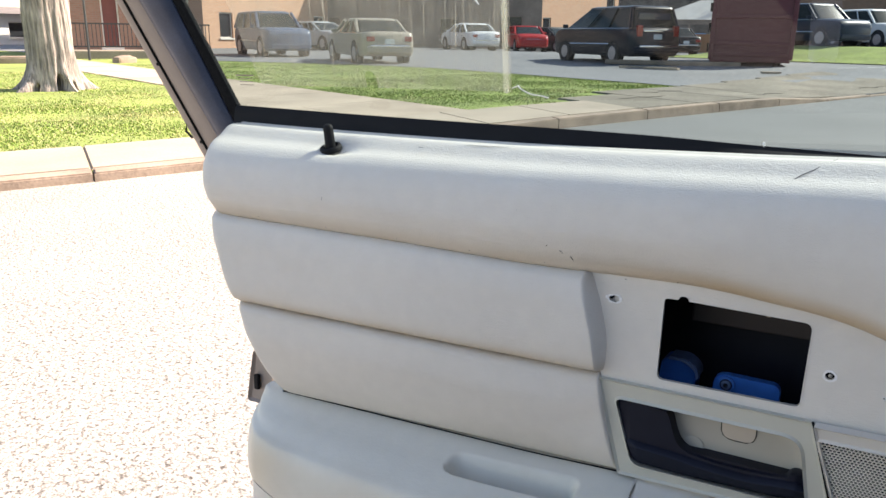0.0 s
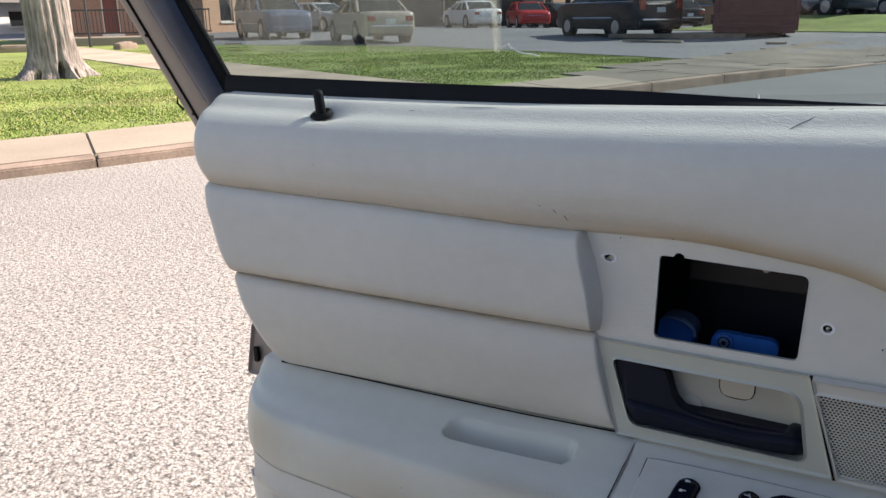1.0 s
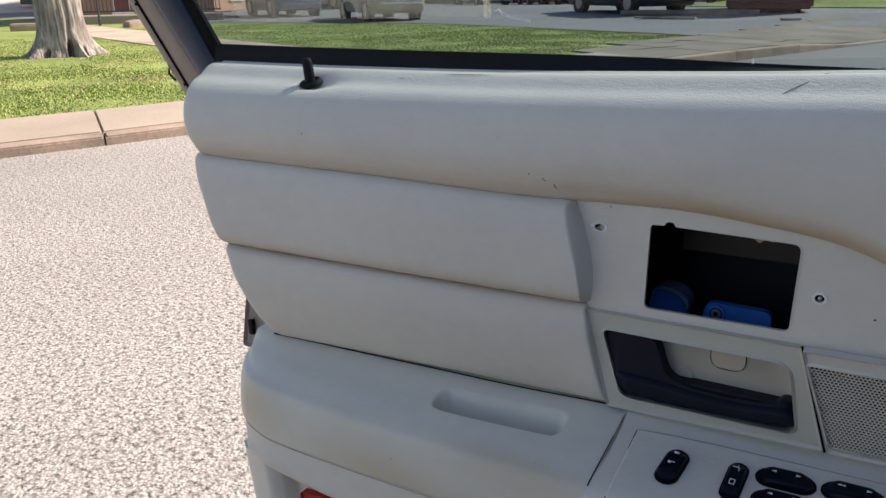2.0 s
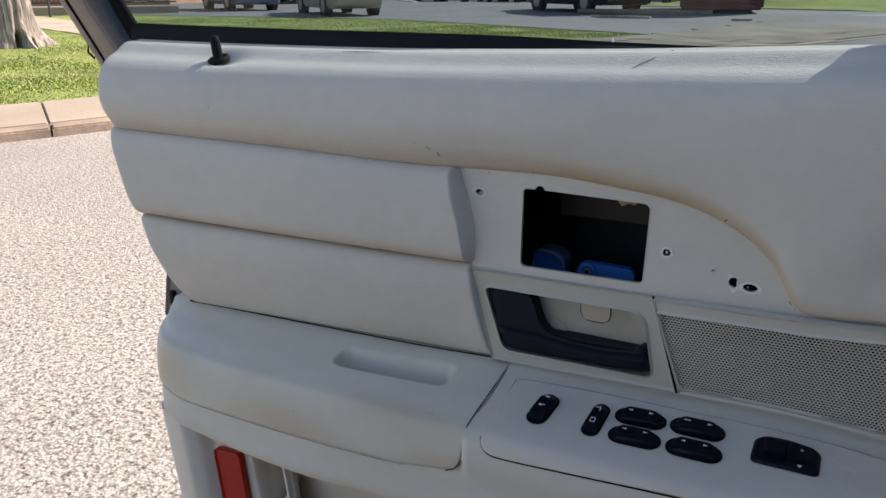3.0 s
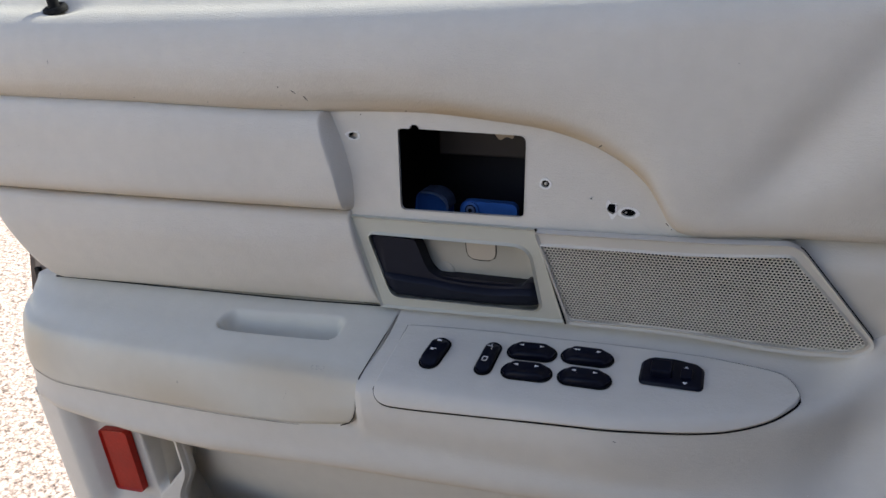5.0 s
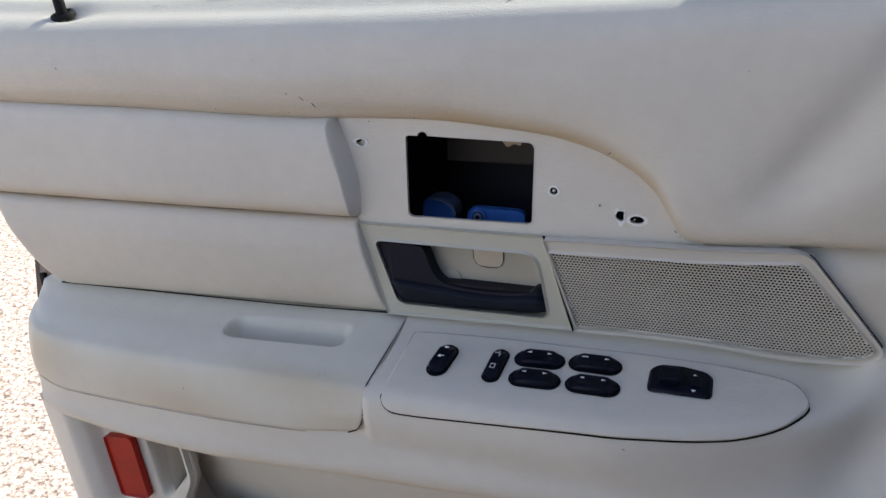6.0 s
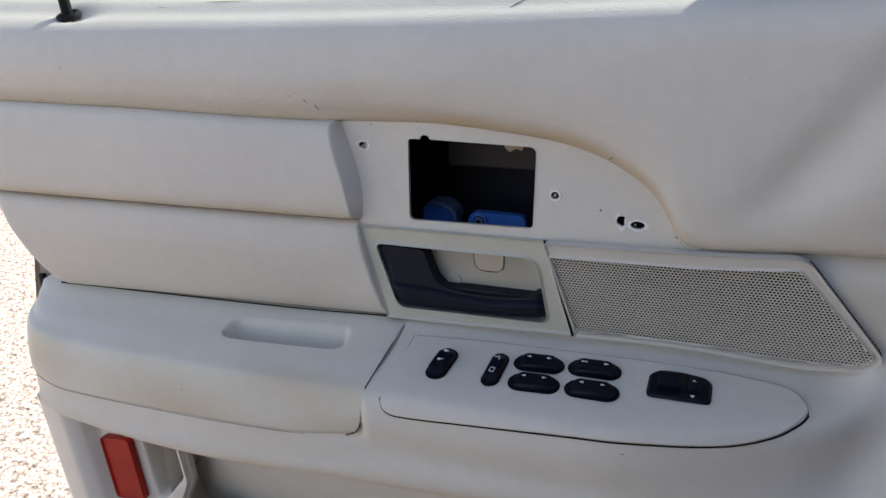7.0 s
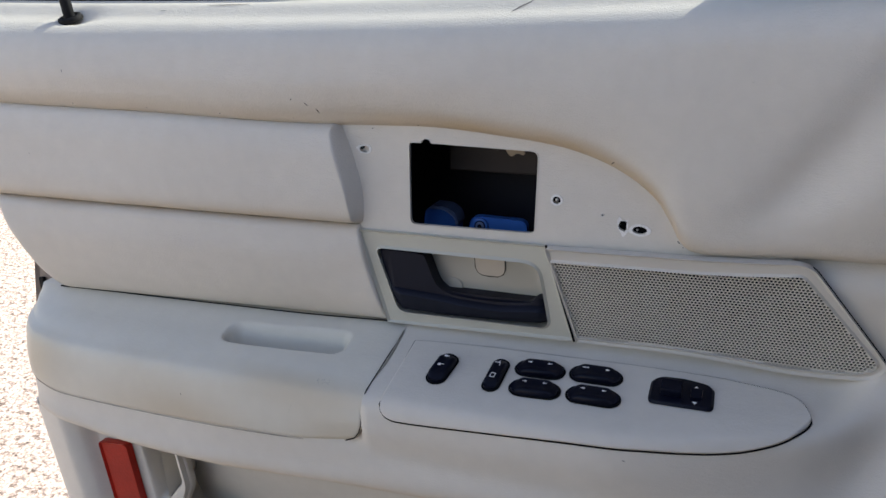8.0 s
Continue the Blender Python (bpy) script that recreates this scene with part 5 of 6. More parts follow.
KERB = material("stained kerb concrete", (0.29, 0.215, 0.16), 0.9, vary=0.25, grain=3.0, fine=0.15, fine_scale=40, bump=0.5, bump_scale=60, dist=0.006, random_tint=0.06)
TAN_PATH = material("dusty tan walkway", (0.42, 0.34, 0.26), 0.9, spec=0.1, vary=0.2, grain=0.9, fine=0.12, fine_scale=20, bump=0.3, bump_scale=50, dist=0.004)
WALK = material("pale worn walkway concrete", (0.235, 0.205, 0.165), 0.9, spec=0.1, vary=0.22, grain=0.7, fine=0.12, fine_scale=20, bump=0.3, bump_scale=50, dist=0.004)
BLADES = island_material("mixed spring grass", [(0.10, 0.175, 0.02), (0.15, 0.24, 0.03), (0.19, 0.29, 0.04), (0.27, 0.32, 0.08), (0.38, 0.34, 0.17)])
STRAW = island_material("dry straw grass", [(0.22, 0.27, 0.06), (0.42, 0.38, 0.15), (0.50, 0.43, 0.22), (0.34, 0.36, 0.11)])
def bark_material():
    """Furrowed bark: long upright cracks, darker in the furrows."""
    m = material("grey furrowed bark", (0.29, 0.25, 0.225), 0.95, vary=0.35, grain=2.5, spec=0.1)
    n, l = m.node_tree.nodes, m.node_tree.links
    b = n["Principled BSDF"]
    tc, mp, no = n.new("ShaderNodeTexCoord"), n.new("ShaderNodeMapping"), n.new("ShaderNodeTexNoise")
    mp.inputs["Scale"].default_value = (22, 22, 2.6)
    l.new(tc.outputs["Object"], mp.inputs[0])
    l.new(mp.outputs[0], no.inputs["Vector"])
    no.inputs["Scale"].default_value, no.inputs["Detail"].default_value = 1.0, 5
    mr = n.new("ShaderNodeMapRange")
    for key, v in (("From Min", 0.34), ("From Max", 0.60), ("To Min", 0.52), ("To Max", 1.2)):
        mr.inputs[key].default_value = v
    l.new(no.outputs[0], mr.inputs["Value"])
    sc = n.new("ShaderNodeVectorMath")
    sc.operation = "SCALE"
    l.new(b.inputs["Base Color"].links[0].from_socket, sc.inputs[0])
    l.new(mr.outputs[0], sc.inputs["Scale"])
    l.new(sc.outputs[0], b.inputs["Base Color"])
    bp = n.new("ShaderNodeBump")
    bp.inputs["Strength"].default_value, bp.inputs["Distance"].default_value = 1.0, 0.05
    l.new(no.outputs[0], bp.inputs["Height"])
    l.new(bp.outputs[0], b.inputs["Normal"])
    return m


BARK = bark_material()
TWIG = material("bare twig bark", (0.12, 0.10, 0.085), 0.9, vary=0.2, grain=5)
SOIL = material("bare damp soil", (0.07, 0.055, 0.04), 0.95, vary=0.3, grain=6, bump=0.6, bump_scale=40, dist=0.01)


def strips(ss, ns, z=None, lift=0.0, edge=None):
    """A ground sheet over the street grid."""
    rows = []
    for n in ns:
        row = []
        for s in ss:
            sv = max(s, edge(n)) if edge and s == ss[0] else s
            p = at(sv, n, z)
            row.append((p.x, p.y, p.z + lift))
        rows.append(row)
    return sheet(rows)


# the far stretch takes a darker colour; the change lies hidden behind the door
road = part("road", strips([-700, -40, -5, 0, 5.5], [-900, -60, -10, -4, -1.0, 0.3], 0.0), ASPHALT, None)
far_road = part("road", strips([5.5, 10, 15, 25, 60, 900], [-900, -60, -10, -4, -1.0, 0.3], 0.0), GREY_ROAD, None)
tagged(far_road, "darker grey far stretch of road", "road", kind="structure")
tagged(road, "sunlit weathered light grey chip-seal road", "road", kind="structure")
ground = part("ground", strips([-700, -60, -20, -8, -4, 0, 1.5, 3, 4.5, 6, 8, 10, 12, 13.6], [0.1, 1.2, 4, 8, 12, 16, 20, 30, 60, 900], None, -0.015), GRASSY, None)
tagged(ground, "spring lawn with patchy green and straw grass", "lawn", kind="structure")
rows = []
for n in [0.14, 1.2, 2.5, 4, 6, 8, 10, 12, 14, 16, 18, 20, 24, 30, 40, 60, 120, 900]:
    s0 = lot_edge(n)
    rows.append([tuple(at(s, n)) for s in (s0, s0 + 1.5, *[v for v in (16.5, 18, 20, 22, 24, 26, 27, 28, 29, 30, 31, 32, 34, 38, 42, 47, 58, 70, 120, 900)])])
lot = part("parking_lot", sheet(rows), LOT, None)
tagged(lot, "grey asphalt parking lot behind the lawn", "parking lot", kind="structure")
bank = part("grass_bank", strips([27.0, 28, 29, 30, 31, 32], [2, 5, 8, 11, 13, 15], None, 0.03), GRASSY, None)
tagged(bank, "sunny raised grass strip beside parked cars", "lawn", kind="structure")

# kerb stones, sidewalk slabs, walkway
pavement = tagged(new("pavement"), "tan concrete sidewalk with a stained kerb", "sidewalk", kind="structure")


def slab(name, s0, s1, n0, n1, mat_, parent, top0=0.13, top1=0.13, low=-0.05, gap=0.003, ride=None):
    pts = []
    for s, n, z in ((s0 + gap, n0, top0), (s1 - gap, n0, top0), (s1 - gap, n1, top1), (s0 + gap, n1, top1)):
        s += 0.2 * (n - 0.17)
        pts.append((s, n, height(s, n) + ride if ride and n > 0.5 else z + kerb_top(s) - 0.068))
    top = [tuple(at(s, n, z)) for s, n, z in pts]
    bot = [tuple(at(s, n, low)) for s, n, z in pts]
    bm = loft(bot, top)
    long_edges = [e for e in bm.edges if all(v.co.z > low + 0.02 for v in e.verts)]
    bmesh.ops.bevel(bm, geom=long_edges, offset=0.012, segments=2, affect="EDGES")
    return part(name, bm, mat_, parent)


joint = 0.6
for i in range(-12, 8):
    s0, s1 = joint + 1.85 * i, joint + 1.85 * (i + 1)
    slab("kerb_stone", s0, s1, 0.0, 0.17, KERB, pavement, 0.068, 0.078, gap=0.012 if i % 2 == 0 else 0.0015)
slab("kerb_stone", joint + 14.8, joint + 18.5, 0.0, 0.17, KERB, pavement, 0.05, 0.06)
for i in range(-14, 5):
    slab("sidewalk_slab", joint + 1.48 * i, joint + 1.48 * (i + 1), 0.18, 1.42, CONCRETE, pavement, 0.080, 0.086)
for i in range(5, 8):
    slab("sidewalk_slab", joint + 1.48 * i, joint + 1.48 * (i + 1), 0.18, 2.75 if i > 5 else 2.1, WALK, pavement, 0.080, 0.086, ride=0.012)
for i in range(4):
    slab("apron_slab", 12.45 + 1.9 * i, 12.45 + 1.9 * (i + 1), 0.18, 2.9 + 0.3 * i, WALK, pavement, 0.080, 0.15, ride=0.012)
flare = [tuple(at(s, n, height(s, n) + 0.007)) for s, n in ((2.6, 1.43), (4.29, 1.43), (4.29, 9.0), (3.35, 4.2))]
part("walkway_slab", loft([(x, y, -0.02) for x, y, z in flare], flare), TAN_PATH, pavement)
for i in range(12):
    n0 = 1.43 + 2.0 * i
    bm = loft([tuple(at(s, n, -0.02)) for s, n in ((4.3 - 0.02 * i, n0), (5.9, n0), (5.9, n0 + 1.985), (4.3 - 0.02 * i, n0 + 1.985))],
              [tuple(at(s, n, height(s, n) + 0.007)) for s, n in ((4.3 - 0.02 * i, n0), (5.9, n0), (5.9, n0 + 1.985), (4.3 - 0.02 * i, n0 + 1.985))])
    part("walkway_slab", bm, TAN_PATH, pavement)
for i in range(6):
    c = at(9.6 + 1.5 * i, 1.3 + 0.7 * math.sin(i * 2.1))
    c.z = kerb_top(9.6 + 1.5 * i) + (0.012 if i < 2 else 0.055)
    pts = [tuple(c + ALONG * (0.35 * k - 0.7 + 0.05 * math.sin(5 * k + i)) + ACROSS * (0.12 * math.sin(3.3 * k + i)) + Vector((0, 0, 0.0))) for k in range(5)]
    part("slab_crack", tube(pts, [0.001, 0.004, 0.005, 0.004, 0.001], 5), SOIL, pavement)


# grass blades over the parts of the lawn near the road
def walk_edge(s):
    return 1.45 if s < 8.0 else 2.13 if s < 9.5 else 2.8


def blades(regions, name, label, straw=False):
    rng = np.random.default_rng(6 if straw else 5)
    verts, faces = [], []
    for s0, s1, n0, n1, count, tall in regions:
        s, n = rng.uniform(s0, s1, count), rng.uniform(n0, n1, count)
        for sv, nv in zip(s, n):
            if nv < walk_edge(sv) or 4.2 < sv < 5.95 or min(2.55 + (nv - 1.43) * 0.27, 3.3 + (nv - 4.2) * 0.2) < sv < 4.3 and nv < 9 or sv > lot_edge(nv) - 0.1:
                continue
            patch = noise.noise((sv * 0.8, nv * 0.8, 2.0))
            if patch < -0.25 and rng.random() < 0.55:
                continue
            dry = noise.noise((sv * 0.55, nv * 0.9, 8.0)) + 0.5 * noise.noise((sv * 2.1, nv * 2.6, 3.0))
            if (dry > 0.24) != straw and rng.random() < 0.8:
                continue
            p = at(sv, nv)
            p.z -= 0.02
            a, lean = rng.uniform(0, 2 * math.pi), rng.normal(0, 0.4)
            h = tall * rng.uniform(0.5, 1.2) * (1 + 0.5 * patch)
            w = 0.007 + 0.007 * rng.random()
            dx, dy = math.cos(a) * w, math.sin(a) * w
            k = len(verts)
            verts += [(p.x - dx, p.y - dy, p.z), (p.x + dx, p.y + dy, p.z), (p.x - dy * lean * 3, p.y + dx * lean * 3, p.z + h)]
            faces.append((k, k + 1, k + 2))
    me = bpy.data.meshes.new(name)
    me.from_pydata(verts, [], faces)
    me.materials.append(STRAW if straw else BLADES)
    return tagged(new(name, me), label, "grass", kind="stuff")


LAWN = [(-4, 4.3, 1.3, 6, 52000, 0.024), (-5, 4.3, 6, 16, 44000, 0.024), (5.9, 13.4, 1.4, 9, 46000, 0.024), (5.9, 13.4, 9, 18, 24000, 0.024)]
blades(LAWN, "lawn_grass", "short green spring grass blades")
blades(LAWN, "straw_grass", "dry straw patches in the lawn", straw=True)


# ---- trees ----
def tree(place, girth, tall, flare, seed, label):
    """A broad trunk with root flare, forking limbs and bare twigs."""
    rng = random.Random(seed)
    t = tagged(new("tree"), label, "tree")
    t.matrix_basis = Matrix.Translation(place)
    rows = []
    seg = 110
    for k in range(60):
        f = k / 59
        z = -0.15 + (tall * 0.42 + 0.15) * f ** 1.5
        out = []
        for i in range(seg):
            a = 2 * math.pi * i / seg
            root = max(0.0, math.cos(5 * a + 0.7)) ** 1.5 * 0.9 + 0.35
            r = girth * (1 - 0.25 * f) + flare * root * math.exp(-max(z, 0) / 0.22)
            r += girth * 0.10 * noise.noise((2.2 * math.cos(a), 2.2 * math.sin(a), z * 0.9 + seed)) + girth * 0.05 * noise.noise((7 * math.cos(a), 7 * math.sin(a), z * 2.4))
            seam_ = math.exp(-((a - 5.98) / 0.10) ** 2) * math.exp(-max(z, 0) / 0.9)
            r -= girth * 0.35 * seam_
            for ha, hw, hh in ((5.98, 0.15, 0.30), (6.45, 0.10, 0.18), (5.15, 0.10, 0.14)):
                arch = 1 - ((a - ha + math.pi) % (2 * math.pi) - math.pi) ** 2 / hw ** 2
                r -= girth * 0.75 * step(0.0, 0.35, arch) * (1 - step(hh * 0.7, hh, z + 0.06 * (1 - arch)))
            ridge = abs(noise.noise((6.5 * math.cos(a), 6.5 * math.sin(a), z * 1.1 + seed)))
            r += girth * 0.10 * (min(ridge, 0.35) - 0.2)
            out.append((r * math.cos(a) + 0.05 * z * 0.3, r * math.sin(a), z))
        rows.append(out)
    smooth(part("trunk", sheet(rows, closed=True), BARK, t, "thick grey furrowed trunk with flared roots"), 80)
    verts, faces = [], []

    def limb(p, d, length, r, depth):
        pts, rad = [p], [r]
        for k in range(5):
            d = (d + Vector((rng.uniform(-0.16, 0.16), rng.uniform(-0.16, 0.16), rng.uniform(-0.02, 0.14)))).normalized()
            p = p + d * length / 5
            pts.append(p)
            rad.append(r * (1 - 0.11 * (k + 1)))
        if depth < 2:
            part("limb", tube(pts, rad, 8), BARK, t)
        else:
            b = tube(pts, rad, 4)
            base = len(verts)
            b.verts.index_update()
            verts.extend(tuple(v.co) for v in b.verts)
            faces.extend(tuple(base + v.index for v in f.verts) for f in b.faces)
            b.free()
        if depth < 4:
            for k in range(3 if depth < 3 else 4):
                q = pts[rng.randint(2, 5)]
                nd = (d + Vector((rng.uniform(-0.9, 0.9), rng.uniform(-0.9, 0.9), rng.uniform(-0.25, 0.5)))).normalized()
                limb(q, nd, length * rng.uniform(0.5, 0.75), max(rad[-1] * 0.65, 0.006), depth + 1)

    for k in range(4):
        a = k * 1.57 + rng.uniform(-0.4, 0.4)
        limb(Vector((0.02, 0, tall * 0.40)), Vector((math.cos(a) * 0.7, math.sin(a) * 0.7, 0.9)).normalized(), tall * 0.36, girth * 0.45, 0)
    me = bpy.data.meshes.new("crown")
    me.from_pydata(verts, [], faces)
    me.materials.append(TWIG)
    c = new("crown", me)
    c.parent = t
    tagged(c, "bare early spring twigs", kind="stuff")
    return t


tree(at(2.30, 9.17, 0.05), 0.42, 9.0, 0.32, 3, "broad old street tree with a hollow at its flared foot")
tree(at(50, 25, -0.2), 0.25, 8.0, 0.2, 8, "bare tree behind the parking lot")

# ---- buildings ----
def brick_material(name, a, b, mortar):
    m = material(name, a, 0.9, vary=0.12, grain=0.7)
    n, l = m.node_tree.nodes, m.node_tree.links
    br, tc, mp = n.new("ShaderNodeTexBrick"), n.new("ShaderNodeTexCoord"), n.new("ShaderNodeMapping")
    mp.inputs["Rotation"].default_value = (radians(90), 0, 0)
    br.inputs["Color1"].default_value, br.inputs["Color2"].default_value, br.inputs["Mortar"].default_value = (*a, 1), (*b, 1), (*mortar, 1)
    br.inputs["Scale"].default_value, br.inputs["Brick Width"].default_value, br.inputs["Row Height"].default_value = 1.0, 0.22, 0.075
    br.inputs["Mortar Size"].default_value = 0.008
    l.new(tc.outputs["Object"], mp.inputs[0])
    l.new(mp.outputs[0], br.inputs["Vector"])
    l.new(br.outputs["Color"], n["Principled BSDF"].inputs["Base Color"])
    return m


BRICK = brick_material("orange brick", (0.58, 0.31, 0.19), (0.50, 0.26, 0.16), (0.45, 0.36, 0.27))
BROWN_BRICK = brick_material("brown brick", (0.34, 0.19, 0.13), (0.28, 0.16, 0.11), (0.2, 0.16, 0.12))
RED_BRICK = brick_material("dull red brick", (0.31, 0.165, 0.12), (0.27, 0.14, 0.10), (0.25, 0.19, 0.15))
SIDING = material("brown weathered siding", (0.25, 0.195, 0.16), 0.85, vary=0.2, grain=0.8, fine=0.15, fine_scale=12)
DARK_GLASS = material("dark window pane", (0.02, 0.025, 0.03), 0.08, vary=0.1, grain=1)
TRIM = material("off-white painted trim", (0.62, 0.60, 0.55), 0.6, vary=0.06, grain=2)
ROOF = material("grey brown shingles", (0.17, 0.145, 0.13), 0.95, vary=0.2, grain=2, fine=0.2, fine_scale=9)
WHITE_SIDING = material("white house siding", (0.72, 0.72, 0.70), 0.7, vary=0.05, grain=1)


def building(label, s, n, turn, width, depth, tall, wall, openings, roof=True, category="building", z=-0.3):
    """A block whose front has real openings: (x, z, w, h) from its left foot; panes sit inside, with frames and sills."""
    rise = 2.2 if tall > 4 else 0.5
    b = tagged(new("apartment_building" if tall > 4 else "house"), label, category)
    b.matrix_basis = Matrix.Translation(at(s, n, z)) @ Matrix.Rotation(radians(turn), 4, "Z")
    holes_ = [[(x, zz), (x + w, zz), (x + w, zz + h), (x, zz + h)] for x, zz, w, h in openings]
    part("wall", plate([(0, 0), (width, 0), (width, tall), (0, tall)], holes_, lambda a, c, d: Vector((a, d, c)), 0.3), wall, b)
    part("wall", box((0.3, depth, tall), (0.15, depth / 2 + 0.32, tall / 2)), wall, b)
    part("wall", box((0.3, depth, tall), (width - 0.15, depth / 2 + 0.32, tall / 2)), wall, b)
    part("wall", box((width, 0.3, tall), (width / 2, depth + 0.5, tall / 2)), wall, b)
    for x, zz, w, h in openings:
        fr = part("window", plate([(x, zz), (x + w, zz), (x + w, zz + h), (x, zz + h)], [[(x + 0.07, zz + 0.07), (x + w - 0.07, zz + 0.07), (x + w - 0.07, zz + h - 0.07), (x + 0.07, zz + h - 0.07)]],
                                  lambda a, c, d: Vector((a, 0.1 + d, c)), 0.06), TRIM if wall is not SIDING else SIDING, b)
        part("pane", box((w - 0.1, 0.02, h - 0.1), (x + w / 2, 0.15, zz + h / 2)), DARK_GLASS, fr)
        part("sill", box((w + 0.16, 0.12, 0.07), (x + w / 2, -0.02, zz - 0.04)), TRIM, fr)
    if roof:
        part("roof", loft([(-0.5, -0.6, tall), (width + 0.5, -0.6, tall), (width + 0.5, depth + 1.0, tall), (-0.5, depth + 1.0, tall)],
                          [(-0.5, depth * 0.45, tall + rise), (width + 0.5, depth * 0.45, tall + rise), (width + 0.5, depth * 0.55, tall + rise), (-0.5, depth * 0.55, tall + rise)]), ROOF, b)
    return b


building("long orange brick apartment block beyond the parking lot", 14.06, 35.2, 95, 14.0, 9, 7.5, BRICK,
         [(0.6, 0.9, 0.9, 1.5), (3.2, 1.0, 1.1, 1.4), (9.5, 0.0, 1.1, 2.2), (12.3, 1.0, 1.3, 1.4), (0.6, 4.2, 0.9, 1.5), (3.2, 4.2, 1.1, 1.4), (9.5, 4.2, 1.1, 1.4)])
building("brown sided apartment wing with dark doorways", 25.5, 43.0, 30, 16.5, 9, 7.5, SIDING,
         [(1.5, 1.0, 1.2, 1.4), (5.5, 0.2, 1.1, 2.1), (9.5, 1.0, 1.3, 1.4), (13.6, 0.2, 1.6, 2.4), (5.5, 4.2, 1.2, 1.4), (13.5, 4.2, 1.2, 1.4)])
building("orange brick gable end with a narrow entry", 40.2, 34.7, 84, 13.3, 8, 7.5, BRICK, [(0.5, 0.2, 1.2, 2.4), (11.0, 0.4, 1.6, 6.0)])
building("dark brown brick block behind the parked cars", 57.0, 26.0, 8, 26.0, 10, 6.5, BROWN_BRICK,
         [(4.0, 1.2, 1.4, 1.3), (9.0, 1.2, 1.4, 1.3), (13.5, 1.2, 1.4, 1.3), (18.5, 1.2, 1.4, 1.3)])
house = building("brown brick house with a railed porch", 6.0, 25.5, 58, 5.3, 7, 5.5, RED_BRICK, [(1.60, 0.35, 0.62, 2.1), (3.9, 1.2, 0.9, 1.5), (1.58, 3.3, 0.7, 1.5)], z=0.1)
DOOR_RED = material("dull maroon door paint", (0.16, 0.045, 0.035), 0.6, vary=0.15, grain=3)
part("front_door", box((0.50, 0.05, 2.0), (1.91, 0.12, 1.38), 0.01), DOOR_RED, house)
part("door_canopy", box((1.1, 0.5, 0.10), (1.91, -0.2, 2.58), 0.02), TRIM, house)
building("distant white sided house with a grey roof", 3.5, 47.0, 92, 8.0, 8, 1.95, WHITE_SIDING, [(2.0, 0.5, 1.2, 1.0), (5.5, 0.5, 1.2, 1.0)], z=0.0)
building("low white roofed shed beyond the walkway", 8.5, 38.0, 50, 5.0, 4, 2.0, BRICK, [(1.5, 0.7, 1.0, 0.9)], z=0.0)
IRON = material("dark painted iron", (0.04, 0.04, 0.042), 0.5, vary=0.1)
hm = house.matrix_basis
part("porch_slab", box((5.2, 2.0, 0.35), (2.6, -1.1, 0.1), 0.02), WALK, house)
rail = tagged(new("porch_railing"), "dark iron railing round the porch", "railing")
rail.matrix_basis = hm
for zz in (0.42, 1.2):
    part("rail", box((5.1, 0.05, 0.05), (2.6, -2.0, zz)), IRON, rail)
for i in range(40):
    part("baluster", box((0.025, 0.025, 0.8), (0.08 + 0.129 * i, -2.0, 0.8)), IRON, rail)
for i, (s, n, w) in enumerate(((3.8, 21.0, 0.9), (6.6, 19.5, 0.7), (6.9, 20.6, 1.1))):
    st = part("garden_stone", box((w, 0.35, 0.28), (0, 0, 0.1), 0.08), KERB, None)
    st.matrix_basis = Matrix.Translation(at(s, n, 0.05)) @ Matrix.Rotation(0.7 * i + 0.9, 4, "Z")
    tagged(st, "tan edging stone on the lawn", "stone", "edging stones")
BIN = material("blue bin plastic", (0.02, 0.16, 0.45), 0.45, vary=0.06)
wb = tagged(new("wheelie_bin"), "blue wheeled refuse bin by the white house", "bin")
wb.matrix_basis = Matrix.Translation(at(1.6, 39.0, 0.03))
part("bin_body", loft([(-0.25, -0.25, 0.05), (0.25, -0.25, 0.05), (0.25, 0.25, 0.05), (-0.25, 0.25, 0.05)], [(-0.32, -0.32, 1.0), (0.32, -0.32, 1.0), (0.32, 0.32, 1.0), (-0.32, 0.32, 1.0)]), BIN, wb)
part("lid", box((0.7, 0.72, 0.07), (0, 0, 1.03), 0.02), BIN, wb)
lp = tagged(new("street_lamp"), "thin pale lamp post near the porch", "lamp post")
lp.matrix_basis = Matrix.Translation(at(6.2, 22.0, 0.05))
part("pole", lathe([(0.05, 0), (0.04, 0.3), (0.035, 2.3)], 10), IRON, lp)
part("lantern", lathe([(0.06, 2.3), (0.14, 2.45), (0.13, 2.62), (0.04, 2.72)], 12), TRIM, lp)

# open carport with a pale gable roof and a blue frame
cp = tagged(new("carport"), "open carport with a pale gabled roof", "carport")
cp.matrix_basis = Matrix.Translation(at(46.5, 25.0, -0.15)) @ Matrix.Rotation(radians(15), 4, "Z")
part("roof", loft([(-4, -2.5, 2.3), (4, -2.5, 2.3), (4, 3, 2.3), (-4, 3, 2.3)], [(-0.6, 0.1, 3.6), (0.6, 0.1, 3.6), (0.6, 0.4, 3.6), (-0.6, 0.4, 3.6)]), material("pale sheet roof", (0.45, 0.43, 0.40), 0.6, vary=0.1, grain=1), cp)
part("beam", box((7.9, 0.15, 0.3), (0, -2.4, 2.15)), SIDING, cp)
for x in (-3.8, -1.3, 1.3, 3.8):
    part("post", box((0.14, 0.14, 2.15), (x, -2.4, 1.07)), SIDING, cp)
part("back_wall", box((7.8, 0.2, 1.4), (0, 2.8, 0.7)), BRICK, cp)
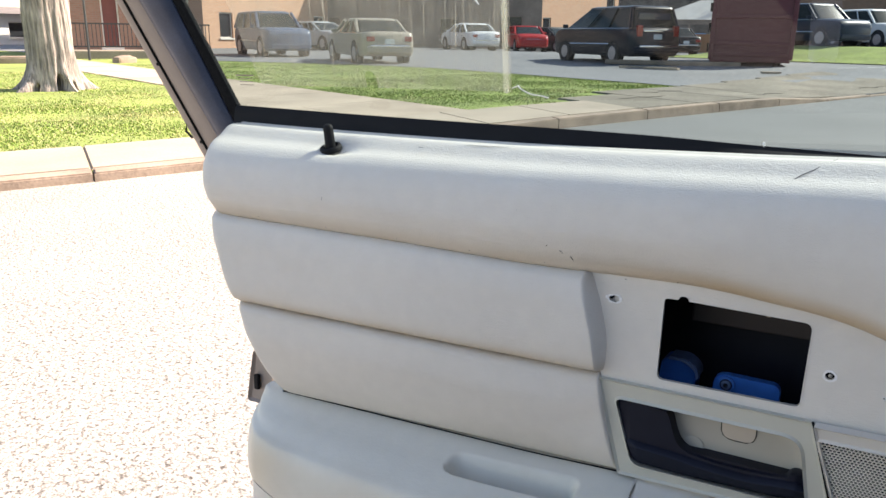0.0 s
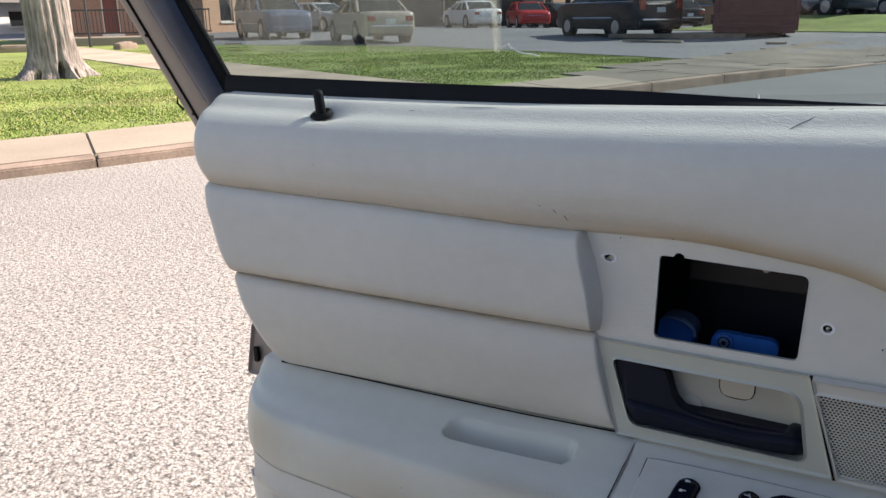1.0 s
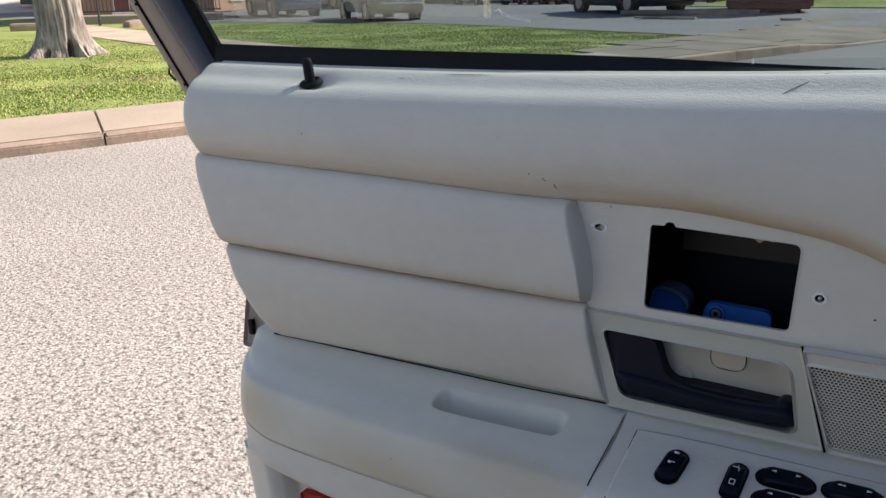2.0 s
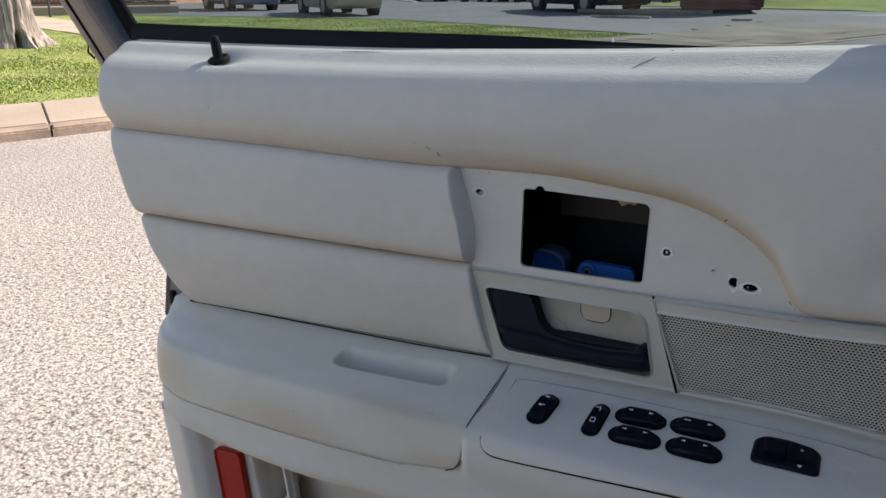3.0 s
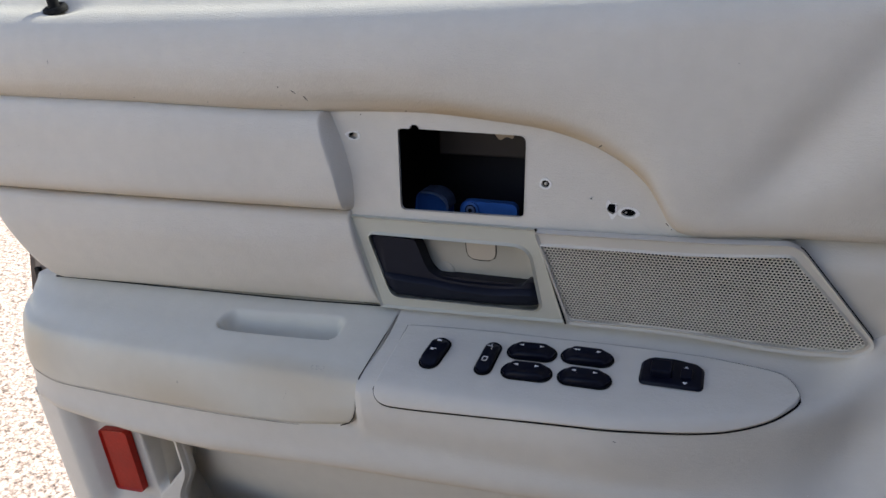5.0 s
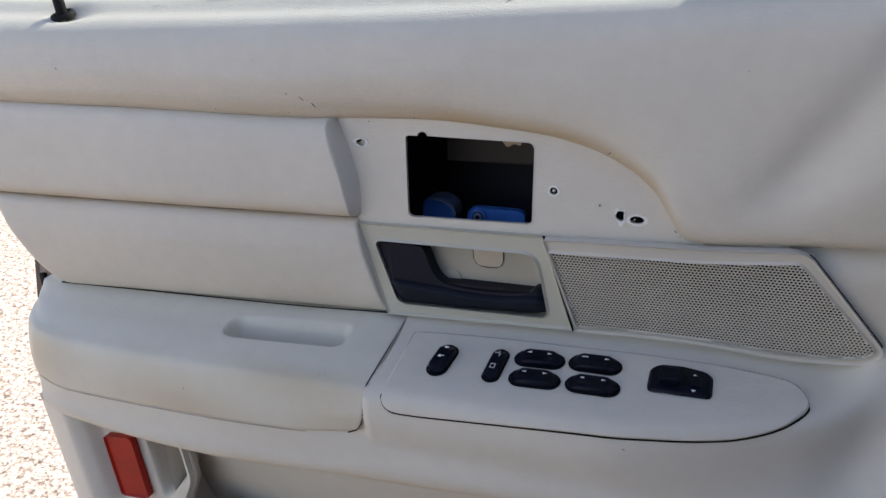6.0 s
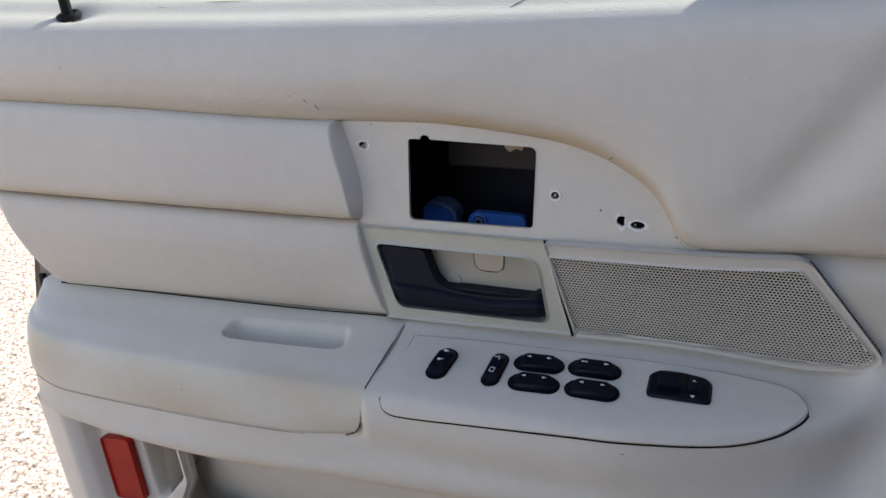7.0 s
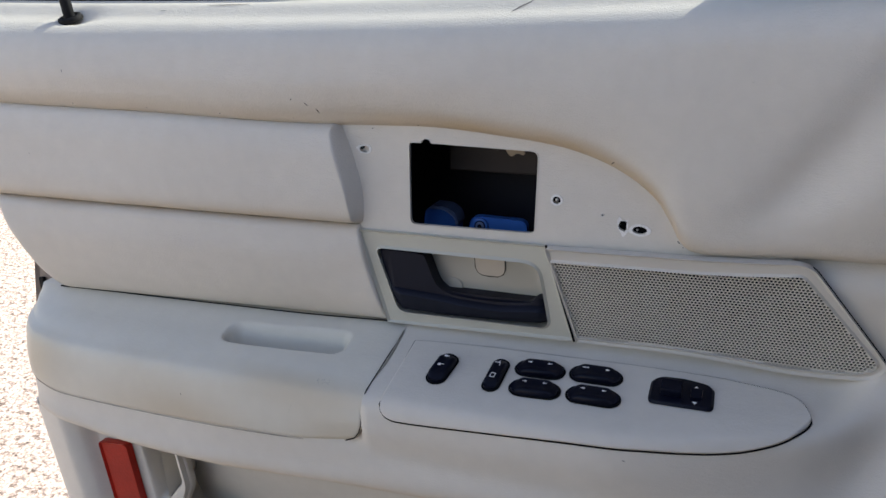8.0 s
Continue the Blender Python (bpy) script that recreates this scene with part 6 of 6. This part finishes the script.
bf = tagged(new("blue_frame"), "bright blue pipe frame standing on the asphalt", "frame")
bf.matrix_basis = Matrix.Translation(at(48.5, 27.9)) @ Matrix.Rotation(radians(12), 4, "Z")
BLUE_PAINT = material("bright blue paint", (0.05, 0.25, 0.62), 0.5, vary=0.08)
part("rail", tube([(-1.2, 0, 1.25), (1.2, 0, 1.25)], 0.05, 8), BLUE_PAINT, bf)
part("leg", tube([(-1.2, 0, 0), (-1.2, 0, 1.25)], 0.05, 8), BLUE_PAINT, bf)
part("leg", tube([(1.2, 0, 0), (1.2, 0, 1.25)], 0.05, 8), BLUE_PAINT, bf)

# dumpster
MAROON = material("faded maroon dumpster paint", (0.11, 0.016, 0.026), 0.5, vary=0.12, grain=0.8)
dump = tagged(new("dumpster"), "large maroon steel roll-off dumpster with ribs", "dumpster")
dump.matrix_basis = Matrix.Translation(at(21.85, 7.2)) @ Matrix.Rotation(radians(12.5), 4, "Z") @ Matrix.Diagonal((1.02, 1.0, 1.1, 1))
part("box", box((2.3, 5.6, 2.28), (0, 2.8, 1.24), 0.02), MAROON, dump)
part("door_panel", box((2.22, 0.05, 2.2), (0, -0.03, 1.22), 0.01), MAROON, dump)
for zz in (0.32, 0.62, 1.35, 2.3):
    part("rib", box((2.34, 0.10, 0.10), (0, -0.07, zz), 0.02), MAROON, dump)
for x in (-1.14, 1.14):
    part("corner_post", box((0.14, 0.14, 2.2), (x, -0.05, 1.28), 0.02), MAROON, dump)
for x in (-0.8, 0.8):
    part("wheel", lathe([(0.0, -0.1), (0.13, -0.1), (0.13, 0.1), (0.0, 0.1)], 14, Matrix.Translation((x, 0.15, 0.13)) @ Matrix.Rotation(radians(90), 4, "Y")), RUBBER, dump)
for k in range(4):
    part("hinge", lathe([(0.05, -0.12), (0.05, 0.12)], 10, Matrix.Translation((-1.22, -0.08, 0.5 + 0.55 * k))), RUBBER, dump)
WOOD = material("weathered scrap wood", (0.34, 0.27, 0.20), 0.9, vary=0.2, grain=6)
for i, (s, n, turn, l_) in enumerate(((18.6, 8.6, 20, 1.7), (18.3, 7.9, -12, 1.1), (18.9, 4.3, 30, 0.5))):
    bd = part("scrap_board", box((l_, 0.16, 0.05), (0, 0, 0.04), 0.006), WOOD, None)
    bd.matrix_basis = Matrix.Translation(at(s, n)) @ Matrix.Rotation(radians(turn), 4, "Z")
    tagged(bd, "weathered board lying by the dumpster", "board", "scrap boards")
kr = part("wheel_stop", box((4.2, 0.35, 0.14), (0, 0, 0.07), 0.03), KERB, None)
kr.matrix_basis = Matrix.Translation(at(20.6, 9.2)) @ Matrix.Rotation(radians(10), 4, "Z")
tagged(kr, "long low concrete wheel stop on the asphalt", "wheel stop")
LINE = material("worn white lot paint", (0.55, 0.55, 0.53), 0.9, vary=0.25, grain=5)
for i in range(4):
    pts = [at(22.6 + 0.2 * i, 4.4 - 1.5 * i), at(22.75 + 0.2 * i, 4.4 - 1.5 * i), at(25.3, 4.0 - 1.5 * i), at(25.2, 3.85 - 1.5 * i)]
    bm = bmesh.new()
    bm.faces.new([bm.verts.new(p + Vector((0, 0, 0.006))) for p in pts])
    tagged(part("lot_line", bm, LINE, None), "worn white parking bay line", "road marking", "bay lines", "structure")


# ---- parked vehicles ----
TYRE = material("tyre rubber", (0.02, 0.02, 0.021), 0.85, vary=0.15)
RIM = material("silver wheel rim", (0.42, 0.42, 0.43), 0.4, metal=0.6, vary=0.1)
CHROME = material("chrome trim", (0.75, 0.75, 0.76), 0.15, metal=1.0, vary=0.05)
LAMP_RED = material("red tail lamp", (0.32, 0.015, 0.012), 0.2, vary=0.1, coat=0.5)
LAMP_CLEAR = material("clear headlamp", (0.65, 0.67, 0.7), 0.12, metal=0.3, vary=0.05)
CAR_GLASS = material("dark car window", (0.02, 0.026, 0.024), 0.10, vary=0.05, spec=0.15)
REAR_GLASS = material("sky reflecting rear glass", (0.05, 0.065, 0.085), 0.08, vary=0.05, spec=0.6)
UNDER = material("black underbody", (0.012, 0.012, 0.012), 0.9, vary=0.1)
PLATE_M = material("pale plate", (0.6, 0.62, 0.6), 0.5, vary=0.05)


def vehicle(label, category, place, turn, paint, L, W, H, belt, hood, boot, glass_low, roof_line, wheel=0.33):
    """hood, boot: heights of nose and tail; glass_low and roof_line: where the cabin's foot and roof begin and end along x."""
    v = tagged(new(category.replace(" ", "_")), label, category)
    v.matrix_basis = Matrix.Translation(place) @ Matrix.Rotation(radians(turn), 4, "Z")
    half, low = W / 2, 0.24
    a0, a1 = glass_low
    r0, r1 = roof_line
    deck = spline((-L / 2, boot - 0.13), (-L / 2 + 0.12, boot), (max(a0, -L / 2 + 0.2), belt - 0.005), (a1, belt), (L / 2 - 0.35, hood), (L / 2 - 0.08, hood - 0.10), (L / 2, hood - 0.26))
    rows = []
    for x in [*np.linspace(-L / 2, -L / 2 + 0.3, 5), *np.linspace(-L / 2 + 0.5, L / 2 - 0.5, 14), *np.linspace(L / 2 - 0.35, L / 2, 6)]:
        e = min(L / 2 - abs(x), 0.5) / 0.5
        hw = half * (0.80 + 0.20 * math.sqrt(max(e, 0) * (2 - e)))
        zl = low + 0.10 * (1 - min(e * 2.5, 1))
        d = deck(x)
        side = [(0.0, zl), (hw * 0.92, zl), (hw * 0.985, zl + 0.10), (hw, zl * 0.5 + d * 0.5), (hw * 0.985, d - 0.16), (hw * 0.955, d - 0.05), (hw * 0.86, d), (hw * 0.5, d + 0.015), (0.0, d + 0.02)]
        rows.append([(x, y, z) for y, z in side] + [(x, -y, z) for y, z in side[-2:0:-1]])
    bm = sheet(rows, closed=True)
    bm.verts.ensure_lookup_table()
    n = len(rows[0])
    bm.faces.new([bm.verts[i] for i in range(n)])
    bm.faces.new([bm.verts[len(bm.verts) - n + i] for i in range(n)])
    bmesh.ops.recalc_face_normals(bm, faces=bm.faces[:])
    body = smooth(part("body", bm, paint, v), 45)

    def ringline(x0, x1, hw, z):
        pts = rounded([(x0, -hw), (x1, -hw * 0.90), (x1, hw * 0.90), (x0, hw)], 0.16, 4)
        return [(x, y, z) for x, y in pts]

    levels = []
    for f in (0.0, 0.35, 0.7, 0.93):
        levels.append(ringline(a0 + (r0 - a0) * f, a1 + (r1 - a1) * f, half * (0.93 - 0.17 * f), belt - 0.03 + (H - 0.05 - belt + 0.03) * f))
    smooth(part("windows", sheet(levels, closed=True), CAR_GLASS, v, "dark tinted windows"), 60)
    tops = [ringline(r0 - 0.05, r1 + 0.06, half * 0.79, H - 0.10), ringline(r0 - 0.02, r1 + 0.03, half * 0.775, H - 0.045), ringline(r0 + 0.12, r1 - 0.12, half * 0.66, H - 0.006), ringline(r0 + 0.4, r1 - 0.5, half * 0.4, H)]
    bm = sheet(tops, closed=True)
    bm.verts.ensure_lookup_table()
    n = len(tops[0])
    bm.faces.new([bm.verts[3 * n + i] for i in range(n)])
    bmesh.ops.recalc_face_normals(bm, faces=bm.faces[:])
    smooth(part("roof", bm, paint, v), 50)
    mids = [0.0, 0.36, 0.70, 1.0] if L < 4.95 or H < 1.6 else [0.0, 0.30, 0.62]
    for sgn in (-1, 1):
        for k in mids:
            lo = (a0 + 0.10 + (a1 - a0 - 0.16) * k, sgn * half * 0.925, belt - 0.02)
            hi = (r0 + 0.06 + (r1 - r0 - 0.10) * k, sgn * half * 0.775, H - 0.07)
            part("pillar", tube([lo, hi], 0.030 if 0 < k < 1 else 0.06, 6), CAR_GLASS if H > 1.8 and k > 0 else paint, v)
        part("belt_trim", tube([(a0 + 0.1, sgn * half * 0.945, belt - 0.02), (a1 - 0.1, sgn * half * 0.935, belt - 0.02)], 0.014, 6), CHROME, v)
        part("side_moulding", tube([(-L * 0.25, sgn * half * 1.0, 0.62), (L * 0.23, sgn * half * 1.0, 0.60)], 0.022, 6), CHROME if H > 1.6 else paint, v)
        part("mirror", box((0.12, 0.18, 0.13), (a1 - 0.35, sgn * (half + 0.05), belt + 0.05), 0.03), paint, v)
        part("tail_light", box((0.10, 0.26 if H < 1.6 else 0.2, 0.15 if H < 1.6 else 0.34), (-L / 2 + 0.03, sgn * half * 0.70, boot - 0.22 if H < 1.6 else belt - 0.10), 0.02), LAMP_RED, v)
        part("headlight", box((0.30, 0.30, 0.15), (L / 2 - 0.20, sgn * half * 0.68, hood - 0.21), 0.04), LAMP_CLEAR, v)
        for wx in (-L * 0.295, L * 0.305):
            wm = Matrix.Translation((wx, sgn * (half - 0.10), wheel)) @ Matrix.Rotation(radians(90), 4, "X")
            part("wheel_arch", lathe([(wheel + 0.075, -0.115), (wheel + 0.075, 0.102), (0, 0.102)], 22, wm if sgn < 0 else wm @ Matrix.Rotation(math.pi, 4, "X")), UNDER, v)
            wl = part("wheel", lathe([(0.05, 0.06), (0.10, 0.11), (0.07, 0.125), (0, 0.125)], 12, wm if sgn < 0 else wm @ Matrix.Rotation(math.pi, 4, "X")), RIM, v)
            part("tyre", lathe([(wheel * 0.62, -0.10), (wheel * 0.95, -0.11), (wheel, -0.07), (wheel, 0.09), (wheel * 0.95, 0.115), (wheel * 0.66, 0.112)], 24, wm if sgn < 0 else wm @ Matrix.Rotation(math.pi, 4, "X")), TYRE, wl)
            rim = lathe([(wheel * 0.66, 0.113), (wheel * 0.62, 0.118), (wheel * 0.56, 0.104), (wheel * 0.2, 0.106)], 24)
            for k in range(7):
                a = 2 * math.pi * k / 7
                bmesh.ops.create_cube(rim, size=1, matrix=Matrix.Rotation(a, 4, "Z") @ Matrix.Translation((wheel * 0.34, 0, 0.112)) @ Matrix.Diagonal((wheel * 0.55, wheel * 0.13, 0.018, 1)))
            bmesh.ops.transform(rim, matrix=wm if sgn < 0 else wm @ Matrix.Rotation(math.pi, 4, "X"), verts=rim.verts[:])
            part("rim", rim, RIM, wl)
    part("rear_bumper", box((0.22, W * 0.86, 0.20), (-L / 2 + 0.06, 0, 0.46), 0.06), paint, v)
    part("bumper_strip", box((0.05, W * 0.72, 0.07), (-L / 2 - 0.05, 0, 0.56), 0.02), CHROME, v)
    part("front_bumper", box((0.22, W * 0.84, 0.22), (L / 2 - 0.07, 0, 0.40), 0.06), paint, v)
    part("grille", box((0.06, W * 0.46, 0.18), (L / 2 - 0.035, 0, hood - 0.30), 0.02), CHROME if paint.name.startswith("red") else UNDER, v)
    part("number_plate", box((0.02, 0.32, 0.16), (-L / 2 - 0.005, 0, boot - 0.30 if H < 1.6 else 0.86), 0.005), PLATE_M, v)
    if H > 1.6:
        part("rear_window", box((0.03, W * 0.62, 0.42), (a0 + 0.01 + (r0 - a0) * 0.45, 0, belt + 0.26), 0.04), REAR_GLASS, v, "sky reflecting rear window")
        part("tailgate_trim", box((0.03, W * 0.55, 0.05), (-L / 2 - 0.005, 0, belt - 0.10), 0.01), CHROME, v)
    return v


def paint(name, colour, rough=0.35):
    return material(name, colour, rough, vary=0.05, grain=2, coat=0.08, spec=0.25)


SEDAN = dict(L=4.85, W=1.82, H=1.45, belt=0.98, hood=0.92, boot=1.0, glass_low=(-1.75, 1.25), roof_line=(-1.05, 0.35))
VAN = dict(L=5.15, W=2.0, H=1.84, belt=1.14, hood=1.08, boot=1.14, glass_low=(-2.45, 1.85), roof_line=(-2.22, 0.45))
SUVS = dict(L=4.75, W=1.92, H=1.78, belt=1.12, hood=1.08, boot=1.12, glass_low=(-2.3, 1.15), roof_line=(-2.0, 0.45), wheel=0.37)


def park(label, category, x, y, turn, paint_, spec):
    rel = Vector((x, y, 0)) - ORIGIN
    s, n = rel.dot(ALONG), rel.dot(ACROSS)
    return vehicle(label, category, at(s, n), turn, paint_, **spec)


park("dark navy minivan with chrome trim parked on the lot", "minivan", -8.9, 26.5, 142, paint("navy paint", (0.012, 0.016, 0.024)), VAN)
park("tan four door sedan parked behind the lawn", "sedan", -16.2, 21.9, 143, paint("tan metallic paint", (0.36, 0.31, 0.25)), SEDAN)
park("silver blue sport utility vehicle facing the street", "suv", -22.9, 24.3, -29, paint("silver blue paint", (0.09, 0.12, 0.18)), SUVS)
park("silver sedan parked beside the brick wall", "sedan", -27.5, 33.0, -14, paint("silver paint", (0.42, 0.43, 0.44)), SEDAN)
park("white sedan parked by the brown siding", "sedan", -21.4, 38.8, 141, paint("white paint", (0.74, 0.74, 0.73)), SEDAN)
park("red sedan with a bright chrome grille", "sedan", -19.4, 42.0, -54, paint("red paint", (0.40, 0.02, 0.018)), SEDAN)
park("dark grey sedan in the shade", "sedan", -19.1, 45.5, -30, paint("dark grey paint", (0.05, 0.045, 0.045)), SEDAN)
park("black sedan parked under the carport edge", "sedan", -11.45, 44.0, 125, paint("black paint", (0.014, 0.014, 0.016)), SEDAN)
park("dark blue sport utility vehicle above the grass strip", "suv", -3.63, 37.1, -39, paint("dark blue paint", (0.02, 0.03, 0.05)), SUVS)
park("white sport utility vehicle above the grass strip", "suv", -1.57, 43.3, -45, paint("white suv paint", (0.7, 0.7, 0.69)), SUVS)
park("black pickup sized wagon at the end of the row", "suv", 1.2, 53.0, -24, paint("black wagon paint", (0.02, 0.02, 0.024)), SUVS)


# far woods: a bare, uneven belt of trees on the horizon
WOODS = material("far bare woods", (0.13, 0.115, 0.10), 0.95, vary=0.35, grain=0.25, fine=0.3, fine_scale=1.2)
rows = []
for i in range(181):
    a = radians(60 + i * 0.85)
    c = Vector((math.cos(a), math.sin(a), 0)) * 130
    h = 8.5 - 4.5 * step(115, 150, 60 + i * 0.85) + 1.6 * noise.noise((i * 0.35, 0, 0)) + 1.2 * noise.noise((i * 1.3, 5, 0))
    rows.append([(c.x, c.y, -1.0), (c.x, c.y, h * 0.6), (c.x * 1.01, c.y * 1.01, h)])
tagged(part("backdrop", sheet(rows), WOODS, None), "grey bare woods far beyond the houses", "woods", kind="structure")


# ---- the car that the door hangs on: it stands beside and behind the camera ----
BODY = DOOR.inverted() @ Matrix.Translation((0.885, 0.06, 0.0)) @ Matrix(((-0.42, 0.91, 0, 0), (-0.91, -0.42, 0, 0), (0, 0, 1, 0), (0, 0, 0, 1)))


def panel(name, bm, mat_):
    bmesh.ops.transform(bm, matrix=BODY, verts=bm.verts[:])
    return part(name, bm, mat_, door)


SEAT = material("beige seat cloth", (0.42, 0.38, 0.32), 0.9, vary=0.1, grain=12, bump=0.3, bump_scale=300)
CARPET = material("dark cabin carpet", (0.05, 0.045, 0.04), 0.95, vary=0.2, grain=20)
panel("hinge_pillar", box((0.16, 0.12, 0.72), (-0.02, 0.07, 0.64), 0.02), SHELL)
panel("front_wing", loft([(-1.5, 0.0, 0.34), (-0.10, 0.0, 0.30), (-0.10, 0.0, 0.93), (-1.5, 0.06, 0.80)], [(-1.5, 0.20, 0.34), (-0.10, 0.16, 0.30), (-0.10, 0.22, 0.98), (-1.5, 0.26, 0.86)]), SHELL)
panel("bonnet", loft([(-1.5, 0.27, 0.86), (-0.10, 0.23, 0.98), (-0.10, 1.55, 0.98), (-1.5, 1.5, 0.86)], [(-1.5, 0.27, 0.83), (-0.10, 0.23, 0.95), (-0.10, 1.55, 0.95), (-1.5, 1.5, 0.83)]), SHELL)
panel("sill", box((2.6, 0.14, 0.14), (1.25, 0.07, 0.31), 0.03), SHELL)
panel("floor", box((2.6, 1.6, 0.05), (1.25, 0.9, 0.27)), CARPET)
panel("firewall", box((0.06, 1.6, 0.62), (-0.05, 0.95, 0.60)), CARPET)
panel("windscreen_pillar", tube([(0.0, 0.10, 0.98), (0.35, 0.22, 1.25), (0.62, 0.32, 1.42)], 0.035, 10), SHELL)
panel("centre_pillar", tube([(1.18, 0.06, 0.36), (1.18, 0.08, 0.95), (1.16, 0.30, 1.42)], 0.05, 10), SHELL)
panel("rear_door", loft([(1.26, 0.0, 0.36), (2.2, 0.0, 0.36), (2.3, 0.03, 0.96), (1.26, 0.03, 0.96)], [(1.26, 0.14, 0.36), (2.2, 0.14, 0.36), (2.3, 0.12, 0.96), (1.26, 0.12, 0.96)]), SHELL)
panel("roof", loft([(0.62, 0.30, 1.42), (2.2, 0.30, 1.42), (2.2, 1.5, 1.42), (0.62, 1.5, 1.42)], [(0.62, 0.36, 1.46), (2.2, 0.36, 1.46), (2.2, 1.44, 1.46), (0.62, 1.44, 1.46)]), SHELL)
panel("seat", box((0.55, 0.55, 0.22), (0.80, 0.60, 0.48), 0.07), SEAT)
panel("seat_back", box((0.18, 0.55, 0.62), (1.12, 0.60, 0.85), 0.07), SEAT)
for z in (0.45, 0.80):
    panel("hinge", lathe([(0.018, -0.05), (0.018, 0.05)], 12, Matrix.Translation((-0.035, -0.03, z))), SHELL)
panel("wheel", lathe([(0.0, -0.1), (0.30, -0.1), (0.33, -0.06), (0.33, 0.08), (0.2, 0.10), (0, 0.08)], 24, Matrix.Translation((-0.75, 0.14, 0.33)) @ Matrix.Rotation(radians(90), 4, "X")), TYRE)
panel("wheel", lathe([(0.0, -0.1), (0.30, -0.1), (0.33, -0.06), (0.33, 0.08), (0.2, 0.10), (0, 0.08)], 24, Matrix.Translation((2.15, 0.14, 0.33)) @ Matrix.Rotation(radians(90), 4, "X")), TYRE)
panel("dashboard", box((0.40, 1.5, 0.30), (0.12, 0.95, 0.84), 0.08), CARPET)
panel("far_side", box((2.6, 0.10, 0.66), (1.15, 1.68, 0.63), 0.03), SHELL)
panel("far_window", loft([(0.1, 1.66, 0.96), (2.3, 1.66, 0.96), (2.2, 1.48, 1.42), (0.65, 1.48, 1.42)], [(0.1, 1.68, 0.96), (2.3, 1.68, 0.96), (2.2, 1.50, 1.42), (0.65, 1.50, 1.42)]), CAR_GLASS)
panel("rear_bulkhead", loft([(2.3, 0.06, 0.3), (2.3, 1.66, 0.3), (2.2, 1.46, 1.42), (2.2, 0.34, 1.42)], [(2.4, 0.06, 0.3), (2.4, 1.66, 0.3), (2.3, 1.46, 1.42), (2.3, 0.34, 1.42)]), CARPET)
panel("windscreen", loft([(-0.02, 0.16, 0.98), (-0.02, 1.62, 0.98), (0.62, 1.46, 1.42), (0.62, 0.34, 1.42)], [(-0.04, 0.16, 0.99), (-0.04, 1.62, 0.99), (0.60, 1.46, 1.43), (0.60, 0.34, 1.43)]), CAR_GLASS)
